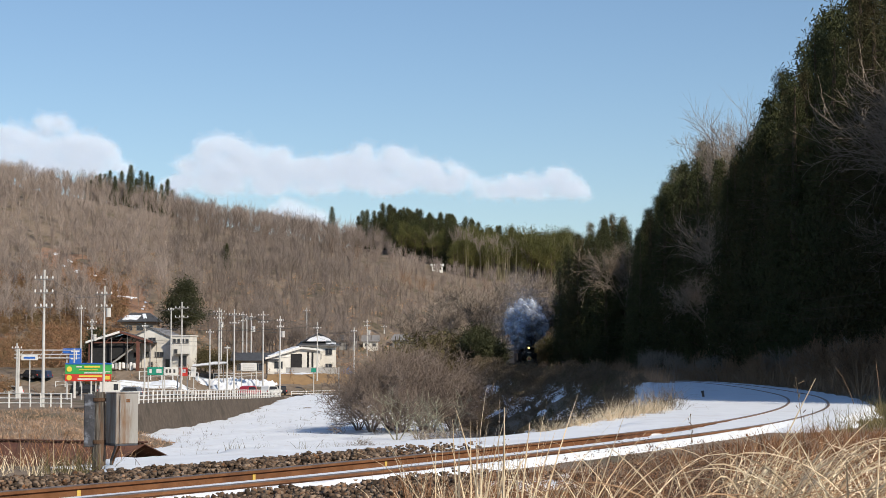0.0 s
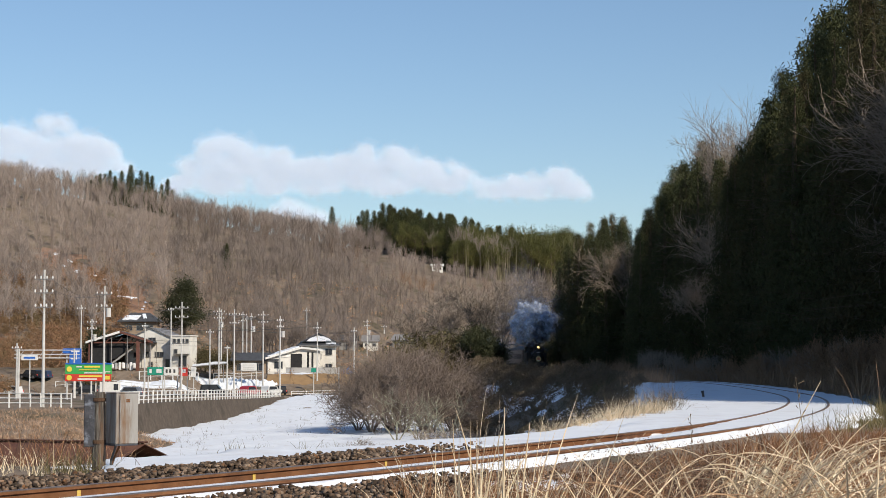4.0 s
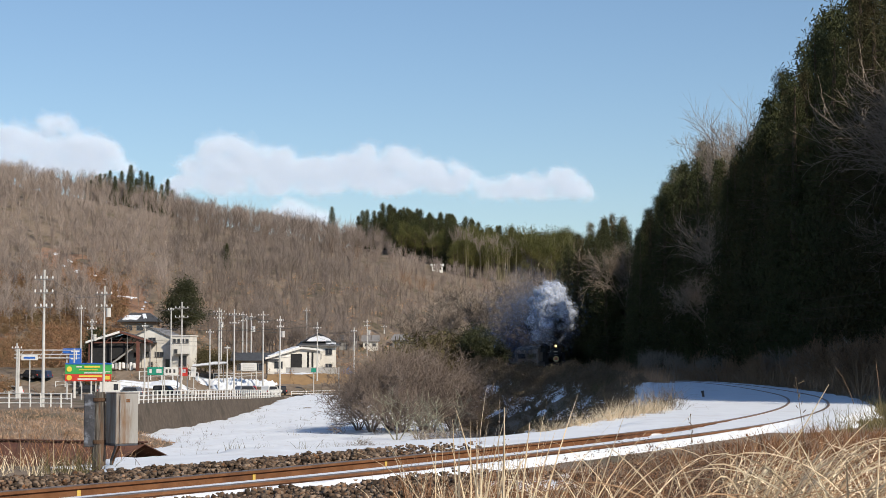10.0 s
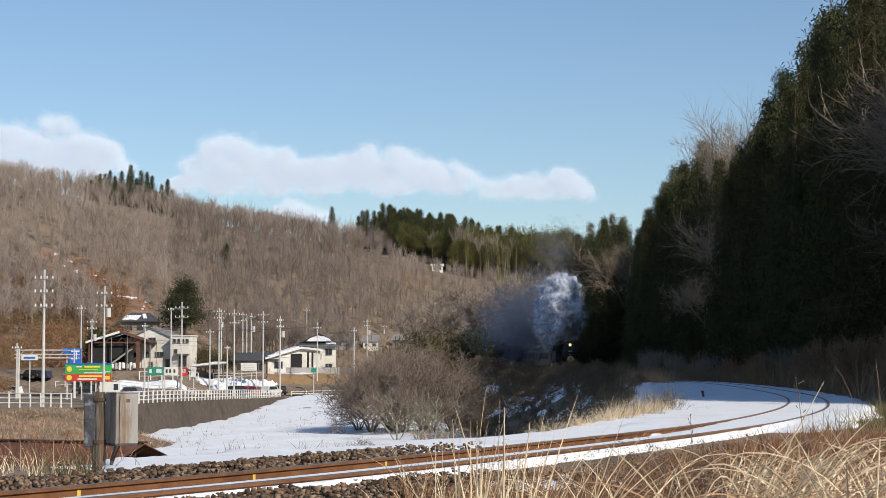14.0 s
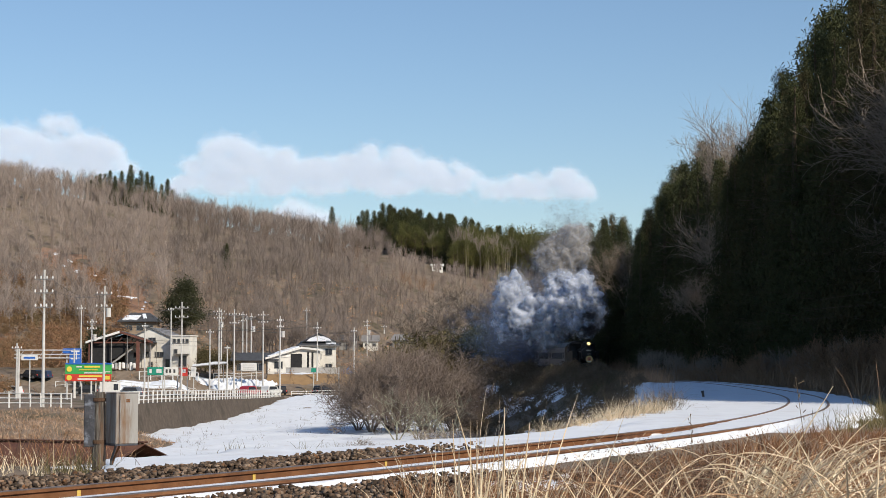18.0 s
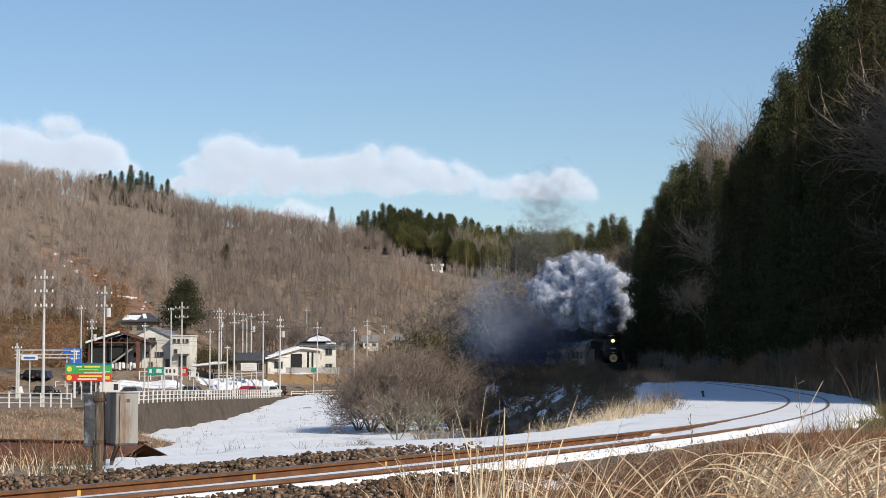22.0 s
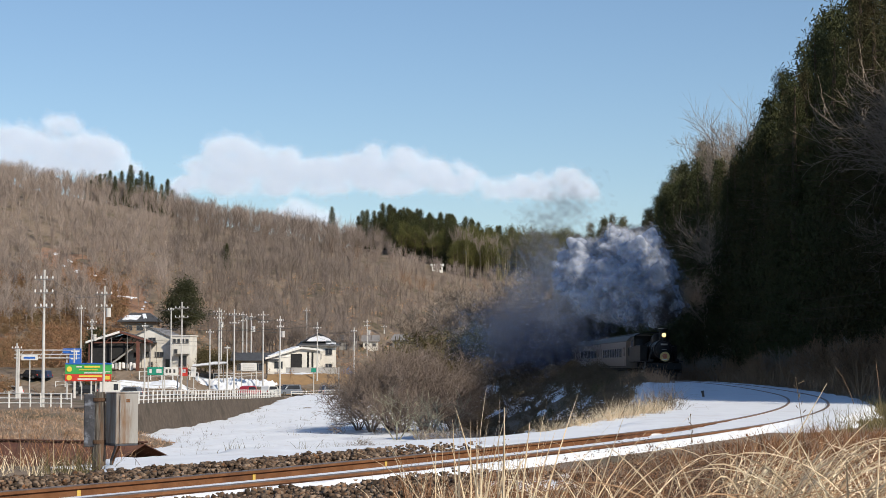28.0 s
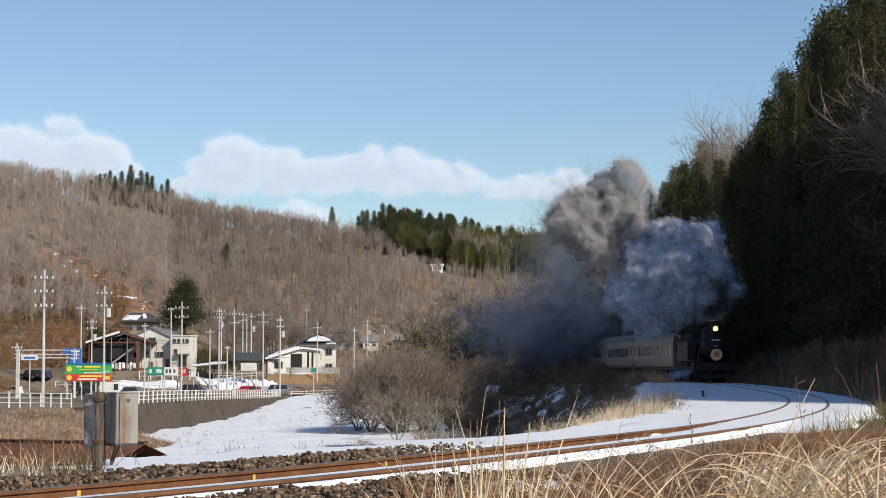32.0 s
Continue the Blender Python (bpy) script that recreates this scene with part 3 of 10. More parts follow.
def settle_first(src, x, y, turn=0.0, size=1.0, sink=0.1):
    src.matrix_world = pose(x, y, hz(x, y) - sink, 0, 0, turn)
    src.scale = (size, size, size)


# forest beyond the line
SKYLINE = [(150, 0.045), (216, 0.066), (256, 0.075), (306, 0.081), (346, 0.0755), (376, 0.0915), (416, 0.1075), (466, 0.121), (500, 0.110), (516, 0.111), (556, 0.1355), (596, 0.16), (636, 0.178), (676, 0.196), (784, 0.24), (1000, 0.30), (3000, 0.45)]


def skyline(p):
    """Slope of the forest's upper edge, by the bearing."""
    return float(np.interp(p, [a for a, _ in SKYLINE], [b for _, b in SKYLINE]))


rng = np.random.default_rng(11)
CED = [conifer(20 + k, 20, (3.4, 3.9, 3.1, 3.6, 4.2)[k], "tall dark cedar in the shaded forest beside the line", 0.04 + 0.02 * (k % 2), M_CEDAR if k != 3 else M_CEDAR_B, 0.85, 1.8, 0.85) for k in range(5)]
MID = [conifer(26 + k, 20, 3.7, "tall dark cedar deep in the forest", 0.05, M_CEDAR, 0.6, 1.3, 1.0) for k in range(2)]
NEAR = [conifer(34 + k, 20, (3.6, 4.0, 3.3)[k], "tall dark cedar in the shaded forest beside the line", 0.04, M_CEDAR if k != 1 else M_CEDAR_B, 1.0, 3.0, 0.62) for k in range(3)]
# rough cedars added right of the view to shade the snow bench
SHADE_CEDARS = [conifer(30 + k, 20, (4.4, 4.0)[k], "unseen cedar added to shade the snow beside the curve", 0.02, M_CEDAR, 0.45, 1.0, 1.5) for k in range(2)]
spots = []
for (y0, o0, o1, n) in ((282, 5.0, 20, 7), (268, 5.2, 12, 6), (252, 5.0, 14, 7), (236, 6.5, 18, 6), (218, 8.5, 22, 6), (205, 6.8, 14, 5), (194, 5.8, 11, 5), (184, 6.2, 16, 7), (172, 8, 22, 8), (160, 8.5, 18, 6),
                        (150, 6.8, 12, 4), (143, 5.8, 10, 5), (134, 6.8, 13, 6), (125, 6.8, 13, 6), (116, 7.2, 16, 7), (106, 7.5, 18, 6), (96, 8, 18, 6), (86, 9, 20, 6), (75, 10, 22, 6), (65, 11.5, 24, 6), (56, 14, 26, 5),
                        (275, 8, 24, 7), (262, 9, 26, 7), (245, 10, 26, 7), (228, 10, 26, 7), (212, 11, 26, 7), (198, 10, 24, 7), (180, 12, 26, 6), (140, 15, 34, 7), (110, 18, 40, 8), (75, 24, 45, 7), (66, 13, 30, 9), (61, 13.5, 30, 9), (57, 15, 34, 9), (53, 16, 40, 12), (49, 18, 40, 12), (45, 20, 44, 12), (26, 31, 50, 7), (38, 23, 46, 11), (30, 26, 50, 8), (72, 15, 32, 9), (64, 18, 34, 8)):
    for k in range(n):
        o = o0 + (o1 - o0) * (k + rng.uniform(0, 0.5)) / n
        s = s_at_y(y0 + rng.uniform(-4, 4))
        x, y = along(np.array([s]), np.array([-o]))
        spots.append((float(x[0]), float(y[0]), o > o0 + 0.5 * (o1 - o0)))
placed = []
gold = conifer(39, 20, 3.4, "golden-brown conifer at the end of the forest", 0.05, mat("golden_needles", (0.14, 0.10, 0.045), 0.9, second=(0.08, 0.075, 0.032), scale=0.5, rand=0.4), 0.85, 1.6, 0.85)
for k, (p, y) in enumerate(((262, 285), (286, 281), (300, 276), (320, 272))):
    x = p * y / 3300
    tall = 1.07 + skyline(p) * y - hz(x, y)
    if k == 0:
        settle_first(gold, x, y, 0, tall / 20)
    else:
        plant(gold, x, y, 70 * k, tall / 20)
for k, (x, y, inner) in enumerate(spots):
    src = SHADE_CEDARS[k % 2] if 3300 * x / y > 950 else MID[k % 2] if inner else NEAR[k % 3] if y < 135 else CED[k % 5]
    tall = 1.07 + skyline(3300 * x / y) * y - hz(x, y)
    # beyond the view's right edge: heights chosen for the shadow on the bench
    if 3300 * x / y > 850:
        tall = 13.0 if y < 33 else 25.0 if y < 42 else 22.0
    sc = min(1.35, max(0.35, tall / 20.0)) * rng.uniform(0.7 if inner else 0.86, 1.0)
    if src not in placed:
        placed.append(src)
        settle_first(src, x, y, rng.uniform(0, 360), sc)
    else:
        plant(src, x, y, rng.uniform(0, 360), sc)


# ---- woods on the hills ----
def ribbon_tree(seed, h=9.0, boughs=24):
    """A far bare tree of thin flat twigs."""
    rng = np.random.default_rng(seed)
    Q = []

    def strip(a, b, w0, w1):
        d = b - a
        e = np.cross(d, rng.normal(0, 1, 3))
        e /= np.linalg.norm(e) + 1e-9
        Q.append([a - e * w0, a + e * w0, b + e * w1, b - e * w1])
    top = np.array([rng.normal(0, 0.3), rng.normal(0, 0.3), h * 0.62])
    for _ in range(2):
        strip(np.zeros(3), top, 0.085, 0.04)
    for i in range(boughs):
        k = rng.uniform(0.35, 1.0)
        a = top * k
        az = rng.uniform(0, 6.283)
        out = rng.uniform(0.2, 0.75)
        d = np.array([math.cos(az) * out, math.sin(az) * out, rng.uniform(0.6, 1.6)])
        d *= h * 0.30 * rng.uniform(0.6, 1.15) / np.linalg.norm(d)
        strip(a, a + d, 0.034, 0.018)
        for j in range(5):
            q = a + d * rng.uniform(0.3, 1.0)
            e = d / np.linalg.norm(d) + rng.normal(0, 0.55, 3) + np.array([0, 0, 0.25])
            e *= h * 0.15 * rng.uniform(0.6, 1.2) / np.linalg.norm(e)
            strip(q, q + e, 0.018, 0.012)
    V = np.array(Q).reshape(-1, 3)
    return V, np.arange(len(V)).reshape(-1, 4)


def az_spots(rng, n, p0, p1, r0, r1):
    """Random places between two bearings and two distances; the bearing is 3300 x / y."""
    p = rng.uniform(p0, p1, n)
    r = np.sqrt(rng.uniform(r0 ** 2, r1 ** 2, n))
    y = r / np.sqrt(1 + (p / 3300) ** 2)
    return p * y / 3300, y


def red_strip(x, y):
    """1 on the bare reddish strip that climbs across the hillside."""
    p = 3300 * x / y
    up = 647 - (height(x, y) - 1.07) * 3300 / y
    return np.exp(-((up - 458 - (p + 690) * 0.52) / 17) ** 2) * sm(-730, -690, p) * sm(-505, -535, p)


def on_bearing(U, V):
    y = V / np.sqrt(1 + (U / 3300) ** 2)
    return U * y / 3300, y


M_REDSLOPE = mat("red_leaf_slope", (0.30, 0.165, 0.105), 0.95, second=(0.21, 0.13, 0.085), scale=0.5, bump=0.5, third=(0.36, 0.23, 0.15), third_scale=0.15)
tagged(snow_sheet("bare_slope", np.linspace(-735, -500, 110), np.linspace(385, 560, 110), on_bearing, lambda X, Y, U, V: 1.4 * red_strip(X, Y) * (0.75 + 0.5 * grain(X, Y, 6.0, 31)), "bare reddish strip of leaf-covered slope on the hill", 0.3, M_REDSLOPE), category="slope")
snow_sheet("snow_shred", np.linspace(-735, -500, 160), np.linspace(385, 560, 160), on_bearing, lambda X, Y, U, V: sm(0.34, 0.48, grain(X, Y, 2.2, 33)) * sm(0.4, 0.8, red_strip(X, Y)), "last shreds of snow on the hill's bare strip", thick=0.5)


def hill_woods():
    rng = np.random.default_rng(3)
    T = [ribbon_tree(40 + k) for k in range(7)]
    for k, (p0, p1, r0, r1, n, s0, s1) in enumerate(((-830, -480, 408, 640, 1150, 0.7, 1.15), (-480, -150, 408, 640, 1150, 0.7, 1.1), (-150, -90, 455, 640, 150, 0.55, 0.9), (-90, 170, 455, 582, 520, 0.5, 0.8), (-830, -100, 600, 660, 420, 0.8, 1.25), (-150, 330, 452, 520, 240, 0.5, 0.8))):
        x, y = az_spots(rng, n, p0, p1, r0, r1)
        z = height(x, y)
        ok = (fuzz(x, y, 0.035, 0.5) + rng.uniform(-0.3, 1, n)) > -0.25
        ok &= ~((np.abs(3300 * x / y + 535) < 62) & (y < 432))
        ok &= (red_strip(x, y) < 0.35) | (rng.random(n) < 0.3)
        pos = np.stack([x, y, z - 0.2], -1)[ok]
        V, F = scatter(T, pos, rng.uniform(s0, s1, len(pos)), rng, tilt=False)
        ob = link_mesh("hillside_woods", V, F, M_TWIG)
        tagged(ob, "leafless grey-brown woods covering the hillside", "woods", kind="stuff")
    # undergrowth with rust-coloured leaves at the foot of the hill
    m = mat("rusty_leaves", (0.33, 0.18, 0.10), 0.9, second=(0.17, 0.125, 0.065), scale=0.07, rand=0.45, translucent=0.2)
    x, y = az_spots(rng, 2300, -830, -560, 300, 470)
    keep = (y > 330) | (x < -70)
    x, y = x[keep], y[keep]
    c = np.stack([x, y, height(x, y) + rng.uniform(0.2, 5.5, len(x)) * (0.3 + 0.7 * sm(-0.3, 0.5, grain(x, y, 16.0, 9)))], -1)
    V, F = spray_set(rng, c, np.full(len(c), 0.75), 0.2, 60, True)
    tagged(link_mesh("hillside_undergrowth", V, F, m), "rust-brown undergrowth with dead leaves at the hill's foot", "undergrowth", kind="stuff")
    x, y = az_spots(rng, 1500, -600, 200, 385, 520)
    c = np.stack([x, y, height(x, y) + rng.uniform(0.1, 1.0, len(x))], -1)
    V, F = spray_set(rng, c, np.full(len(c), 0.6), 0.0, 14)
    tagged(link_mesh("scrub", V, F, M_STRAW_B), "brown winter scrub on the lower hillside", "scrub", kind="stuff")


hill_woods()

# cedars along the ridge, single conifers
rng = np.random.default_rng(17)
small = conifer(60, 10.0, 1.8, "small dark cedar on the hill's ridge", 0.05, M_CEDAR, 0.7, 1.6, 0.72, name="ridge_cedar")


def at_bearing(p, r):
    y = r / math.sqrt(1 + (p / 3300) ** 2)
    return p * y / 3300, y


first = True
for p, r, s in [(-634 + 9 * k + rng.uniform(-3, 3), rng.uniform(596, 632), rng.uniform(0.9, 1.3) * (0.55 + 0.55 * math.sin(min(1, k / 15) * 2.2))) for k in range(18)] + \
        [(-150 + 9 * k + rng.uniform(-3, 3), rng.uniform(626, 640), rng.uniform(1.2, 1.7)) for k in range(18)] + \
        [(-197, 622, 1.25), (-230, 630, 0.5), (-383, 520, 0.75), (-388, 524, 0.6), (-128, 628, 0.95), (-136, 632, 0.75), (-120, 622, 1.1), (-103, 628, 1.0), (-97, 628, 1.1), (-82, 620, 1.25), (-70, 626, 1.1), (-60, 622, 1.0), (-45, 625, 0.95), (-25, 625, 1.25), (0, 628, 1.15), (24, 630, 1.3), (45, 628, 1.2), (70, 630, 1.3), (-88, 630, 1.35), (-110, 626, 1.2)]:
    x, y = at_bearing(p, r)
    if first:
        settle_first(small, x, y, 0, s)
        first = False
    else:
        plant(small, x, y, rng.uniform(0, 360), s)


def bamboo(seed):
    rng = np.random.default_rng(seed)
    t = thing("bamboo_clump", "tall yellow-green bamboo with pale bare stems on the ridge", "bamboo", group="bamboo wood on the ridge")
    cs = []
    for k in range(6):
        x, y = rng.normal(0, 1.1, 2)
        h = rng.uniform(11, 14)
        lx, ly = rng.normal(0, 0.6, 2)
        g = Geo().tube([(x, y, -0.4), (x + lx * 0.3, y + ly * 0.3, h * 0.6), (x + lx, y + ly, h)], [0.13, 0.10, 0.03], 5)
        part("culm", g, M_CULM, t)
        for z in np.arange(0.55 * h, h, 0.45):
            f = z / h
            cs.append((x + lx * f * f + rng.normal(0, 0.5), y + ly * f * f + rng.normal(0, 0.5), z))
    V, F = spray_set(rng, np.array(cs), np.full(len(cs), 0.95), 0.4, 9, True)
    link_mesh("crown", V, F, M_BAMBOO, t)
    return t


def round_tree(seed, h, r, label, leaf, name="evergreen_tree", dens=1.0, leafsize=0.8):
    """A broad evergreen: trunk, limbs and a crown of uneven clumps."""
    rng = np.random.default_rng(seed)
    t = thing(name, label, "tree")
    g = Geo().tube([(0, 0, -0.3), (0.1, 0, h * 0.3), (0.05, 0.1, h * 0.6)], [0.03 * h, 0.022 * h, 0.012 * h], 8)
    cs = []
    for k in range(int(16 * dens)):
        a, f = rng.uniform(0, 6.283), rng.uniform(0.2, 1.0)
        z = h * (0.25 + 0.7 * f)
        rad = r * math.sin(math.pi * min(1, 0.25 + 0.72 * f)) * rng.uniform(0.4, 0.85)
        c = np.array([rad * math.cos(a), rad * math.sin(a), z])
        g.tube([(0, 0, z * 0.7), tuple(c)], [0.06, 0.02], 4, False)
        cs.append(c + rng.normal(0, 1, (24, 3)) * np.array([0.28, 0.28, 0.2]) * r * 0.75)
    part("trunk", g, M_TRUNK, t)
    cs = np.concatenate(cs)
    V, F = spray_set(rng, cs, np.full(len(cs), leafsize * 1.1), 0.2, 8, True)
    link_mesh("crown", V, F, leaf, t)
    return t


M_OLIVE = mat("olive_leaves", (0.085, 0.075, 0.032), 0.8, second=(0.15, 0.115, 0.05), scale=0.3, rand=0.4, translucent=0.1)
M_EVER = mat("evergreen_leaves", (0.036, 0.044, 0.02), 0.8, second=(0.075, 0.075, 0.032), scale=0.3, rand=0.35, translucent=0.15)
BAM = [bamboo(70), bamboo(71)]
EVR = [round_tree(75, 12, 4.0, "dark evergreen tree in the wood on the ridge", M_EVER), round_tree(76, 13, 3.6, "olive-green evergreen tree in the wood on the ridge", M_BAMBOO, leafsize=0.6)]
srcs = BAM + EVR
used = [False] * 4
k = 0
for row, (r, p0, p1, step) in enumerate(((588, 10, 235, 6), (597, -80, 240, 8), (608, -95, 245, 8), (620, -95, 245, 9), (632, -90, 245, 11))):
    for p in np.arange(p0, p1, step):
        r2 = r + rng.uniform(-4, 4)
        x, y = at_bearing(p + rng.uniform(-4, 4), r2)
        if p < 22 or (row in (3, 4) and rng.random() < 0.85):
            if row in (1, 2) and rng.random() < 0.6 and used[3]:
                plant(srcs[3], x, y, rng.uniform(0, 360), rng.uniform(0.65, 0.95))
            else:
                plant(small, *at_bearing(p + rng.uniform(-3, 3), r + 4), rng.uniform(0, 360), rng.uniform(1.1, 1.6))
            continue
        kind = (3 if not used[3] else int(rng.choice((0, 1, 3)))) if (p > 20 and row < 2) else (2 if rng.random() < 0.55 else 3)
        s = rng.uniform(0.9, 1.12) * (0.85 if row == 0 else 1.0) * (1.0 + 0.22 * float(sm(60, 180, p)))
        if not used[kind]:
            settle_first(srcs[kind], x, y, rng.uniform(0, 360), s)
            used[kind] = True
        else:
            plant(srcs[kind], x, y, rng.uniform(0, 360), s)

# pale leafless trees before the ridge wood
slim = bare_tree(99, 13, "slender pale leafless tree before the ridge wood", M_BARK_PALE, 4, spread=0.26, trunk=0.6, up=0.2, rr=0.010, thin=0.028)
settle_first(slim, *at_bearing(18, 590), 0, 1.0)
for p, s in ((24, 0.8), (42, 1.15), (48, 0.9), (66, 1.0), (84, 0.9), (90, 1.05), (112, 0.85), (128, 0.95), (150, 0.8), (172, 0.9), (-20, 0.8)):
    plant(slim, *at_bearing(p, 590 + rng.uniform(-5, 5)), rng.uniform(0, 360), s)

# evergreens by the village and beyond the bushes
t = round_tree(81, 14.5, 4.6, "dense dark evergreen tree behind the white building", M_EVER, dens=3.4)
settle_first(t, *at_bearing(-457, 396), 30, 1.0)
dark = t = round_tree(82, 7.0, 3.0, "dark evergreen shrub behind the open shed", M_EVER)
settle_first(t, *at_bearing(-612, 345), 10, 1.0)
t = round_tree(83, 3.6, 3.2, "low olive-brown evergreen shrub on the valley's edge", M_OLIVE, name="evergreen_shrub", leafsize=0.5)
settle_first(t, *at_bearing(-50, 262), 0, 1.0)
for p, r, s in ((-640, 322, 0.7), (-628, 318, 0.9), (-420, 335, 1.1), (-405, 330, 0.9), (-388, 334, 1.0), (-300, 340, 0.6), (-250, 336, 0.5)):
    plant(t, *at_bearing(p, r), rng.uniform(0, 360), s)
for p, r, s in ((-30, 266, 2.1), (-12, 272, 2.0), (8, 270, 1.9), (-75, 270, 1.8), (-52, 262, 2.0), (-92, 275, 1.5)):
    plant(t, *at_bearing(p, r), rng.uniform(0, 360), s)
for p, r, s in ((36, 272, 0.75), (52, 268, 0.85), (66, 264, 0.9), (80, 268, 0.8), (98, 276, 0.6)):
    plant(dark, *at_bearing(p, r), rng.uniform(0, 360), s)

for p, r, s in ((186, 300, 0.9), (174, 318, 1.25), (200, 304, 1.0), (186, 330, 1.3), (168, 340, 1.2), (160, 352, 1.2)):      # bank at the outside of the line
    plant(t, *at_bearing(p, r), rng.uniform(0, 360), s)

# leafless trees by the line and among the shrubs
b1 = bare_tree(91, 13, "leafless brown tree beyond the embankment", M_BARK, 5, rr=0.018, thin=0.03)
settle_first(b1, *at_bearing(60, 330), 0, 0.85)
b2 = bare_tree(92, 12, "leafless tree with a wide twiggy crown", M_BARK_SHADE, 5, spread=0.7, rr=0.018, thin=0.03)
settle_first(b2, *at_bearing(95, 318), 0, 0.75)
for src, p, r, s in ((b1, 20, 345, 1.45), (b2, -15, 340, 1.3), (b1, 78, 300, 1.15), (b2, 110, 296, 1.0), (b2, 45, 300, 1.15), (b1, -40, 335, 1.1), (b2, 120, 330, 1.35), (b1, 5, 306, 1.05), (b1, 130, 345, 1.5), (b2, 150, 350, 1.5), (b2, 30, 322, 1.3), (b1, 92, 308, 1.2), (b1, 170, 360, 1.5)):
    plant(src, *at_bearing(p, r), rng.uniform(0, 360), s)
# the one that leans out of the forest's edge where the train appears, shade put into its bark colour
b3 = bare_tree(95, 13, "dark leafless tree leaning out over the line", M_BARK_SHADE, 5, spread=0.75, thin=0.026)
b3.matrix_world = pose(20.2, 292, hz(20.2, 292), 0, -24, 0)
# tall bare trees above the cedars
b4 = bare_tree(97, 21, "tall slender leafless tree rising above the cedars", M_BARK_PALE, 5, spread=0.5, trunk=0.5, up=0.18, thin=0.007, kids=4)
settle_first(b4, 33.0, 205, 0, 1.0)
for x, y, s in ((34.6, 208, 1.05), (31.6, 207, 0.86), (35.5, 202, 0.9)):
    plant(b4, x, y, rng.uniform(0, 360), s)
# bare trees in front of the forest
b5 = bare_tree(98, 15, "grey leafless tree in front of the dark cedars", M_BARK, 5, spread=0.66, trunk=0.45, rr=0.009, thin=0.011, kids=4)
settle_first(b5, 26.6, 94, 0, 1.05)
b5.rotation_euler = (0, radians(-14), 0)
for x, y, s, a in ((26.4, 98, 0.6, -12), (28.5, 99, 1.12, -9), (24.4, 168, 0.6, -6), (23.6, 158, 1.0, 3), (23.6, 236, 1.1, 2)):
    ob = plant(b5, x, y, rng.uniform(0, 360), s)
    ob.rotation_euler = (0, radians(a), radians(rng.uniform(-40, 40)))

# brown brush at the forest's foot
brush = bare_tree(104, 3.4, "dense brown leafless brush in the forest's shade", M_UNDER, 4, spread=0.75, stems=7, kids=4, name="forest_brush", trunk=0.14, category="shrub", rr=0.006, thin=0.011)
x, y = along(np.array([s_at_y(99)]), np.array([-5.4]))
settle_first(brush, float(x[0]), float(y[0]), 0, 1.0)
for k in range(46):
    x, y = along(np.array([s_at_y(66 + 1.9 * k)]), np.array([-4.6 - 4.2 * rng.random()]))
    plant(brush, float(x[0]), float(y[0]), rng.uniform(0, 360), rng.uniform(0.65, 1.25))

# ---- shrubs below the line ----
bush = bare_tree(101, 7.2, "large dense leafless shrub with grey-brown twigs in the snowy field", M_BUSH, 5, spread=0.62, stems=9, kids=3, name="leafless_shrub", trunk=0.16, category="shrub", rr=0.0105, thin=0.0095)
settle_first(bush, -3.6, 172, 0, 1.6)
for x, y, s, a in ((-1.1, 174, 1.55, 80), (-6.6, 173, 1.4, 160), (-5.0, 179, 1.7, 30), (-1.9, 180, 1.7, 210), (-8.0, 177, 1.05, 300), (0.9, 177, 1.3, 120), (-4.1, 169, 1.0, 260), (1.5, 190, 1.0, 250), (-5.2, 196, 1.1, 130), (0.5, 212, 1.0, 60), (-4.0, 220, 1.0, 120)):
    plant(bush, x, y, a, s)
gnarled = bare_tree(102, 5.2, "pale lichened shrub with crooked open stems before the dark thicket", M_LICHEN, 3, spread=0.8, stems=4, kids=2, name="gnarled_shrub", trunk=0.3, category="shrub", rr=0.010, thin=0.016)
settle_first(gnarled, -3.9, 158, 0, 1.35)
for x, y, s, a in ((-2.0, 157, 1.2, 70), (0.4, 160, 1.25, 150), (-0.8, 150, 0.9, 220)):
    plant(gnarled, x, y, a, s)
pale = bare_tree(103, 4.2, "small pale-stemmed leafless shrub at the snow's edge", M_BARK_PALE, 4, spread=0.6, stems=5, kids=3, name="pale_shrub", trunk=0.2, category="shrub", rr=0.011)
settle_first(pale, 0.4, 122, 0, 0.9)
for x, y, s, a in ((-1.2, 124, 0.8, 70), (-5.4, 124, 0.6, 140), (1.8, 124, 0.9, 200), (-6.4, 119, 0.45, 20), (-3.4, 121, 0.5, 250)):
    plant(pale, x, y, a, s)

for k in range(15):
    s = s_at_y(100 + 6.2 * k)
    x, y = along(np.array([s]), np.array([-3.2 - 4.5 * rng.random()]))
    plant(pale, float(x[0]), float(y[0]), rng.uniform(0, 360), rng.uniform(0.5, 1.1))


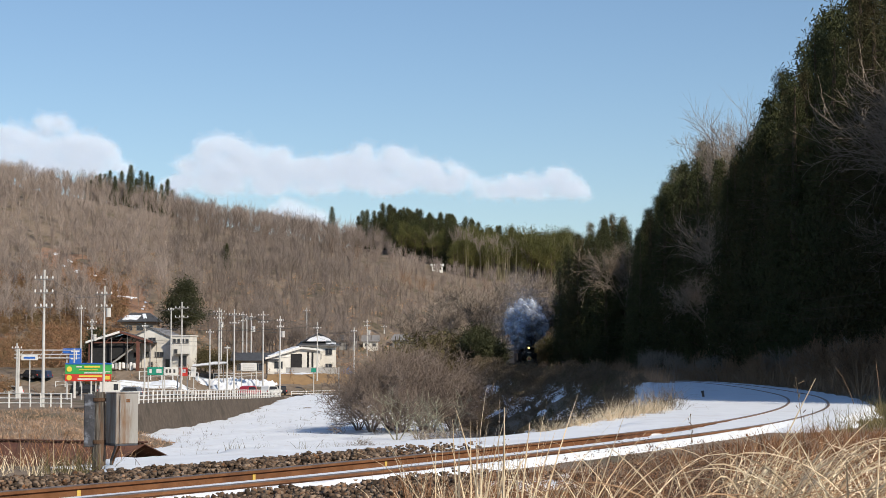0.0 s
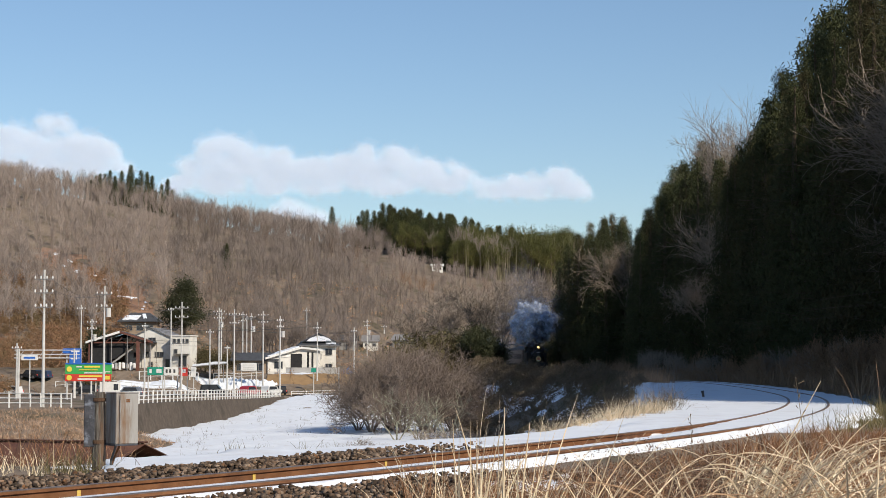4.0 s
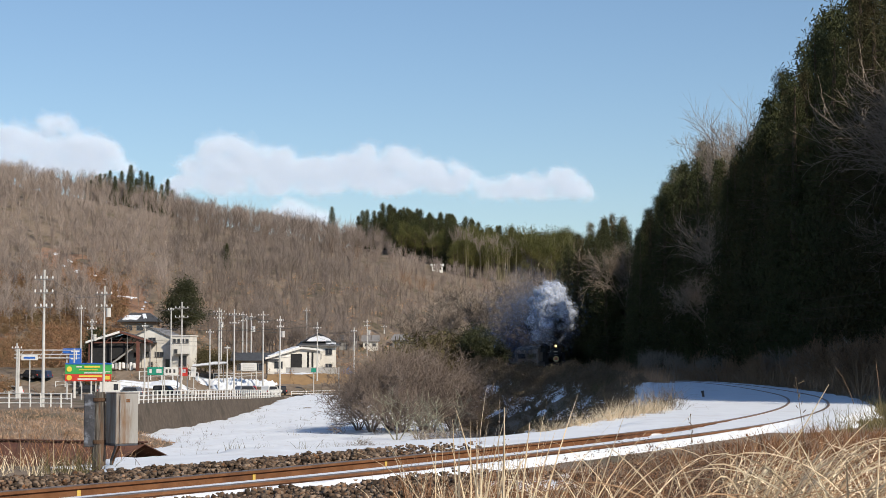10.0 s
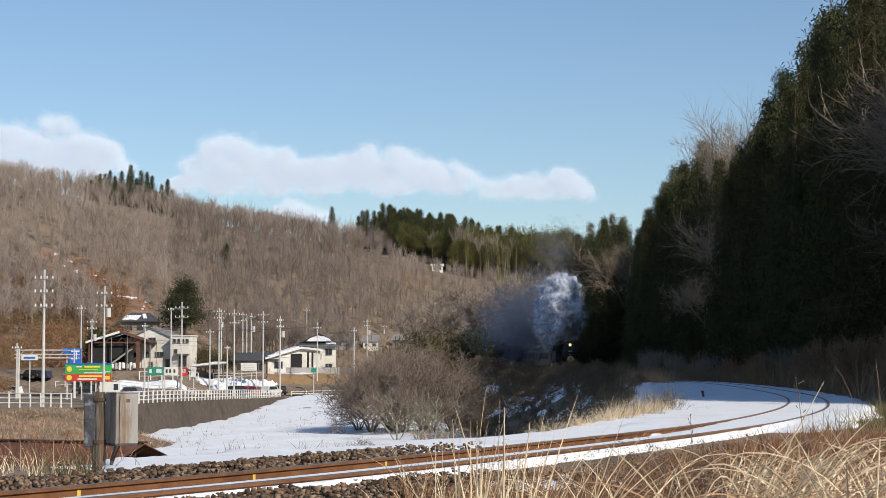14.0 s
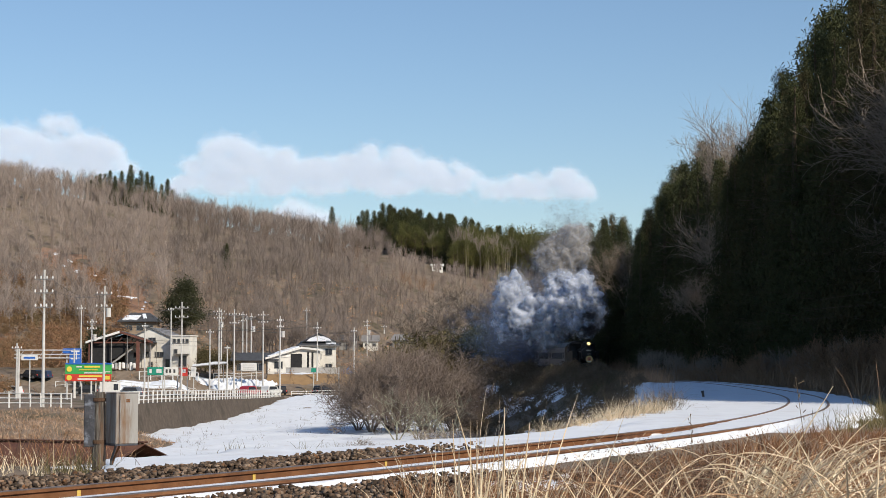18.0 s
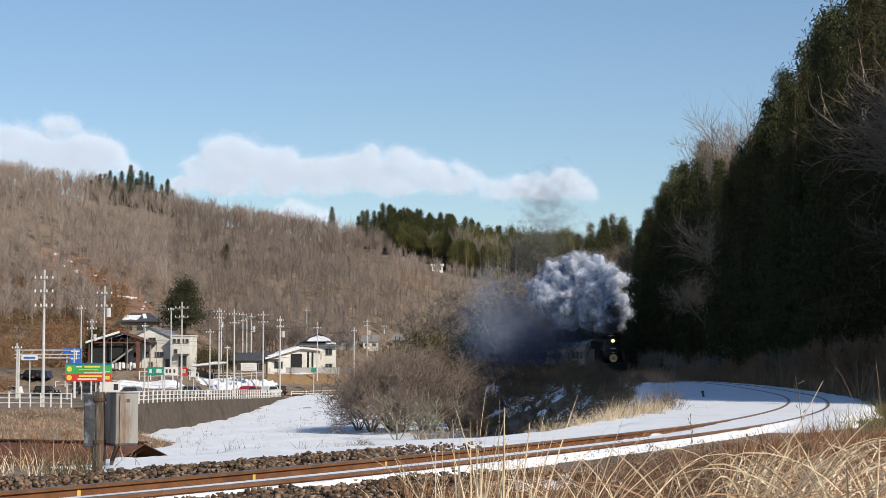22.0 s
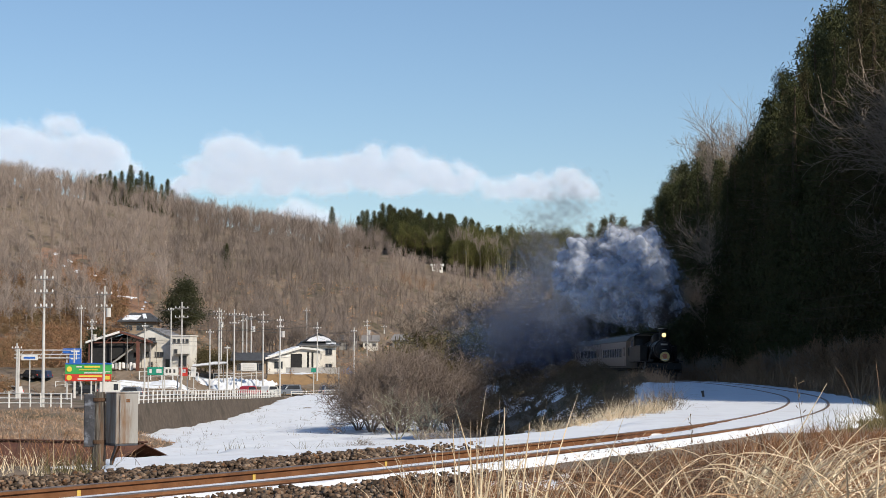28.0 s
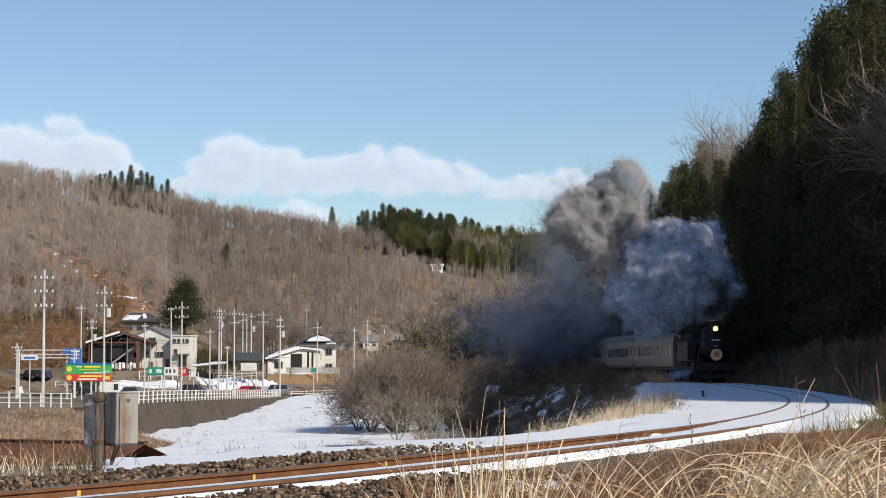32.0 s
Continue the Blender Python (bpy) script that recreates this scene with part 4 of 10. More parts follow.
# ---- grass and weeds ----
def blades(rng, base, length, width, lean=0.35, curl=0.8, seg=4):
    """Curved tapering blades of grass rising from base."""
    n = len(base)
    az = rng.uniform(0, 6.283, n)
    tilt = np.abs(rng.normal(0, lean, n))
    k = np.linspace(0, 1, seg + 1)[None, :]
    th = tilt[:, None] + np.abs(rng.normal(0, curl, n))[:, None] * k ** 1.6
    ds = np.asarray(length)[:, None] / seg
    dr, dz = np.sin(th) * ds, np.cos(th) * ds
    r = np.concatenate([np.zeros((n, 1)), np.cumsum(dr[:, 1:], 1)], 1)
    z = np.concatenate([np.zeros((n, 1)), np.cumsum(dz[:, 1:], 1)], 1)
    P = np.stack([base[:, None, 0] + r * np.cos(az)[:, None], base[:, None, 1] + r * np.sin(az)[:, None], base[:, None, 2] + z], -1)
    fa = rng.uniform(0, 6.283, n)
    e = np.stack([np.cos(fa), np.sin(fa), rng.normal(0, 0.25, n)], -1)[:, None, :]
    w = np.asarray(width).reshape(-1, 1, 1) * (1.02 - k[:, :, None] ** 1.5) * 0.5
    V = np.stack([P - e * w, P + e * w], 2).reshape(-1, 3)
    m = 2 * (seg + 1)
    F1 = np.array([[2 * j, 2 * j + 1, 2 * j + 3, 2 * j + 2] for j in range(seg)])
    F = (F1[None] + (np.arange(n) * m)[:, None, None]).reshape(-1, 4)
    return V, F


def on_ground(x, y, sink=0.03):
    return np.stack([x, y, height(x, y) - sink], -1)


def tufts(rng, cx, cy, n, spread):
    """n blades round each clump centre."""
    x = np.repeat(cx, n) + rng.normal(0, 1, len(cx) * n) * spread
    y = np.repeat(cy, n) + rng.normal(0, 1, len(cx) * n) * spread
    return x, y


M_BANK = mat("bank_straw", (0.24, 0.145, 0.09), 0.9, second=(0.50, 0.36, 0.25), scale=0.9, rand=0.6)


def grasses():
    rng = np.random.default_rng(23)
    # near bank: straw-coloured reeds in three heights
    def reeds(n, p0, p1, y0, y1, per, l0, l1, w0, w1, lean, curl, m, label, name="dry_reeds", spread=0.07, top=0.95):
        y = rng.uniform(y0, y1, n)
        x = rng.uniform(p0, p1, n) * y / 3300
        X, Y = tufts(rng, x, y, per, spread)
        V, F = blades(rng, on_ground(X, Y), rng.uniform(l0, l1, len(X)), rng.uniform(w0, w1, len(X)), lean, curl, 8)
        B = V.reshape(len(X), -1, 3)      # bow the tall ones down
        rise = B[:, :, 2].max(1) - B[:, 0, 2]
        cap = rng.uniform(0.5, 1.0, len(X)) ** 0.7 * top * (0.86 + 0.14 * sm(450, 750, 3300 * X / Y))
        B[:, :, 2] = B[:, :1, 2] + (B[:, :, 2] - B[:, :1, 2]) * np.minimum(1, cap / np.maximum(rise, 0.01))[:, None]
        V = B.reshape(-1, 3)
        tagged(link_mesh(name, V, F, m), label, "grass", kind="stuff")
    reeds(26, -90, 330, 10, 13, 3, 0.5, 0.9, 0.006, 0.014, 0.4, 1.3, M_STRAW, "straw-coloured dry reed leaves on the near bank")
    reeds(150, -120, 830, 10, 17, 6, 0.25, 0.72, 0.005, 0.012, 0.5, 1.0, M_STRAW, "tangled short dry grass on the near bank")
    reeds(620, -60, 830, 10.5, 17, 9, 0.2, 0.55, 0.005, 0.012, 0.6, 0.9, M_REDWEED, "tangled brown dead weeds on the near bank", "brown_weeds", 0.12)
    reeds(200, 330, 830, 11, 16.5, 7, 0.3, 0.75, 0.004, 0.010, 0.6, 1.2, M_STRAW_B, "tangled brown dead grass on the near bank", "brown_weeds", 0.14)

    # reed clumps: stiff stems and arching folded leaves
    def clump(rows, m, label, seg=14):
        """Folded, tapering reeds; rows are (bearing, distance, count, spread, tip height, its scatter, lean, curl, breadth)."""
        P, W = [], []
        for p, y, n, sp, top, sc, lean, curl, br in rows:
            for _ in range(n):
                bx, by = p * y / 3300 + rng.normal(0, sp), y + rng.normal(0, sp * 1.6)
                b = np.array([bx, by, hz(bx, by) - 0.04])
                want = max(0.25, top + rng.normal(0, sc) - b[2])
                az = rng.normal(0.0, 0.7) if rng.random() < 0.8 else rng.normal(math.pi, 0.8)
                th, bend = rng.normal(lean * 0.7, 0.14), abs(rng.normal(curl, curl * 0.45))
                k = np.linspace(0, 1, seg + 1)
                ang = np.clip(th + bend * k ** 1.6, -0.4, 2.5)
                r = np.concatenate([[0], np.cumsum(np.sin(ang[1:]))]) / seg
                z = np.concatenate([[0], np.cumsum(np.cos(ang[1:]))]) / seg
                L = min(want / max(z.max(), 0.3), 1.6)
                P.append(b + np.stack([r * L * math.cos(az), r * L * math.sin(az), z * L], -1))
                W.append(br * 0.75 * rng.uniform(0.45, 1.4) * np.clip(1.06 - k ** 2.2, 0.06, 1))
        P, W = np.array(P), np.array(W)[:, :, None]
        n = len(P)
        T = np.gradient(P, axis=1)
        T /= np.linalg.norm(T, axis=2)[:, :, None] + 1e-9
        a = rng.normal(0, 1, (n, 1, 3)) * np.array([1.0, 0.6, 0.2])
        E = np.cross(T, a)
        E /= np.linalg.norm(E, axis=2)[:, :, None] + 1e-9
        N = np.cross(E, T)
        V = np.stack([P - E * W / 2 - N * W * 0.22, P + N * W * 0.16, P + E * W / 2 - N * W * 0.22], 2).reshape(-1, 3)
        F1 = np.array([q for j in range(seg) for q in ([3 * j, 3 * j + 1, 3 * j + 4, 3 * j + 3], [3 * j + 1, 3 * j + 2, 3 * j + 5, 3 * j + 4])])
        F = (F1[None] + (np.arange(n) * 3 * (seg + 1))[:, None, None]).reshape(-1, 4)
        tagged(link_mesh("dry_reeds", V, F, m), label, "grass", kind="stuff")
    clump([(62, 9.6, 20, 0.07, 0.72, 0.13, 0.1, 0.15, 0.016), (95, 9.7, 22, 0.09, 0.74, 0.13, 0.16, 0.2, 0.017), (150, 9.8, 16, 0.10, 0.66, 0.1, 0.3, 0.4, 0.016), (200, 10.2, 10, 0.12, 0.56, 0.1, 0.2, 1.0, 0.012), (255, 10.4, 10, 0.12, 0.56, 0.09, 0.2, 0.8, 0.012), (20, 9.8, 8, 0.08, 0.55, 0.08, 0.2, 0.6, 0.010), (-40, 10.2, 7, 0.12, 0.46, 0.07, 0.3, 0.7, 0.009), (320, 10.4, 14, 0.14, 0.55, 0.08, 0.25, 0.8, 0.012)],
          M_STRAW, "upright straw-coloured reed stems on the near bank")
    clump([(525, 9.6, 24, 0.10, 0.66, 0.06, 0.15, 0.55, 0.014), (565, 9.8, 40, 0.13, 0.70, 0.07, 0.2, 0.9, 0.016), (610, 10.0, 30, 0.13, 0.66, 0.08, 0.25, 1.5, 0.018), (660, 9.8, 18, 0.13, 0.64, 0.09, 0.35, 1.9, 0.018), (700, 9.6, 16, 0.12, 0.66, 0.10, 0.3, 1.7, 0.017), (745, 9.4, 18, 0.11, 0.70, 0.10, 0.25, 1.6, 0.019), (785, 9.2, 24, 0.10, 0.78, 0.10, 0.15, 0.8, 0.019), (470, 10.0, 22, 0.14, 0.55, 0.06, 0.25, 0.9, 0.012), (420, 10.2, 14, 0.14, 0.52, 0.06, 0.25, 0.8, 0.011), (760, 10.4, 12, 0.10, 0.80, 0.06, 0.35, 2.3, 0.022)],
          M_STRAW, "dense clump of arching straw-coloured reeds on the near bank")
    clump([(400 + 30 * k, 9.2 + 0.3 * (k % 4), 15, 0.18, 0.40 + 0.05 * (k % 3), 0.06, 0.4, 1.0, 0.012) for k in range(15)],
          M_STRAW_B, "bent and broken dry reed leaves at the bank's foot")
    reeds(34, -784, -600, 19.5, 22.5, 4, 0.2, 0.5, 0.006, 0.012, 0.6, 0.9, M_STRAW, "straw-coloured grass beside the relay box")
    reeds(60, -784, -560, 23, 28, 8, 0.15, 0.4, 0.006, 0.014, 0.6, 0.9, M_STRAW_B, "brown dead weeds on the verge", "brown_weeds", 0.15)
    reeds(26, 380, 560, 14, 17, 12, 0.4, 0.85, 0.004, 0.009, 0.3, 0.5, M_BRUSH, "dark dead weed stalks beside the track", "dead_weeds", 0.10)
    # broken straw lying on the weeds
    m = 2000
    y = rng.uniform(10.0, 15.5, m)
    p = np.where(rng.random(m) < 0.7, rng.uniform(400, 830, m), rng.uniform(60, 830, m))
    x = p * y / 3300
    base = on_ground(x, y)
    base[:, 2] += rng.uniform(0.22, 0.62, m) * (0.75 + 0.35 * sm(350, 700, p))
    V, F = blades(rng, base, rng.uniform(0.2, 0.65, m), rng.uniform(0.008, 0.022, m), 1.5, 0.5, 4)
    B = V.reshape(m, -1, 3)
    V = np.concatenate([B[:, :, :2], B[:, :1, 2:] + 0.3 * (B[:, :, 2:] - B[:, :1, 2:])], 2).reshape(-1, 3)
    tagged(link_mesh("fallen_straw", V, F, M_STRAW), "pale broken straw lying over the weeds", "grass", kind="stuff")
    # reddish weeds with small withered seed heads
    m = 760
    y = rng.uniform(11.5, 16.5, m)
    x = np.where(rng.random(m) < 0.6, rng.normal(400, 120, m), rng.uniform(120, 830, m)) * y / 3300
    L = (0.62 - 0.045 * (y - 11.5)) * rng.uniform(0.7, 1.15, m)
    L = L + 0.25 * sm(13.5, 11.5, y)
    V, F = blades(rng, on_ground(x, y), L, np.full(m, 0.005), 0.22, 0.25, 5)
    tip = V.reshape(m, 12, 3)
    link = []
    for k in range(9):
        f = rng.uniform(0.45, 1.0, m)
        i = np.minimum((f * 5).astype(int), 4)
        a, b = tip[np.arange(m), 2 * i], tip[np.arange(m), 2 * i + 2]
        link.append(a + (b - a) * (f * 5 - i)[:, None])
    c = np.concatenate(link) + rng.normal(0, 0.018, (9 * m, 3))
    V2, F2 = spray_set(rng, c, np.full(len(c), 0.020), 0.0, 7)
    tagged(link_mesh("weed_stems", V, F, M_REDWEED), "thin reddish-brown dead weed stems on the near bank", "weeds", kind="stuff")
    tagged(link_mesh("weed_seed_heads", V2, F2, M_REDWEED), "withered reddish-brown seed heads of weeds", "weeds", kind="stuff")
    # dark weeds with crumbled seed heads
    m = 420
    y = rng.uniform(10.5, 14.5, m)
    x = rng.normal(430, 75, m) * y / 3300
    L = rng.uniform(0.55, 0.95, m) - 0.03 * (y - 10.5)
    V, F = blades(rng, on_ground(x, y), L, np.full(m, 0.005), 0.3, 0.3, 5)
    tip = V.reshape(m, 12, 3)
    link = []
    for k in range(12):
        f = rng.uniform(0.4, 1.0, m)
        i = np.minimum((f * 5).astype(int), 4)
        a, b = tip[np.arange(m), 2 * i], tip[np.arange(m), 2 * i + 2]
        link.append(a + (b - a) * (f * 5 - i)[:, None])
    c = np.concatenate(link) + rng.normal(0, 0.022, (12 * m, 3))
    V2, F2 = spray_set(rng, c, np.full(len(c), 0.022), 0.0, 6)
    tagged(link_mesh("dark_weed_stems", V, F, M_DARKWEED), "thin dark brown dead weed stems on the near bank", "weeds", kind="stuff")
    tagged(link_mesh("dark_seed_heads", V2, F2, M_DARKWEED), "crumbled dark brown seed heads of weeds", "weeds", kind="stuff")
    # darker brown weeds between the reeds and the rail
    n = 4200
    y = rng.uniform(12, 33, n)
    p = rng.uniform(-180, 840, n)
    x = p * y / 3300
    dt, _ = to_line(x, y)
    ok = dt < -1.15 - 0.8 * rng.random(n)
    x, y = x[ok], y[ok]
    X, Y = tufts(rng, x, y, 12, 0.10)
    V, F = blades(rng, on_ground(X, Y), rng.uniform(0.05, 0.24, len(X)) * (0.6 + 0.9 * sm(250, 600, X / Y * 3300)), rng.uniform(0.005, 0.016, len(X)), 0.9, 0.9, 3)
    tagged(link_mesh("brown_weeds", V, F, M_REDWEED), "short brown dead weeds beside the track", "weeds", kind="stuff")
    # bank beyond the curve, at the right of the rails
    n = 260
    y = rng.uniform(34, 58, n)
    s = np.array([s_at_y(v) for v in y])
    x, y = along(s, -rng.uniform(1.7, 4.5, n))
    X, Y = tufts(rng, x, y, 14, 0.25)
    V, F = blades(rng, on_ground(X, Y), rng.uniform(0.15, 0.6, len(X)), rng.uniform(0.008, 0.018, len(X)), 0.5, 0.8, 3)
    tagged(link_mesh("green_brown_grass", V, F, M_GREEN), "olive-green grass at the outside of the curve", "grass", kind="stuff")
    # tufts on the bench's edge
    s = s_at_y(34.5) + rng.uniform(0, 1, 34) * (s_at_y(44.5) - s_at_y(34.5))
    yy = np.interp(s, ARC, CL[:, 1])
    bw = np.interp(yy, BENCH_Y, BENCH_W)
    x, y = along(s, bw + rng.uniform(-0.2, 0.9, 34))
    X, Y = tufts(rng, x, y, 190, 0.13)
    V, F = blades(rng, on_ground(X, Y), np.repeat(rng.uniform(0.35, 0.8, 34), 190) * rng.uniform(0.5, 1.1, len(X)), rng.uniform(0.006, 0.012, len(X)), 0.45, 1.5, 5)
    tagged(link_mesh("straw_tufts", V, F, M_STRAW), "golden dry grass tufts on the edge of the embankment", "grass", kind="stuff")
    # weeds on the embankment's crest and slope before the train
    n = 2600
    s = s_at_y(60) + rng.random(n) * (s_at_y(330) - s_at_y(60))
    yy = np.interp(s, ARC, CL[:, 1])
    bw = np.interp(yy, BENCH_Y, BENCH_W)
    x, y = along(s, bw + rng.uniform(-0.9, 6, n) * rng.random(n) ** 1.6)
    X, Y = tufts(rng, x, y, 12, 0.4)
    V, F = blades(rng, on_ground(X, Y), rng.uniform(0.3, 1.0, len(X)) * (0.55 + 0.95 * sm(166, 188, Y)) * (0.3 + 0.7 * sm(98, 116, Y)), rng.uniform(0.02, 0.05, len(X)), 0.5, 0.8, 3)
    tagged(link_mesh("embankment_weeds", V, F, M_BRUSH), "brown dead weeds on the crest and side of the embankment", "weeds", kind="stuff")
    # low dark scrub on the shaded slope
    n = 2700
    s = s_at_y(41) + rng.random(n) ** 1.25 * (s_at_y(290) - s_at_y(41))
    bw = np.interp(np.interp(s, ARC, CL[:, 1]), BENCH_Y, BENCH_W)
    x, y = along(s, bw + rng.uniform(-0.2, 8.5, n) + 1.0 * sm(110, 95, np.interp(s, ARC, CL[:, 1])))
    ok = grain(x, y, 5.0, 4) > -0.25
    c = on_ground(x, y, -0.3)[ok] + rng.normal(0, 0.12, (int(ok.sum()), 3))
    V, F = spray_set(rng, c, (0.13 + 0.30 * np.clip(c[:, 1] / 250, 0, 1)) * rng.uniform(0.8, 1.2, len(c)), 0.1, 60, True)
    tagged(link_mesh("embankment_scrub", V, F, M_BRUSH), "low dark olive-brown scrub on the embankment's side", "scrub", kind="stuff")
    # reeds where the bench meets the forest's shade
    for p0, p1, y0, y1, n, l1, m in ((318, 412, 116, 136, 150, 1.25, M_STRAW_B), (335, 405, 118, 132, 22, 1.75, M_STRAW_B), (60, 330, 128, 190, 420, 1.2, M_BRUSH)):
        y = rng.uniform(y0, y1, n)
        x = rng.uniform(p0, p1, n) * y / 3300
        d, ny = to_line(x, y)
        ok = (d > 2.3) & (d < np.interp(ny, BENCH_Y, BENCH_W) + 2.5)
        X, Y = tufts(rng, x[ok], y[ok], 16, 0.25)
        V, F = blades(rng, on_ground(X, Y), rng.uniform(0.3, l1, len(X)), rng.uniform(0.015, 0.035, len(X)), 0.35, 0.7, 3)
        tagged(link_mesh("bench_reeds", V, F, m), "brown reeds and dead weeds at the edge of the embankment", "weeds", kind="stuff")
    # thicket on the crest, which hides the wheels of the train
    n = 1500
    s = s_at_y(118) + rng.random(n) * (s_at_y(300) - s_at_y(118))
    yy = np.interp(s, ARC, CL[:, 1])
    bw = np.interp(yy, BENCH_Y, BENCH_W)
    x, y = along(s, bw + rng.uniform(-0.7, 1.8, n))
    top = 0.35 + 1.25 * sm(-0.6, 0.5, grain(x, y, 9.0, 21)) * sm(118, 150, y) + 0.75 * sm(170, 260, y)
    c = on_ground(x, y, 0.0)
    c[:, 2] += top * rng.random(n) ** 0.7
    V, F = spray_set(rng, c, 0.16 + 0.0009 * c[:, 1] * rng.uniform(0.6, 1.2, n), -0.5, 60, True)
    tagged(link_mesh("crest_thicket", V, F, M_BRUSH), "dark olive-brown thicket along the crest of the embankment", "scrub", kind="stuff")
    # brambles and low green weeds between the bench's straw
    s = s_at_y(38) + rng.random(90) * (s_at_y(56) - s_at_y(38))
    bw = np.interp(np.interp(s, ARC, CL[:, 1]), BENCH_Y, BENCH_W)
    x, y = along(s, bw + rng.uniform(-0.2, 1.6, 90))
    X, Y = tufts(rng, x, y, 26, 0.25)
    V, F = blades(rng, on_ground(X, Y), rng.uniform(0.4, 1.15, len(X)), rng.uniform(0.006, 0.014, len(X)), 0.4, 1.6, 6)
    tagged(link_mesh("bramble_canes", V, F, M_BRUSH), "thin arching brown bramble canes at the bench's edge", "brambles", kind="stuff")
    X, Y = tufts(rng, x[:40], y[:40], 40, 0.2)
    V, F = blades(rng, on_ground(X, Y), rng.uniform(0.2, 0.5, len(X)), rng.uniform(0.008, 0.016, len(X)), 0.5, 0.8, 4)
    tagged(link_mesh("bench_grass", V, F, M_GREEN), "olive-green grass among the straw at the bench's edge", "grass", kind="stuff")
    # undergrowth along the forest's edge
    n = 1700
    s = s_at_y(52) + rng.random(n) * (s_at_y(320) - s_at_y(52))
    x, y = along(s, -rng.uniform(2.6, 9, n))
    X, Y = tufts(rng, x, y, 12, 0.5)
    V, F = blades(rng, on_ground(X, Y), rng.uniform(0.4, 1.6, len(X)) * (1 + 0.8 * rng.random(len(X)) ** 3 * sm(52, 80, Y)), rng.uniform(0.02, 0.05, len(X)), 0.8, 0.9, 3)
    tagged(link_mesh("forest_undergrowth", V, F, M_UNDER), "brown reeds and brush along the forest's foot", "undergrowth", kind="stuff")
    # dry grass on the bank under the road and round the shed
    n = 2400
    y = rng.uniform(108, 152, n)
    x = rng.uniform(-0.25, -0.14, n) * y
    ok = (grain(x, y, 3.0, 6) > -0.3) & (x < wall_x(y) + 7.5)
    x, y = x[ok], y[ok]
    X, Y = tufts(rng, x, y, 15, 0.45)
    V, F = blades(rng, on_ground(X, Y), rng.uniform(0.15, 0.5, len(X)), rng.uniform(0.02, 0.06, len(X)), 1.2, 0.9, 3)
    tagged(link_mesh("bank_grass", V, F, M_BANK), "flattened brown dry grass on the road's bank", "grass", kind="stuff")
    # dead stems through the field's snow
    n = 130
    y = rng.uniform(124, 250, n)
    x = rng.uniform(-0.155, -0.03, n) * y
    X, Y = tufts(rng, x, y, 7, 0.25)
    V, F = blades(rng, on_ground(X, Y), rng.uniform(0.2, 0.7, len(X)), rng.uniform(0.015, 0.04, len(X)), 0.4, 0.7, 3)
    tagged(link_mesh("field_stems", V, F, M_BRUSH), "thin dead stems standing in the snowy field", "weeds", kind="stuff")
    # low scrub about the houses
    x, y = az_spots(rng, 620, -800, -150, 309, 402)
    c = np.stack([x, y, height(x, y) + rng.uniform(0.05, 0.7, len(x))], -1)
    V, F = spray_set(rng, c, np.full(len(c), 0.42), 0.0, 16)
    tagged(link_mesh("village_scrub", V, F, M_STRAW_B), "low brown winter scrub between the houses", "scrub", kind="stuff")
    # sparse green stems in the snow beyond the track
    cx = np.array([-4.3, -4.5, -4.1, -3.9, -3.6, -3.5, -3.1, -3.0, -2.9, -2.7, -1.9, -2.0, -1.6])
    cy = np.array([20.6, 20.9, 21.3, 26.0, 26.4, 25.6, 26.3, 26.0, 25.6, 26.8, 27.2, 26.6, 27.5])
    X, Y = tufts(rng, cx, cy, 16, 0.12)
    V, F = blades(rng, on_ground(X, Y), rng.uniform(0.08, 0.34, len(X)), rng.uniform(0.004, 0.011, len(X)), 0.35, 0.7, 4)
    tagged(link_mesh("verge_stems", V, F, M_GREEN), "thin olive weeds standing in the snow beside the ballast", "weeds", kind="stuff")

    # dead weeds over the rusty shed's roof
    reeds(70, -784, -585, 22.5, 30, 9, 0.35, 0.85, 0.005, 0.012, 0.6, 0.9, M_REDWEED, "reddish-brown dead weeds on the bank above the rusty shed", "brown_weeds", 0.2)
    reeds(40, -784, -590, 21.5, 28, 7, 0.3, 0.8, 0.005, 0.011, 0.7, 1.0, M_DARKWEED, "dark dead weeds on the bank above the rusty shed", "dead_weeds", 0.2)
    reeds(12, -690, -600, 20.0, 22.0, 14, 0.25, 0.5, 0.006, 0.012, 0.4, 0.8, M_GREEN, "olive-green grass tufts beside the relay box", "green_grass", 0.12)

grasses()


# ---- village ----
M_WHITE = mat("white_paint", (0.78, 0.77, 0.74), 0.6, second=(0.70, 0.69, 0.66), scale=3)
M_PLASTER = mat("cream_plaster", (0.76, 0.73, 0.67), 0.85, second=(0.68, 0.65, 0.59), scale=0.7, bump=0.1, third=(0.5, 0.47, 0.42), third_scale=0.2)
M_GREYWALL = mat("grey_siding", (0.42, 0.41, 0.39), 0.8, second=(0.36, 0.35, 0.34), scale=0.8)
M_TANWALL = mat("tan_boarding", (0.36, 0.27, 0.19), 0.9, second=(0.29, 0.22, 0.16), scale=0.8, stretch=(1, 1, 6))
M_TILE = mat("dark_roof_tile", (0.055, 0.058, 0.065), 0.6, second=(0.085, 0.088, 0.095), scale=1.5, bump=0.3)
M_ROOFGREY = mat("grey_metal_roof", (0.20, 0.19, 0.185), 0.5, second=(0.26, 0.25, 0.24), scale=0.8)
# near-black that stands in for the shade inside shed and garage
M_DARK = mat("inside_shade_black", (0.02, 0.02, 0.022), 0.9, second=(0.03, 0.03, 0.03), scale=2)
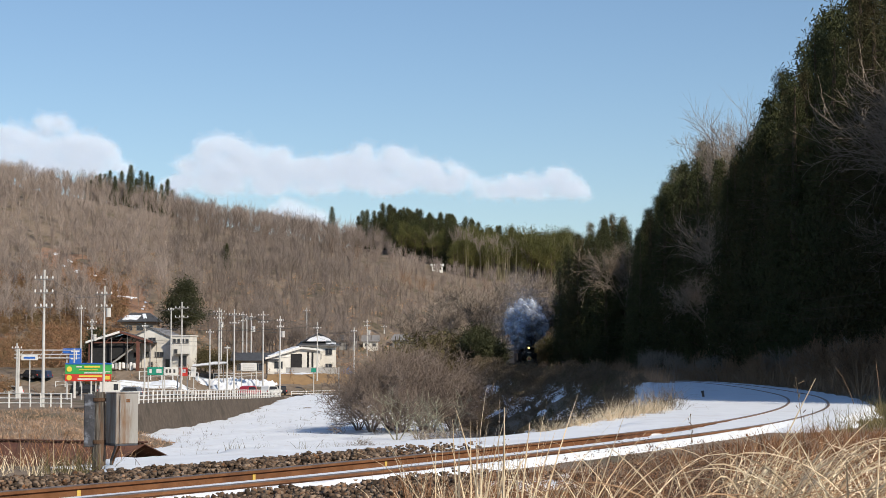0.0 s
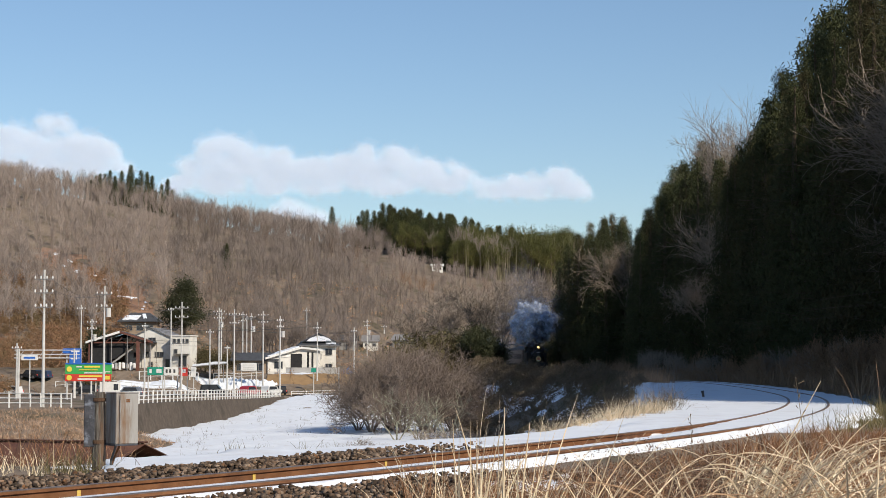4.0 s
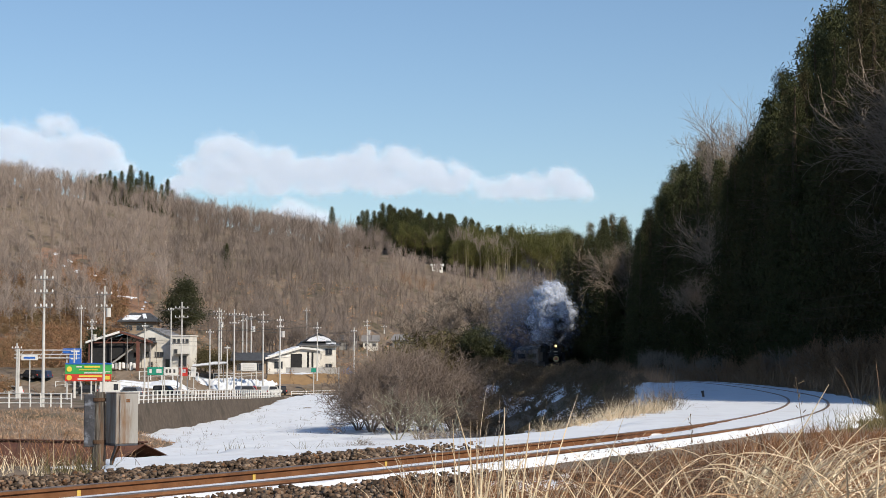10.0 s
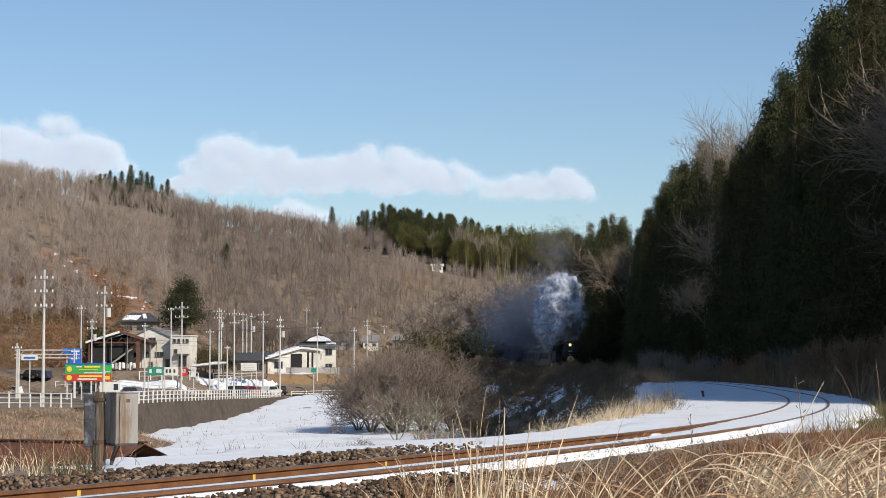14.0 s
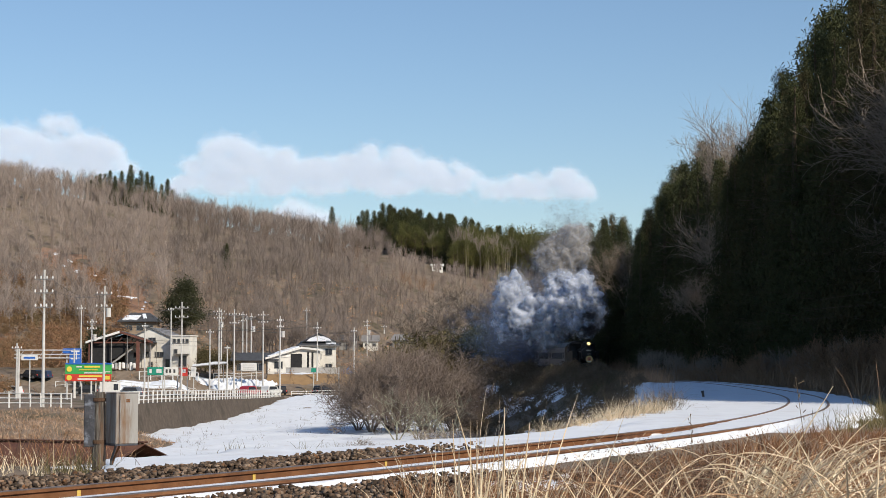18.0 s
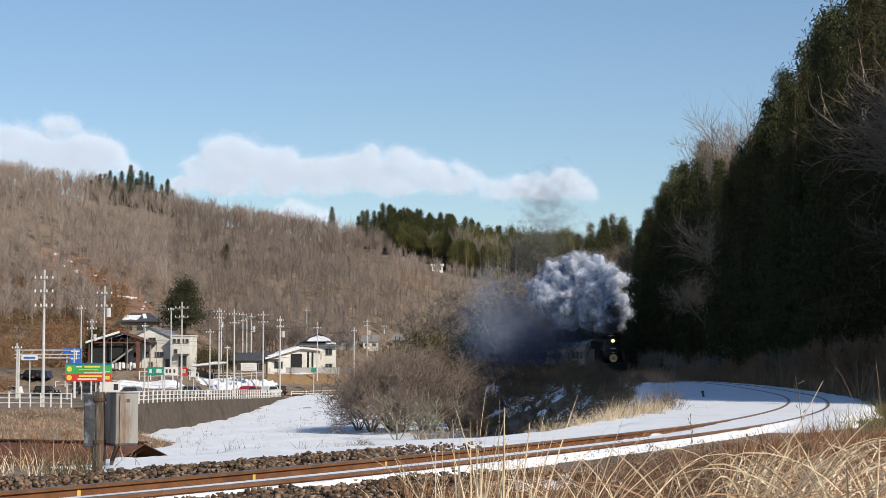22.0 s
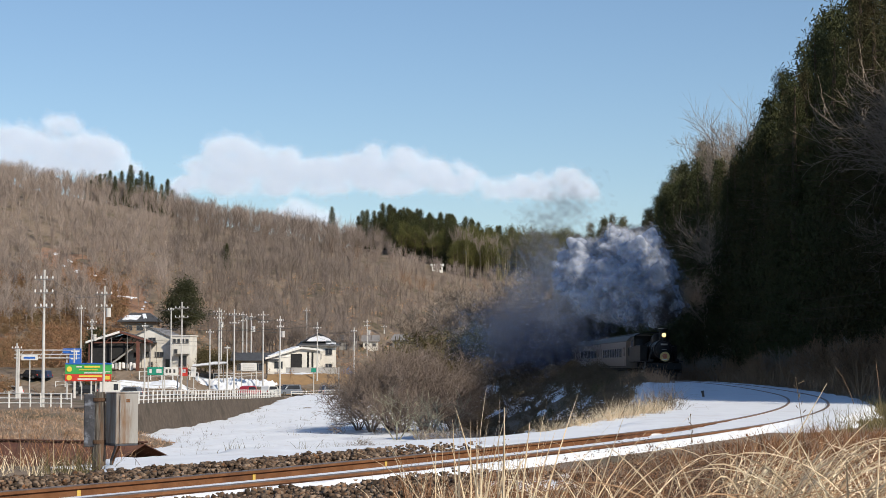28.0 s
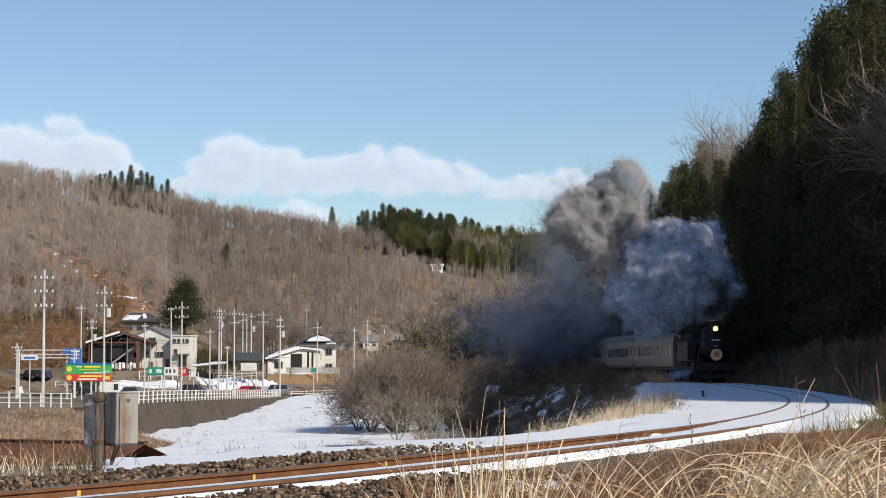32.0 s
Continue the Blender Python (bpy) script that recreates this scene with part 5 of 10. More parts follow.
M_GLASS = mat("window_glass", (0.03, 0.035, 0.045), 0.12, second=(0.05, 0.055, 0.065), scale=0.6, spec=0.6)
M_ALU = mat("window_frame", (0.22, 0.21, 0.2), 0.5, second=(0.27, 0.26, 0.25), scale=3)
M_REDBROWN = mat("red_oxide_steel", (0.16, 0.07, 0.05), 0.8, second=(0.11, 0.05, 0.04), scale=2)
M_RUSTROOF = mat("rusty_sheet_roof", (0.075, 0.033, 0.025), 0.9, second=(0.12, 0.058, 0.04), scale=1.5, third=(0.05, 0.032, 0.03), third_scale=0.5)
M_POLE = mat("pole_concrete", (0.62, 0.61, 0.59), 0.85, second=(0.52, 0.51, 0.49), scale=1.2)
M_PORCELAIN = mat("porcelain", (0.75, 0.75, 0.74), 0.3, second=(0.68, 0.68, 0.68), scale=5)
M_BLUE = mat("blue_sign", (0.03, 0.13, 0.50), 0.5, second=(0.04, 0.16, 0.55), scale=1)
M_GREENSIGN = mat("green_sign", (0.05, 0.36, 0.09), 0.5, second=(0.07, 0.42, 0.11), scale=1)
M_TEAL = mat("teal_sign", (0.02, 0.25, 0.17), 0.5, second=(0.03, 0.3, 0.2), scale=1)
M_RED = mat("red_sign", (0.62, 0.06, 0.04), 0.5, second=(0.55, 0.05, 0.04), scale=1)
M_YELLOW = mat("yellow_sign", (0.75, 0.62, 0.08), 0.5, second=(0.8, 0.66, 0.1), scale=1)
M_TARP = mat("blue_tarpaulin", (0.04, 0.14, 0.42), 0.5, second=(0.06, 0.2, 0.5), scale=1.5)
M_BAREEARTH = mat("cut_earth", (0.34, 0.22, 0.11), 0.95, second=(0.25, 0.16, 0.085), scale=0.5, bump=0.4)


def spot(p, r):
    """x, y, z on the ground at the bearing p and the depth r."""
    x = p * r / 3300
    return x, r, hz(x, r)


def window(parent, c, w, h, face="front", bars=1):
    """A window with a frame, a sill and panes, set on the wall's face."""
    x, y, z = c
    fr = Geo()
    t = 0.08

    def put(dx, dz, sx, sz, g, dy=0.0, sy=0.1):
        if face == "front":
            g.box((x + dx, y - 0.02 + dy, z + dz), (sx, sy, sz))
        else:
            s = 1 if face == "right" else -1
            g.box((x + s * (0.02 - dy), y + dx, z + dz), (sy, sx, sz))
    put(0, h / 2, w + t, t, fr)
    put(0, -h / 2, w + 2 * t, t, fr, -0.03, 0.16)
    put(-w / 2, 0, t, h, fr)
    put(w / 2, 0, t, h, fr)
    for b in range(bars):
        put(-w / 2 + w * (b + 1) / (bars + 1), 0, 0.05, h, fr)
    win = part("window", fr, M_ALU, parent)
    for b in range(bars + 1):
        pw = w / (bars + 1)
        g = Geo()
        put(-w / 2 + pw * (b + 0.5), 0, pw - 0.06, h - 0.05, g, 0.02, 0.04)
        part("pane", g, M_GLASS, win)
    return win


def gable_roof(g, w, d, z, rise, over, thick, axis):
    """Two sloping slabs; the ridge runs along the axis."""
    if axis == "y":
        o = [(-w / 2 - over, z - over * rise / (w / 2)), (0, z + rise), (w / 2 + over, z - over * rise / (w / 2)), (w / 2 + over, z + thick - over * rise / (w / 2)), (0, z + rise + thick), (-w / 2 - over, z + thick - over * rise / (w / 2))]
        g.prism(o, "y", -d / 2 - over, d / 2 + over)
    else:
        o = [(-d / 2 - over, z - over * rise / (d / 2)), (0, z + rise), (d / 2 + over, z - over * rise / (d / 2)), (d / 2 + over, z + thick - over * rise / (d / 2)), (0, z + rise + thick), (-d / 2 - over, z + thick - over * rise / (d / 2))]
        g.prism(o, "x", -w / 2 - over, w / 2 + over)
    return g


def walls_geo(w, d, h, rise=0.0, axis="y", t=0.18):
    """Four walls with thickness, with gables where the roof has them."""
    g = Geo()
    if axis == "y" and rise:
        o = [(-w / 2, -0.6), (w / 2, -0.6), (w / 2, h), (0, h + rise), (-w / 2, h)]
        g.prism(o, "y", -d / 2, -d / 2 + t)
        g.prism(o, "y", d / 2 - t, d / 2)
        g.box((-w / 2 + t / 2, 0, h / 2 - 0.3), (t, d - 2 * t - 0.01, h + 0.58))
        g.box((w / 2 - t / 2, 0, h / 2 - 0.3), (t, d - 2 * t - 0.01, h + 0.58))
    else:
        o = [(-d / 2, -0.6), (d / 2, -0.6), (d / 2, h), (0, h + rise), (-d / 2, h)]
        g.prism(o, "x", -w / 2, -w / 2 + t)
        g.prism(o, "x", w / 2 - t, w / 2)
        g.box((0, -d / 2 + t / 2, h / 2 - 0.3), (w - 2 * t - 0.01, t, h + 0.58))
        g.box((0, d / 2 - t / 2, h / 2 - 0.3), (w - 2 * t - 0.01, t, h + 0.58))
    return g


def hip_roof(g, w, d, z, rise, over, ridge, thick=0.16):
    a, b = w / 2 + over, d / 2 + over
    base = [(-a, -b, z), (a, -b, z), (a, b, z), (-a, b, z), (-a, -b, z + thick), (a, -b, z + thick), (a, b, z + thick), (-a, b, z + thick), (-ridge / 2, 0, z + rise + thick), (ridge / 2, 0, z + rise + thick)]
    g.add(base, [[0, 3, 2, 1], [0, 1, 5, 4], [1, 2, 6, 5], [2, 3, 7, 6], [3, 0, 4, 7], [4, 5, 9, 8], [5, 6, 9], [6, 7, 8, 9], [7, 4, 8]])
    return g


# white gabled building with a raised annex
x, y, z = spot(-503, 335)
b = thing("workshop_building", "white two-storey gabled building with a grey metal roof", "building", pose(x, y, z, 0, 0, -5))
part("wall", walls_geo(9.4, 11, 4.9, 2.1, "y"), M_PLASTER, b)
part("roof", gable_roof(Geo(), 9.4, 11, 4.92, 2.1, 0.3, 0.16, "y"), M_ROOFGREY, b)
for wx, wz, ww, wh in ((0.2, 4.9, 1.3, 0.9), (-0.6, 2.4, 1.0, 0.9), (1.5, 2.4, 1.5, 0.9), (-2.6, 2.3, 0.9, 0.9), (0.0, 0.6, 0.7, 1.0), (3.4, 0.7, 1.5, 1.8)):
    window(b, (wx, -5.5, wz), ww, wh)
for k in range(4):
    part("downpipe" if k == 0 else "cladding_strip", Geo().box((-4.2 + 2.6 * k, -5.53, 2.3), (0.07, 0.06, 5.0)), M_ALU, b)
for k in range(3):
    window(b, (4.7, -3.6 + 3.2 * k, 3.6), 1.3, 1.0, "right")
x, y, z = spot(-457, 329)
b = thing("workshop_annex", "narrow white annex with a row of small upper windows", "building", pose(x, y, z, 0, 0, -10))
part("wall", Geo().box((0, 0, 2.6), (3.3, 4.2, 6.0), 0.02), M_PLASTER, b)
part("parapet", Geo().box((0, 0, 5.65), (3.6, 4.5, 0.2), 0.02), M_PLASTER, b)
for k in range(4):
    window(b, (-1.15 + 0.77 * k, -2.1, 4.75), 0.5, 0.7, bars=0)
window(b, (0.4, -2.1, 1.2), 1.4, 1.9)
window(b, (-0.9, -2.1, 2.9), 0.6, 0.8, bars=0)
part("awning", Geo().box((0.3, -2.6, 2.45), (2.6, 1.0, 0.1), 0.01), M_ROOFGREY, b)

# open shed, the shade of its inside painted near-black
x, y, z = spot(-566, 326)
b = thing("open_shed", "large open timber shed with a dark interior and red posts", "shed", pose(x, y, z, 0, 0, 4))
for side, m_ in ((-1, M_ROOFGREY), (1, M_TILE)):
    o = [(0.0, 6.15), (side * 5.7, 4.35), (side * 5.7, 4.55), (0.0, 6.37)]
    part("roof_slope", Geo().prism(o, "y", -5.6, 5.6), m_, b)
    f = [(0.0, 5.98), (side * 5.75, 4.18), (side * 5.75, 4.56), (0.0, 6.38)]
    part("fascia", Geo().prism(f, "y", -5.72, -5.61), M_WHITE if side < 0 else M_REDBROWN, b, "pale edge board of the roof" if side < 0 else "red-brown edge board of the roof")
# inner walls coloured near-black in place of the shade under the roof
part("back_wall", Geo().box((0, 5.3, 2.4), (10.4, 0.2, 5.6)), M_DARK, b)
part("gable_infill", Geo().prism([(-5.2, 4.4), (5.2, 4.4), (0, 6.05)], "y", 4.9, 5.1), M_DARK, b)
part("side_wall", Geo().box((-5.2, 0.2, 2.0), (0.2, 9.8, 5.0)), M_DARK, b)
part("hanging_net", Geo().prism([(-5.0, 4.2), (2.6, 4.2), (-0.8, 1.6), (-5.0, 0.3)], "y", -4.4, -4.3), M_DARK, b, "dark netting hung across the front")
for px_, h_, w_ in ((-5.2, 4.4, 0.22), (3.1, 5.1, 0.62), (5.2, 4.3, 0.2), (-1.4, 5.7, 0.16), (1.3, 5.6, 0.16)):
    part("post", Geo().box((px_, -5.2, h_ / 2 - 0.3), (w_, 0.28, h_ + 0.6), 0.02), M_REDBROWN if w_ > 0.2 else M_ROOFGREY, b)
part("beam", Geo().box((0.4, -5.2, 4.35), (9.6, 0.2, 0.26), 0.02), M_REDBROWN, b)
for k in range(5):
    part("rafter", Geo().tube([(-4.6 + 2.1 * k, -5.1, 4.3), (-3.6 + 2.0 * k, -5.1, 5.3 if k < 4 else 4.7)], 0.09, 5), M_REDBROWN, b)
part("conveyor", Geo().prism([(-2.9, -0.2), (-2.4, -0.2), (2.3, 3.3), (1.8, 3.3)], "y", -5.0, -4.5), M_CONCRETE, b, "slanting pale conveyor leading into the shed")
rs = np.random.default_rng(88)
for k in range(9):
    part("stacked_sack", Geo().box((-2.4 + 0.62 * k, -5.3 + rs.uniform(-0.5, 0.3), 0.25 + rs.uniform(0, 0.15)), (0.5, 0.6, 1.0 + rs.uniform(-0.4, 0.5)), 0.12), M_WHITE if k % 3 else M_GREYWALL, b, "white sack stacked before the shed" if k % 3 else "")

# house behind, higher on the slope
x, y, z = spot(-535, 408)
b = thing("hillside_house", "old house with a dark blue tiled roof and melting snow", "house", pose(x, y, z - 0.6, 0, 0, 3))
part("wall", walls_geo(7.6, 6, 3.2, 0, "x"), M_TANWALL, b)
part("roof", hip_roof(Geo(), 7.6, 6, 3.2, 1.9, 0.9, 4.0), M_TILE, b)
def hip_snow(parent, d, z, rise, over, u0, u1, k0, k1, lean=0.0):
    """Snow on the front slope of a hipped roof, from k0 to k1 of the way up."""
    h = d / 2 + over
    ya, yb = -h * (1 - k0), -h * (1 - k1)
    za, zb = z + 0.18 + rise * k0, z + 0.18 + rise * k1
    n = 8
    vs, fs = [], []
    for k in range(n + 1):
        f = k / n
        dip = 0.16 * math.sin(f * 9.0) * (k1 - k0)
        u = u0 + (u1 - u0) * f
        ye, ze = ya - h * dip * 0.6, za - rise * dip * 0.6
        vs += [(u, ye, ze), (u + lean, yb, zb), (u, ye, ze + 0.13), (u + lean, yb, zb + 0.13)]
    for k in range(n):
        q = 4 * k
        fs += [[q, q + 4, q + 6, q + 2], [q + 2, q + 6, q + 7, q + 3], [q + 3, q + 7, q + 5, q + 1], [q + 1, q + 5, q + 4, q]]
    fs += [[0, 2, 3, 1], [4 * n, 4 * n + 1, 4 * n + 3, 4 * n + 2]]
    part("roof_snow", Geo().add(vs, fs), M_SNOW, parent, "melting snow left on the roof")


hip_snow(b, 6, 3.2, 1.9, 0.9, -3.6, -0.4, 0.12, 0.62, 0.7)
hip_snow(b, 6, 3.2, 1.9, 0.9, 0.9, 1.7, 0.3, 0.8, -0.5)
for wx in (-2.2, 0.2, 2.3):
    window(b, (wx, -3.0, 1.9), 1.5, 1.1)
x, y, z = spot(-583, 372)
b = thing("blue_roof_shed", "small shed with a pale blue sheet roof", "shed", pose(x, y, z, 0, 0, 0))
part("wall", walls_geo(4.4, 3, 4.4, 0.7, "x"), M_GREYWALL, b)
part("roof", gable_roof(Geo(), 4.4, 3, 4.42, 0.7, 0.3, 0.1, "x"), mat("pale_blue_roof", (0.22, 0.36, 0.45), 0.5, second=(0.28, 0.4, 0.48), scale=1), b)

# low house with a dark roof
x, y, z = spot(-331, 333)
b = thing("low_house", "single-storey tan house with a dark tiled roof", "house", pose(x, y, z, 0, 0, 2))
part("wall", walls_geo(7.4, 5.5, 2.5, 1.1, "x"), M_TANWALL, b)
part("roof", gable_roof(Geo(), 7.4, 5.5, 2.52, 1.1, 0.55, 0.16, "x"), M_TILE, b)
for wx, ww in ((-2.6, 1.0), (0.3, 2.4), (2.7, 1.0)):
    window(b, (wx, -2.75, 1.2), ww, 1.3, bars=2)
part("porch_panel", Geo().box((-1.0, -2.85, 1.2), (2.6, 0.12, 1.5), 0.01), M_WHITE, b, "white panel on the front")

# main house: two storeys with a hipped tile roof, low wing at its side
x, y, z = spot(-221, 338)
b = thing("two_storey_house", "cream two-storey house with snow on its dark tile roof", "house", pose(x, y, z + 0.1, 0, 0, 8))
part("wall", walls_geo(6.0, 6.4, 5.2, 0, "x").box((0, 0, -1.2), (5.9, 6.3, 1.8)), M_PLASTER, b)
part("roof", hip_roof(Geo(), 6.0, 6.4, 4.9, 1.0, 0.7, 4.6), M_TILE, b)
part("upper_roof", gable_roof(Geo(), 5.4, 5.0, 5.7, 1.35, 0.35, 0.18, "y"), M_TILE, b)
part("gable_wall", Geo().prism([(-2.2, 5.75), (2.2, 5.75), (0, 6.85)], "y", -2.45, -2.3), M_PLASTER, b)
part("roof_snow", Geo().prism([(-2.3, 5.72), (2.3, 5.72), (1.7, 6.25), (0.7, 6.62), (-0.7, 6.62), (-1.7, 6.25)], "y", -3.3, -2.5), M_SNOW, b, "bank of snow left under the gable")
hip_snow(b, 6.4, 4.9, 1.0, 0.7, 1.2, 3.0, 0.15, 0.6)
part("gutter", Geo().box((0, -3.95, 4.9), (7.4, 0.12, 0.12)), M_ALU, b)
for wx, wz, ww, wh in ((-1.6, 3.8, 1.4, 1.2), (1.7, 3.8, 1.2, 1.1), (-1.5, 1.2, 1.6, 1.5), (1.7, 1.1, 1.2, 1.2)):
    window(b, (wx, -3.2, wz), ww, wh)
window(b, (3.0, -1.5, 3.8), 1.2, 1.2, "right")
window(b, (3.0, 1.2, 1.4), 1.4, 1.2, "right")
part("balcony", Geo().box((-1.2, -3.65, 2.6), (3.2, 0.9, 0.14), 0.01).box((-1.2, -4.07, 3.05), (3.2, 0.06, 0.8), 0.01), M_GREYWALL, b)
x, y, z = spot(-268, 334)
b = thing("house_wing", "white gabled wing with a wide dark garage opening", "house", pose(x, y, z + 0.05, 0, 0, 14))
part("wall", Geo().prism([(-4.7, -2.1), (4.7, -2.1), (4.7, 4.2), (1.2, 4.55), (-4.7, 2.8)], "y", -3, 3), M_PLASTER, b)
part("roof", Geo().prism([(-5.2, 2.68), (1.2, 4.6), (5.0, 4.2), (5.0, 4.4), (1.2, 4.85), (-5.2, 2.9)], "y", -3.5, 3.4), M_GREYWALL, b)
part("fascia", Geo().prism([(-5.2, 2.6), (1.2, 4.5), (5.0, 4.1), (5.0, 4.42), (1.2, 4.87), (-5.2, 2.92)], "y", -3.62, -3.51), M_WHITE, b, "pale edge board of the roof")
part("roof_snow", Geo().prism([(-4.6, 3.1), (0.9, 4.77), (0.9, 4.95), (-4.6, 3.26)], "y", -3.2, 3.2), M_SNOW, b, "melting snow left on the roof")
# flat panel on the solid wall; its black paints the bay's shade
part("garage_opening", Geo().box((0.4, -3.02, 2.0), (2.0, 0.1, 3.2)), M_DARK, b, "near-black panel that stands for the shade in the garage bay")
part("upper_panel", Geo().box((-1.6, -3.03, 3.2), (1.6, 0.08, 0.5)), M_WHITE, b)
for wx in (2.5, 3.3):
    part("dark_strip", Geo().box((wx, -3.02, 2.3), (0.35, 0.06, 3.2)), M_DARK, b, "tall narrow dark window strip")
window(b, (-2.8, -3.0, 1.6), 1.5, 1.2)

# garden wall, earth bank and hedge before the houses
x, y, z = spot(-232, 328)
b = thing("garden_wall", "grey block wall in front of the house", "wall", pose(x, y, z, 0, 0, 4))
part("panel", Geo().box((0, 0, 0.3), (9.0, 0.2, 1.6), 0.01), M_GREYWALL, b)
part("coping", Geo().box((0, 0, 1.14), (9.1, 0.28, 0.1), 0.01), M_CONCRETE, b)
# bare cut slope below the houses
def bank_cover(X, Y, U, V):
    return sm(0, 2, U + 30.5) * sm(0, 2, -13 - U) * sm(314.8, 316.2, Y) * sm(327.5, 325.5, Y) * (0.8 + 0.4 * grain(X, Y, 1.5, 5))


ob = snow_sheet("earth_bank", np.linspace(-30.5, -13, 70), np.linspace(314.5, 328, 40), lambda U, V: (U, V), bank_cover, "cut bank of bare ochre earth below the houses", 0.12, M_BAREEARTH)
tagged(ob, category="earth bank")


# far buildings
def small_house(p, r, w, d, h, rise, wallm, roofm, label, turn=0, zz=None):
    x, y, z = spot(p, r)
    b = thing("house", label, "house", pose(x, y, z if zz is None else zz, 0, 0, turn))
    part("wall", walls_geo(w, d, h, rise, "x"), wallm, b)
    part("roof", gable_roof(Geo(), w, d, h + 0.02, rise, 0.4, 0.15, "x"), roofm, b)
    for k in range(2):
        window(b, (-w / 4 + k * w / 2, -d / 2, h * 0.5), w * 0.22, h * 0.35)
    return b


for p, r, w, h, wm, rm in ((-70, 0, 4, 2.2, M_CONCRETE, M_ROOFGREY), (-38, 0, 4.5, 2.0, M_CONCRETE, M_TILE), (12, 0, 4.5, 1.9, M_CONCRETE, M_TILE), (-128, 0, 3.4, 1.8, M_PLASTER, M_ROOFGREY), (-172, 0, 5.0, 2.0, M_CONCRETE, M_TILE)):
    foot_y = 623 + 6 * math.sin(p)
    r = next(q for q in range(380, 600, 2) if 1.07 + (647 - foot_y) * q / 3300 <= spot(p, q)[2])
    small_house(p, r, w, 5, h, 1.2, wm, rm, "small far house at the head of the valley", float(rng.uniform(-15, 15)))
small_house(-10, 585, 3.4, 3, 1.8, 0.5, M_WHITE, M_WHITE, "tiny white hut on the hillside below the bamboo")

# carport with snow on it and a snow heap
x, y, z = spot(-412, 322)
b = thing("carport", "open carport with a flat snow-covered roof", "carport", pose(x, y, z))
part("roof", Geo().prism([(-2.9, 2.4), (2.9, 2.9), (2.9, 3.0), (-2.9, 2.5)], "y", -2, 2), M_ROOFGREY, b)
part("roof_snow", Geo().prism([(-2.8, 2.52), (2.8, 3.02), (2.7, 3.3), (1.0, 3.3), (-0.6, 3.05), (-2.7, 2.85)], "y", -1.95, 1.95), M_SNOW, b, "snow on the carport roof")
for sx in (-2.6, 2.6):
    for sy in (-1.8, 1.8):
        part("post", Geo().tube([(sx, sy, -0.3), (sx, sy, 2.9 if sx > 0 else 2.25)], 0.06, 6), M_ALU, b)


def heap(name, p, r, w, d, h, m, label, category, seed):
    """A lumpy mound."""
    x, y, z = spot(p, r)
    U, W = np.meshgrid(np.linspace(-1, 1, 34), np.linspace(-1, 1, 26), indexing="ij")
    q = np.clip(1 - (U * U + W * W) ** 1.2, 0, 1)
    Z = h * q ** 0.6 * (1 + 0.75 * grain(U * w, W * d, 0.8, seed)) - 0.25
    a, b = np.meshgrid(np.arange(33), np.arange(25), indexing="ij")
    F = np.stack([a * 26 + b, (a + 1) * 26 + b, (a + 1) * 26 + b + 1, a * 26 + b + 1], -1).reshape(-1, 4)
    ob = link_mesh(name, np.stack([U * w / 2 + 0.15 * grain(U * w, W * d, 0.7, seed + 5), W * d / 2, Z], -1).reshape(-1, 3), F, m)
    ob.matrix_world = pose(x, y, z)
    return tagged(ob, label, category)


heap("snow_bank", -384, 319, 5.2, 2.2, 1.3, M_SNOW, "ploughed heap of lumpy white snow beside the road", "snow heap", 1)
heap("snow_bank", -368, 320, 3.0, 2.0, 1.2, M_SNOW, "ploughed heap of lumpy white snow beside the road", "snow heap", 2)
heap("covered_heap", -167, 352, 2.2, 1.6, 1.2, M_TARP, "heap covered with a blue tarpaulin", "tarpaulin", 3)

def depth_at(p, py, lo=296, hi=420):
    """The depth at which the ground shows at a given height on a bearing."""
    return next((q for q in range(lo, hi) if 1.07 + (647 - py) * q / 3300 <= spot(p, q)[2]), lo)


for p, py, w, d, h, sd in ((-392, 685, 5.0, 2.2, 0.8, 4), (-366, 684, 5.5, 2.6, 1.1, 5), (-340, 684, 5.5, 2.4, 0.9, 7), (-314, 682, 5.0, 2.4, 0.9, 8), (-585, 690, 6.0, 2.6, 0.6, 6)):
    heap("snow_bank", p, depth_at(p, py), w, d, h, M_SNOW, "lumpy snow bank pushed up below the houses" if p > -500 else "low snow bank beside the car park", "snow heap", sd)

# snowy car park beside the road
for p0, p1, ya, yb in ((-585, -440, 690, 679), (-440, -360, 689, 684), (-300, -200, 664, 660)):
    r0 = depth_at((p0 + p1) / 2, ya)
    r1 = max(r0 + 3, depth_at((p0 + p1) / 2, yb))
    us, vs = np.linspace(p0 * r0 / 3300, p1 * r0 / 3300, 50), np.linspace(r0, r1, 24)
    snow_sheet("snow_verge", us, vs, lambda U, V: (U, V), lambda X, Y, U, V, a=us, b=vs: sm(0, 2, U - a[0]) * sm(0, 2, a[-1] - U) * sm(0, 1.2, V - b[0]) * sm(0, 1.2, b[-1] - V) * (0.9 + 0.5 * fuzz(X, Y, 0.5, 0.5)), "trodden snow on the forecourt beside the road", thick=0.3)


# road and its curve
ROAD = [(-115, 316), (-70, 308), (-52, 303), (-40, 297), (-33, 296), (-28, 301), (-22, 306), (-14, 311), (-4, 318), (12, 330)]
RC = spline(ROAD, 1.0)
RARC = np.concatenate([[0], np.cumsum(np.linalg.norm(np.diff(RC, axis=0), axis=1))])


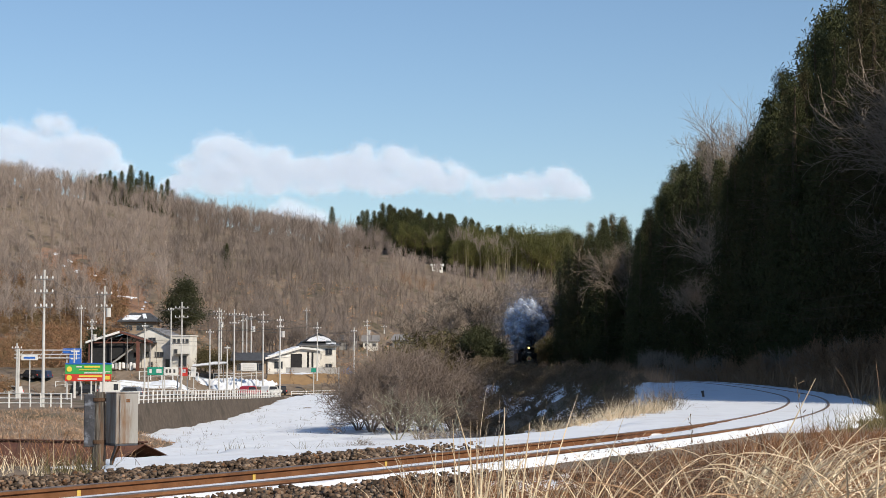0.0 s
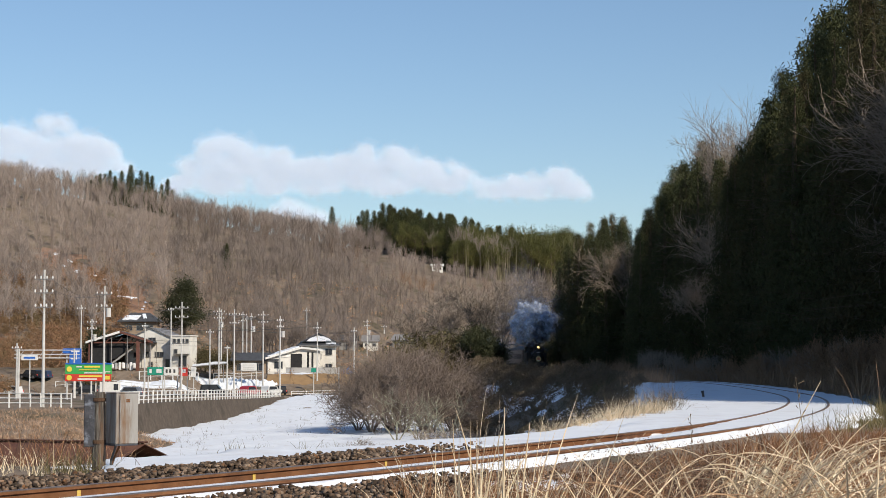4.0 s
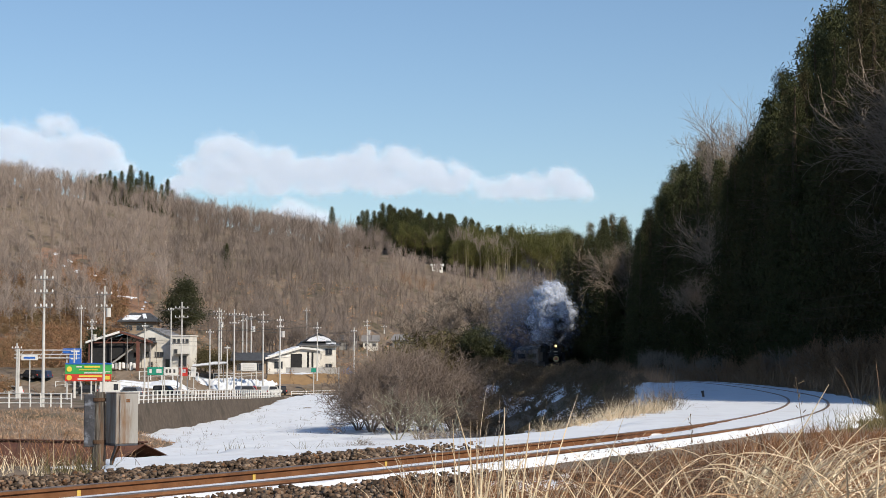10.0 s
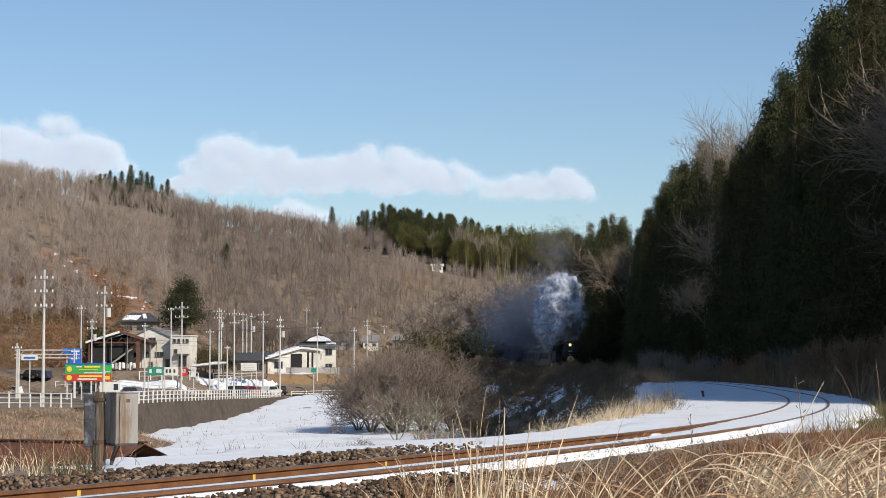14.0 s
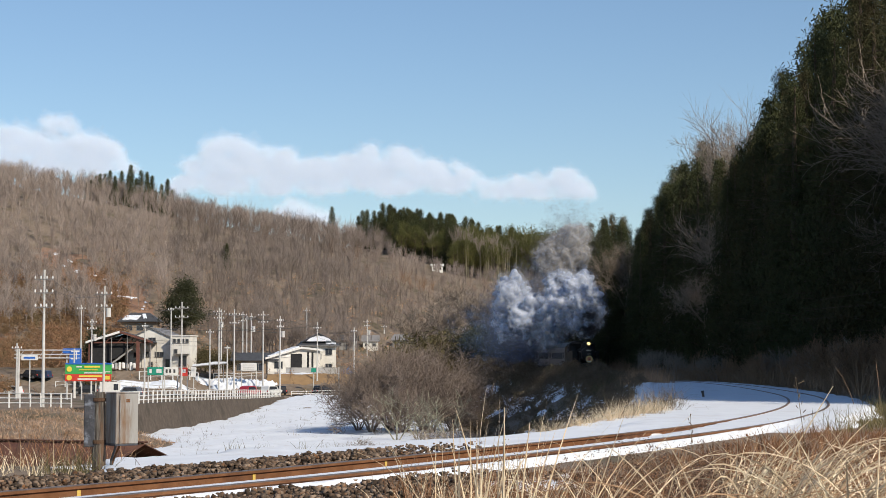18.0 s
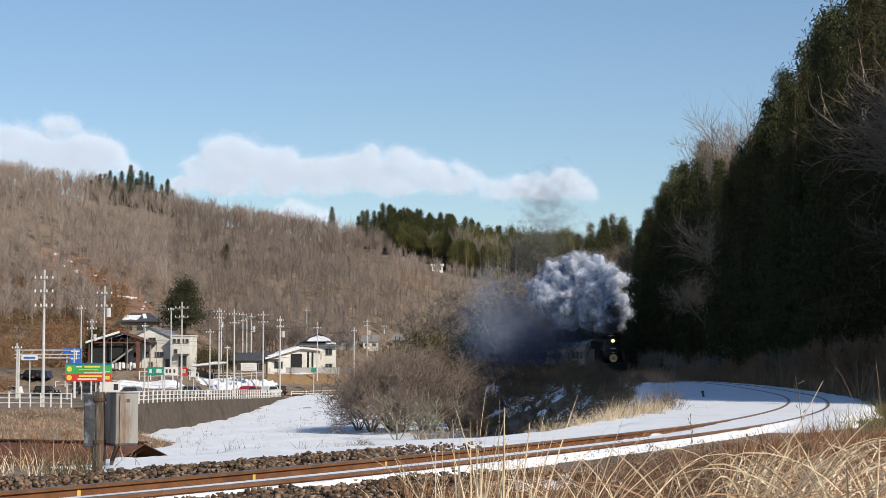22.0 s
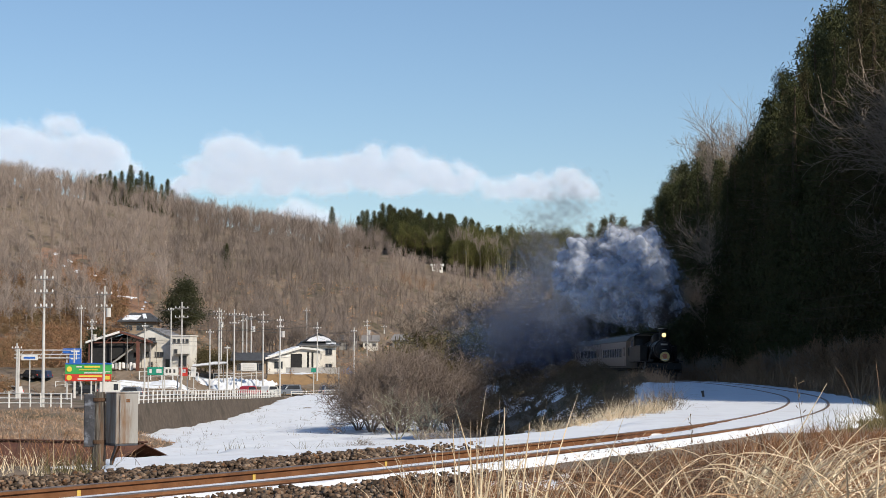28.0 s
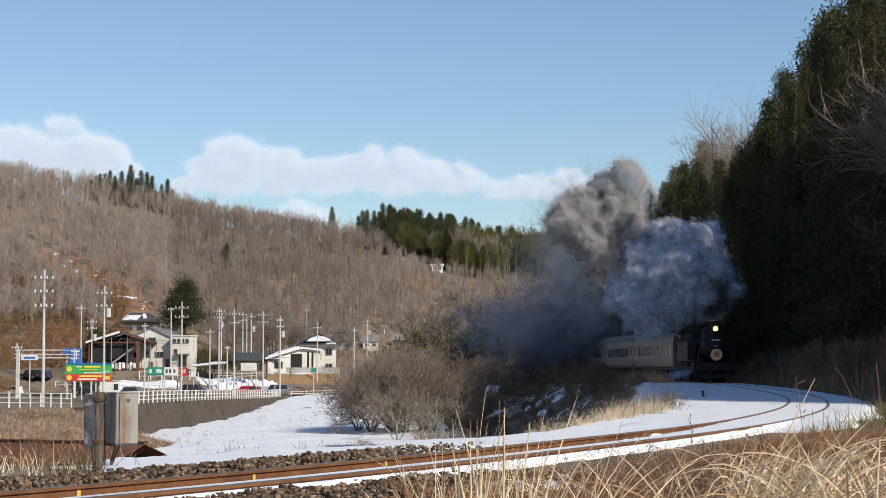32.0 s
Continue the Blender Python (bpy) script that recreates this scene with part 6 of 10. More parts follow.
def on_road(s, off=0.0):
    x, y = np.interp(s, RARC, RC[:, 0]), np.interp(s, RARC, RC[:, 1])
    x2, y2 = np.interp(s + 1, RARC, RC[:, 0]), np.interp(s + 1, RARC, RC[:, 1])
    d = np.hypot(x2 - x, y2 - y) + 1e-9
    tx, ty = (x2 - x) / d, (y2 - y) / d
    return x - ty * off, y + tx * off, tx, ty


def road_sheet():
    ss = np.arange(0, RARC[-1] - 1.5, 1.5)
    rows = []
    for off in (-3.4, -1.7, 0, 1.7, 3.4):
        x, y, _, _ = on_road(ss, off)
        rows.append(np.stack([x, y, height(x, y) + 0.10], -1))
    V = np.stack(rows, 1)
    n = len(ss)
    i, j = np.meshgrid(np.arange(n - 1), np.arange(4), indexing="ij")
    F = np.stack([i * 5 + j, (i + 1) * 5 + j, (i + 1) * 5 + j + 1, i * 5 + j + 1], -1).reshape(-1, 4)
    tagged(link_mesh("road", V.reshape(-1, 3), F, M_ASPHALT), "grey asphalt road through the village", "road", kind="structure")
    g = Geo()
    for s in np.arange(2, RARC[-1] - 6, 8):
        x, y, tx, ty = on_road(s)
        x2, y2, _, _ = on_road(s + 4)
        nx, ny = -ty * 0.08, tx * 0.08
        za, zb = hz(x, y) + 0.115, hz(x2, y2) + 0.115
        g.add([(x - nx, y - ny, za), (x + nx, y + ny, za), (x2 + nx, y2 + ny, zb), (x2 - nx, y2 - ny, zb)], [[0, 1, 2, 3]])
    ob = g.mesh("lane_marking", M_WHITE)
    tagged(ob, "white dashed centre line on the road", "road marking", kind="structure")


road_sheet()

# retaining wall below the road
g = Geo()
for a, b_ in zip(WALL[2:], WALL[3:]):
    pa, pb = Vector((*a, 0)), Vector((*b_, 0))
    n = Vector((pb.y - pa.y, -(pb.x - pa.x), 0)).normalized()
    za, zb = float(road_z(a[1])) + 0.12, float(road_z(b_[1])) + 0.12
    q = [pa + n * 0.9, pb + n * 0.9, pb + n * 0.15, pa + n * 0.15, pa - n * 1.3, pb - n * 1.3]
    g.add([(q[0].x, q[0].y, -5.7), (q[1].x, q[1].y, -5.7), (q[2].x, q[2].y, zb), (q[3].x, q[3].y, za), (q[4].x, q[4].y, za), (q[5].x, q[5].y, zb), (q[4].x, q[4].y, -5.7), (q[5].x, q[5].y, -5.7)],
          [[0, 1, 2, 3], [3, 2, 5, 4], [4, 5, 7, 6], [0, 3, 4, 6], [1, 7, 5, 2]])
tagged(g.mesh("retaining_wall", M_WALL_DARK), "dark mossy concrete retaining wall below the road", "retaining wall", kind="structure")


def fence(line, label, h=1.15, gap=2.0, rails=3, pw=0.11):
    """White pipe fence: posts and rails."""
    f = thing("guard_fence", label, "fence")
    pts = spline(line, 0.5)
    arc = np.concatenate([[0], np.cumsum(np.linalg.norm(np.diff(pts, axis=0), axis=1))])
    first = None
    tops = []
    for s in np.arange(0, arc[-1], gap):
        x, y = float(np.interp(s, arc, pts[:, 0])), float(np.interp(s, arc, pts[:, 1]))
        z = (float(road_z(y)) + 0.12) if y < 290 else hz(x, y)
        tops.append((x, y, z))
        if first is None:
            first = part("post", Geo().box((0, 0, h / 2 - 0.2), (pw, pw, h + 0.4), 0.01), M_WHITE, f)
            ob = first
        else:
            ob = new("post", first.data)
            ob.parent = f
        ob.matrix_local = pose(x, y, z)
    for k in range(rails):
        zz = h * (k + 1) / rails - 0.06
        part("rail", Geo().tube([(x, y, z + zz) for x, y, z in tops], 0.045, 4), M_WHITE, f)
    return f


fence([(-62, 163.4), (-50, 160.8), (-37.5, 157.4), (-29.6, 153.4)], "white pipe guard fence on the road's edge", 1.2, 1.1)
fence([(-29.1, 153.8), (-28.7, 166), (-27.3, 190), (-25.7, 225), (-24.7, 262), (-24.5, 284)], "white pipe guard fence on top of the retaining wall")
fence([(-24.3, 299.5), (-20.5, 302.5), (-13, 306.8), (-3, 313.5), (8, 322)], "low white guard rail along the far road", 0.75, 3.0, 2, 0.12)
fence([(-57, 314), (-48, 312), (-40, 311.8)], "white railing before the workshop", 1.1, 1.0, 2, 0.07)


def row_of(p0, p1, py, n=5):
    return [(p * depth_at(p, py) / 3300, depth_at(p, py)) for p in np.linspace(p0, p1, n)]


fence(row_of(-536, -414, 676), "white railing before the large white building", 1.5, 1.9, 2, 0.16)
fence(row_of(-684, -592, 689), "low white railing beyond the road", 1.2, 1.6, 2, 0.13)
fence(row_of(-405, -300, 671), "white railing on the snow bank below the houses", 0.9, 2.2, 2, 0.09)
fence(row_of(-290, -205, 662), "grey-white garden railing before the house", 1.2, 1.7, 3, 0.08)

# ---- poles and wires ----
def utility_pole(p, r, top, arms, label="grey concrete utility pole with crossarms and insulators", can=False, turn=0.0, rad=0.15):
    x, y, z = spot(p, r)
    h = 1.07 + (647 - top) * r / 3300 - z
    t = thing("utility_pole", label, "utility pole", pose(x, y, z, 0, 0, turn), "utility poles in the village")
    part("shaft", Geo().tube([(0, 0, -0.4), (0, 0, h)], [rad, rad * 0.6], 8), M_POLE, t)
    for dz, w in arms:
        arm = part("crossarm", Geo().box((0, -0.12, h - dz), (w, 0.08, 0.08)).tube([(-w * 0.3, -0.12, h - dz), (0, -0.1, h - dz - 0.55)], 0.025, 4), M_ALU, t)
        for k in (-0.47, -0.16, 0.16, 0.47):
            part("insulator", Geo().tube([(w * k, -0.12, h - dz + 0.05), (w * k, -0.12, h - dz + 0.16), (w * k, -0.12, h - dz + 0.3)], [0.05, 0.085, 0.035], 6), M_PORCELAIN, arm)
    if can:
        part("transformer", Geo().tube([(0.45, 0, h - 3.4), (0.45, 0, h - 2.4)], 0.28, 10), M_POLE, t, "grey can-shaped transformer")
    return x, y, z + h


tops = {}
for key, p, r, top, arms, can in (("a", -706, 156.5, 478, ((0.8, 1.6), (1.95, 1.6), (3.15, 1.5)), False), ("b", -599, 205, 507, ((0.9, 1.7), (2.3, 1.8)), True), ("c", -621, 290, 565, ((0.6, 1.4), (1.6, 1.4)), True), ("d", -753, 240, 608, ((0.7, 1.2),), False),
                                  ("e", -462, 262, 535, ((0.9, 1.8), (2.2, 1.8)), False), ("f", -481, 318, 545, ((0.4, 0.9),), False), ("g", -527, 282, 572, ((0.6, 0.9),), False), ("h", -412, 300, 583, ((0.6, 1.2),), False), ("i", -396, 318, 545, ((0.8, 1.9), (1.9, 1.7)), True),
                                  ("j", -392, 326, 548, ((1.0, 1.8),), False), ("k", -369, 285, 548, ((0.9, 1.6), (2.2, 1.4)), False), ("l", -381, 290, 612, ((0.5, 0.8),), False), ("m", -354, 340, 552, ((0.7, 1.5), (1.8, 1.5)), False), ("n", -347, 352, 560, ((0.7, 1.5),), False),
                                  ("o", -339, 345, 555, ((0.8, 1.4),), True), ("p", -318, 318, 551, ((0.8, 1.7), (2.0, 1.6)), False), ("q", -288, 300, 560, ((0.8, 1.0), (1.8, 1.0)), True), ("r", -222, 322, 570, ((1.2, 1.3),), False), ("s", -157, 352, 580, ((0.8, 1.0),), False),
                                  ("t", -134, 420, 566, ((0.6, 1.6), (1.5, 1.3)), True), ("u", -241, 430, 545, ((0.8, 1.4),), False), ("v", -184, 318, 650, (), False), ("w", -640, 300, 540, ((0.7, 1.3),), False), ("x", -104, 460, 575, ((0.6, 1.2),), False)):
    tops[key] = utility_pole(p, r, top, arms, can=can, turn=8.0 * math.sin(p))
M_WIRE = mat("cable_sheath", (0.05, 0.05, 0.05), 0.6, second=(0.08, 0.08, 0.08), scale=4)
for chain in ("abek", "kpr", "eiqs", "crst", "rst", "hkq", "wcgh", "mopu"):
    ln = thing("power_line", "thin dark overhead cables between the poles", "cable", group="overhead cables")
    for a, b_ in zip(chain, chain[1:]):
        A, B = Vector(tops[a]), Vector(tops[b_])
        for off, dz in ((0.6, 0.75), (-0.6, 0.75), (0.0, 2.6)):
            pts = []
            for k in range(9):
                f = k / 8
                q = A.lerp(B, f)
                pts.append((q.x + off, q.y, q.z - dz - 4 * f * (1 - f) * 0.02 * (B - A).length))
            part("cable", Geo().tube(pts, 0.02, 3, False), M_WIRE, ln)


# ---- signs ----
def board(name, p0, p1, y0, y1, r, face, label, category="sign", legs=2, drop=None):
    """A flat sign on legs; p in bearings, y in bearings of height."""
    k = r / 3300
    w, h = (p1 - p0) * k, (y1 - y0) * k
    x = (p0 + p1) / 2 * k
    zc = 1.07 + (647 - (y0 + y1) / 2) * k
    t = thing(name, label, category, pose(x, r, zc))
    part("panel", Geo().box((0, 0, 0), (w, 0.12, h), 0.02), face, t)
    part("back_frame", Geo().box((0, 0.1, 0), (w * 0.96, 0.06, h * 0.9)), M_ALU, t)
    g = hz(x, r) - zc
    for i in range(legs):
        lx = 0 if legs == 1 else (-w * 0.46 + w * 0.92 * i / (legs - 1))
        part("leg", Geo().tube([(lx, 0.2, g - 0.3), (lx, 0.2, h * 0.45)], 0.09, 6), M_POLE, t)
    return t, w, h


t, w, h = board("billboard", -667, -585, 643, 675, 232, M_GREENSIGN, "wide billboard with a green upper and a red lower half", "billboard", 4)
part("red_band", Geo().box((0, -0.085, -h * 0.3), (w * 0.995, 0.05, h * 0.39)), M_RED, t, "red lower band")
part("blue_edge", Geo().box((0, -0.085, h * 0.47), (w * 0.995, 0.05, h * 0.08)), M_BLUE, t, "blue upper edge")
for cx, cz, m_ in ((-0.41, 0.17, M_YELLOW), (-0.41, -0.3, M_YELLOW)):
    part("emblem", Geo().tube([(w * cx, -0.13, h * cz), (w * cx, -0.10, h * cz)], h * 0.15, 14), m_, t, "round yellow emblem")
for bx, bz, bw_, bh, m_ in ((-0.2, 0.3, 0.12, 0.07, M_WHITE), (0.08, 0.3, 0.34, 0.1, M_YELLOW), (0.0, 0.13, 0.4, 0.05, M_YELLOW), (0.14, -0.04, 0.46, 0.06, M_WHITE), (0.4, 0.02, 0.14, 0.05, M_WHITE), (0.05, -0.22, 0.5, 0.1, M_YELLOW), (-0.02, -0.38, 0.42, 0.08, M_WHITE), (0.4, -0.3, 0.12, 0.2, M_YELLOW)):
    part("lettering_bar", Geo().box((w * bx, -0.118, h * bz), (w * bw_, 0.02, h * bh)), m_, t)
t, w, h = board("direction_sign", -660, -639, 617, 643, 262, M_BLUE, "blue road direction sign", "road sign", 1)
for bx, bz, bw_, bh in ((0, 0.3, 0.7, 0.08), (0.1, 0.0, 0.08, 0.5), (-0.2, -0.2, 0.4, 0.08)):
    part("lettering_bar", Geo().box((w * bx, -0.07, h * bz), (w * bw_, 0.02, h * bh)), M_WHITE, t)
board("direction_sign", -672, -658, 617, 626, 262, M_BLUE, "small blue road sign", "road sign", 1)
t, w, h = board("name_sign", -745, -716, 629, 638, 250, M_WHITE, "pale blue and white shop sign", "sign", 1)
part("lettering_bar", Geo().box((0, -0.07, 0), (w * 0.7, 0.02, h * 0.4)), M_BLUE, t)
t, w, h = board("shop_sign", -522, -494, 650, 664, 296, M_TEAL, "green shop sign with white figures", "sign", 2)
for bx in (-0.3, 0.15, 0.32):
    part("lettering_bar", Geo().box((w * bx, -0.07, 0), (w * 0.16, 0.02, h * 0.5)), M_WHITE, t)
t, w, h = board("shop_sign", -493, -468, 650, 664, 296, M_WHITE, "white shop sign with dark figures", "sign", 2)
for bx in (-0.3, -0.05, 0.25):
    part("lettering_bar", Geo().box((w * bx, -0.07, 0), (w * 0.14, 0.02, h * 0.45)), M_WIRE, t)
t, w, h = board("shop_sign", -465, -451, 651, 666, 294, M_RED, "red shop banner with white figures", "sign", 2)
part("lettering_bar", Geo().box((0, -0.07, 0.1 * h), (w * 0.5, 0.02, h * 0.4)), M_WHITE, t)
t, w, h = board("shop_sign", -357, -329, 643, 656, 318, M_WHITE, "white notice panel before the low house", "sign", 2)
for bz in (0.25, -0.05, -0.3):
    part("lettering_bar", Geo().box((0, -0.07, bz * h), (w * 0.7, 0.02, h * 0.1)), M_POLE, t)
board("shop_sign", -445, -436, 650, 668, 294, M_WHITE, "small white standing sign", "sign", 1)
t, w, h = board("notice_board", -606, -570, 676, 694, 206, M_WHITE, "white notice board beside the road", "sign", 3)
part("picture_panel", Geo().box((w * 0.3, -0.07, 0), (w * 0.22, 0.02, h * 0.6)), M_GLASS, t)
t, w, h = board("traffic_sign", -233, -224, 652, 659, 316, M_TEAL, "small green sign at the roadside", "road sign", 1)
# pipe frame over the road
t = thing("sign_gantry", "grey steel pipe gantry carrying road signs", "gantry", pose(-55.5, 262, 0))
zg = hz(-55.5, 262)
for gx in (-4.0, 3.8):
    part("leg", Geo().tube([(gx, 0, zg - 0.3), (gx, 0, 3.4)], 0.14, 8), M_POLE, t)
for gz in (3.2, 2.6, 2.1):
    part("beam", Geo().tube([(-4.6, 0, gz), (4.6, 0, gz)], 0.09, 6), M_POLE, t)
for k in range(6):
    part("brace", Geo().tube([(-4 + 1.4 * k, 0, 2.1), (-3.3 + 1.4 * k, 0, 3.2)], 0.04, 4), M_POLE, t)
# roadside marker posts
first = None
for k in range(7):
    x, y, z = spot(-530 + 19 * k, 299 - 1.2 * k)
    if first is None:
        first = thing("marker_post", "short white roadside marker post", "post", pose(x, y, z), "roadside marker posts")
        part("shaft", Geo().tube([(0, 0, -0.2), (0, 0, 1.0)], 0.09, 8), M_WHITE, first)
        part("reflector", Geo().tube([(0, 0, 0.75), (0, 0, 0.9)], 0.1, 8), M_RED, first)
    else:
        copy_thing(first, pose(x, y, z))

# ---- beside the track: post with two metal boxes ----
t = thing("relay_box_post", "weathered post carrying two rusty grey metal relay boxes", "relay box", pose(-3.93, 21.4, -0.2))
part("post", Geo().tube([(0, 0, -0.2), (0.0, 0, 0.4), (-0.008, 0, 0.965)], [0.082, 0.076, 0.074], 10), mat("post_bark", (0.085, 0.072, 0.06), 0.9, second=(0.27, 0.25, 0.22), scale=7, contrast=(0.45, 0.7), stretch=(4, 4, 0.35), bump=0.5, third=(0.15, 0.075, 0.04), third_scale=3, third_range=(0.5, 0.66)), t)
M_GALV = mat("galvanised_rusty", (0.33, 0.315, 0.295), 0.65, metal=0.1, second=(0.215, 0.185, 0.155), scale=9, contrast=(0.42, 0.68), stretch=(1, 1, 0.14), third=(0.20, 0.115, 0.065), third_scale=4.5, third_range=(0.56, 0.72), bump=0.25)
M_BLACKBOX = mat("tarred_black", (0.035, 0.037, 0.045), 0.7, second=(0.09, 0.09, 0.10), scale=8, bump=0.3, third=(0.22, 0.24, 0.28), third_scale=7, third_range=(0.56, 0.68))
M_DARKRUST = mat("dark_rust", (0.075, 0.042, 0.026), 0.9, second=(0.13, 0.075, 0.045), scale=9, bump=0.3)
rot = Euler((0, 0, radians(38))).to_matrix()
box_ = part("relay_cabinet", Geo().box((0.268, -0.05, 0.665), (0.285, 0.25, 0.57), 0.008, rot), M_GALV, t, "grey galvanised box with rust at its edges")
part("lid", Geo().box((0.268, -0.05, 0.956), (0.293, 0.258, 0.018), 0.006, rot), M_GALV, box_)
part("seam", Geo().box((0.26 + 0.02, -0.05 - 0.178, 0.66), (0.010, 0.010, 0.55), 0.003, rot), M_GALV, box_)
for dz in (0.9, 0.88):
    part("hinge", Geo().box((0.35, -0.14, dz - 0.02), (0.05, 0.012, 0.018), 0.002, rot), M_RUST, box_)
part("back_cabinet", Geo().box((-0.10, 0.06, 0.64), (0.13, 0.24, 0.60), 0.008), M_BLACKBOX, t, "black tarred box behind the post")
for dz in (0.40, 0.88):
    part("clamp", Geo().tube([(-0.004, 0, dz - 0.02), (-0.004, 0, dz + 0.02)], 0.086, 12), M_DARKRUST, t)
    part("bracket", Geo().box((0.12, 0.0, dz), (0.22, 0.03, 0.03), 0.004), M_DARKRUST, t)
part("base_plate", Geo().box((0.26, -0.05, 0.37), (0.29, 0.26, 0.02), 0.004, rot), M_BLACKBOX, box_)
part("cable", Geo().tube([(0.2, 0.0, 0.38), (0.14, 0.02, 0.2), (0.1, 0.05, -0.1)], 0.014, 6), M_WIRE, t)
part("strut", Geo().box((0.16, 0.05, 0.20), (0.022, 0.015, 0.36), 0.004, Euler((0, radians(24), 0)).to_matrix()), M_RUST, t)
# short marker in the snow
t = thing("snow_marker", "short dark marker stake leaning in the snow", "stake", pose(9.0, 64.5, -0.1, 0, -10, 0))
part("stake", Geo().tube([(0, 0, -0.2), (0, 0, 0.28)], [0.045, 0.04], 6), M_WOODTIE, t)
part("cap", Geo().tube([(0, 0, 0.24), (0, 0, 0.30)], 0.05, 6), M_WIRE, t)


# rusty-roofed shed below the line
def rusty_shed():
    x0, y0 = -15.0, 74.0
    t = thing("rusty_shed", "low shed with a rusty corrugated sheet roof", "shed", pose(x0, y0, -5.5, 0, 0, -22))
    part("wall", walls_geo(6.6, 4.4, 2.6, 0.0, "x"), M_TANWALL, t)
    n = 75
    prof = []
    w = 7.4
    for k in range(n + 1):
        prof.append((-w / 2 + w * k / n, 0.035 * math.cos(k * math.pi)))
    for s0, z0, s1, z1, nm in ((-2.7, 2.75, 0.02, 3.55, "roof_sheet"), (2.7, 2.75, -0.02, 3.55, "roof_sheet")):
        vs, fs = [], []
        for (a, b_) in prof:
            vs += [(a, s0, z0 + b_), (a, s1, z1 + b_), (a, s0, z0 + b_ - 0.012), (a, s1, z1 + b_ - 0.012)]
        for k in range(n):
            q = 4 * k
            fs += [[q, q + 4, q + 5, q + 1], [q + 2, q + 3, q + 7, q + 6], [q, q + 2, q + 6, q + 4], [q + 1, q + 5, q + 7, q + 3]]
        part(nm, Geo().add(vs, fs), M_RUSTROOF, t)
    part("ridge_cap", Geo().box((0, 0, 3.6), (7.5, 0.4, 0.06), 0.02), M_RUSTROOF, t)


rusty_shed()


# ---- the steam train ----
M_BLACK = mat("black_engine_paint", (0.009, 0.009, 0.01), 0.5, second=(0.018, 0.017, 0.016), scale=4, spec=0.25, bump=0.05)
M_IRON = mat("sooty_iron", (0.014, 0.0135, 0.013), 0.75, second=(0.03, 0.026, 0.023), scale=6)
M_STEEL = mat("bright_rod_steel", (0.45, 0.44, 0.42), 0.35, metal=0.9, second=(0.35, 0.33, 0.3), scale=6)
M_COACH = mat("grey_brown_coach_paint", (0.25, 0.205, 0.185), 0.35, second=(0.20, 0.165, 0.148), scale=0.8, spec=0.45, third=(0.24, 0.2, 0.18), third_scale=0.25)
M_COACHROOF = mat("coach_roof", (0.16, 0.155, 0.15), 0.7, second=(0.12, 0.115, 0.11), scale=1.5)
M_LAMP = mat("lit_headlamp", (0.9, 0.85, 0.7), 0.3, emit=(1.0, 0.72, 0.24), emit_strength=1.9)
M_GOLD = mat("gold_headmark", (0.80, 0.60, 0.25), 0.4, second=(0.62, 0.40, 0.14), scale=14)
M_MARKRED = mat("red_headmark_centre", (0.5, 0.07, 0.05), 0.5, second=(0.6, 0.3, 0.15), scale=18)


def lathe_y(g, rings, seg=20, x=0.0, z=0.0):
    """Rings of (y, radius) round a lengthwise axis."""
    vs, fs = [], []
    for y, r in rings:
        for j in range(seg):
            a = 2 * math.pi * j / seg
            vs.append((x + r * math.cos(a), y, z + r * math.sin(a)))
    for i in range(len(rings) - 1):
        for j in range(seg):
            k = (j + 1) % seg
            fs.append([i * seg + j, i * seg + k, (i + 1) * seg + k, (i + 1) * seg + j])
    fs += [list(range(seg))[::-1], [(len(rings) - 1) * seg + j for j in range(seg)]]
    return g.add(vs, fs)


def lathe_z(g, rings, seg=16, x=0.0, y=0.0):
    vs, fs = [], []
    for z, r in rings:
        for j in range(seg):
            a = 2 * math.pi * j / seg
            vs.append((x + r * math.cos(a), y + r * math.sin(a), z))
    for i in range(len(rings) - 1):
        for j in range(seg):
            k = (j + 1) % seg
            fs.append([i * seg + j, i * seg + k, (i + 1) * seg + k, (i + 1) * seg + j])
    fs += [list(range(seg))[::-1], [(len(rings) - 1) * seg + j for j in range(seg)]]
    return g.add(vs, fs)


def wheel_geo(r, spokes):
    g = Geo()
    seg = 24
    for x0, x1, ra, rb in ((-0.06, 0.06, r, r - 0.09), (-0.08, -0.06, r + 0.03, r - 0.09)):
        vs, fs = [], []
        for j in range(seg):
            a = 2 * math.pi * j / seg
            c, s = math.cos(a), math.sin(a)
            vs += [(x0, ra * c, ra * s), (x1, ra * c, ra * s), (x1, rb * c, rb * s), (x0, rb * c, rb * s)]
        for j in range(seg):
            p, q = 4 * j, 4 * ((j + 1) % seg)
            for e in range(4):
                fs.append([p + e, p + (e + 1) % 4, q + (e + 1) % 4, q + e])
        g.add(vs, fs)
    for k in range(spokes):
        a = 2 * math.pi * k / spokes
        g.tube([(0, 0, 0), (0, (r - 0.07) * math.cos(a), (r - 0.07) * math.sin(a))], 0.035, 4, False)
    g.tube([(-0.1, 0, 0), (0.1, 0, 0)], 0.14, 10)
    return g


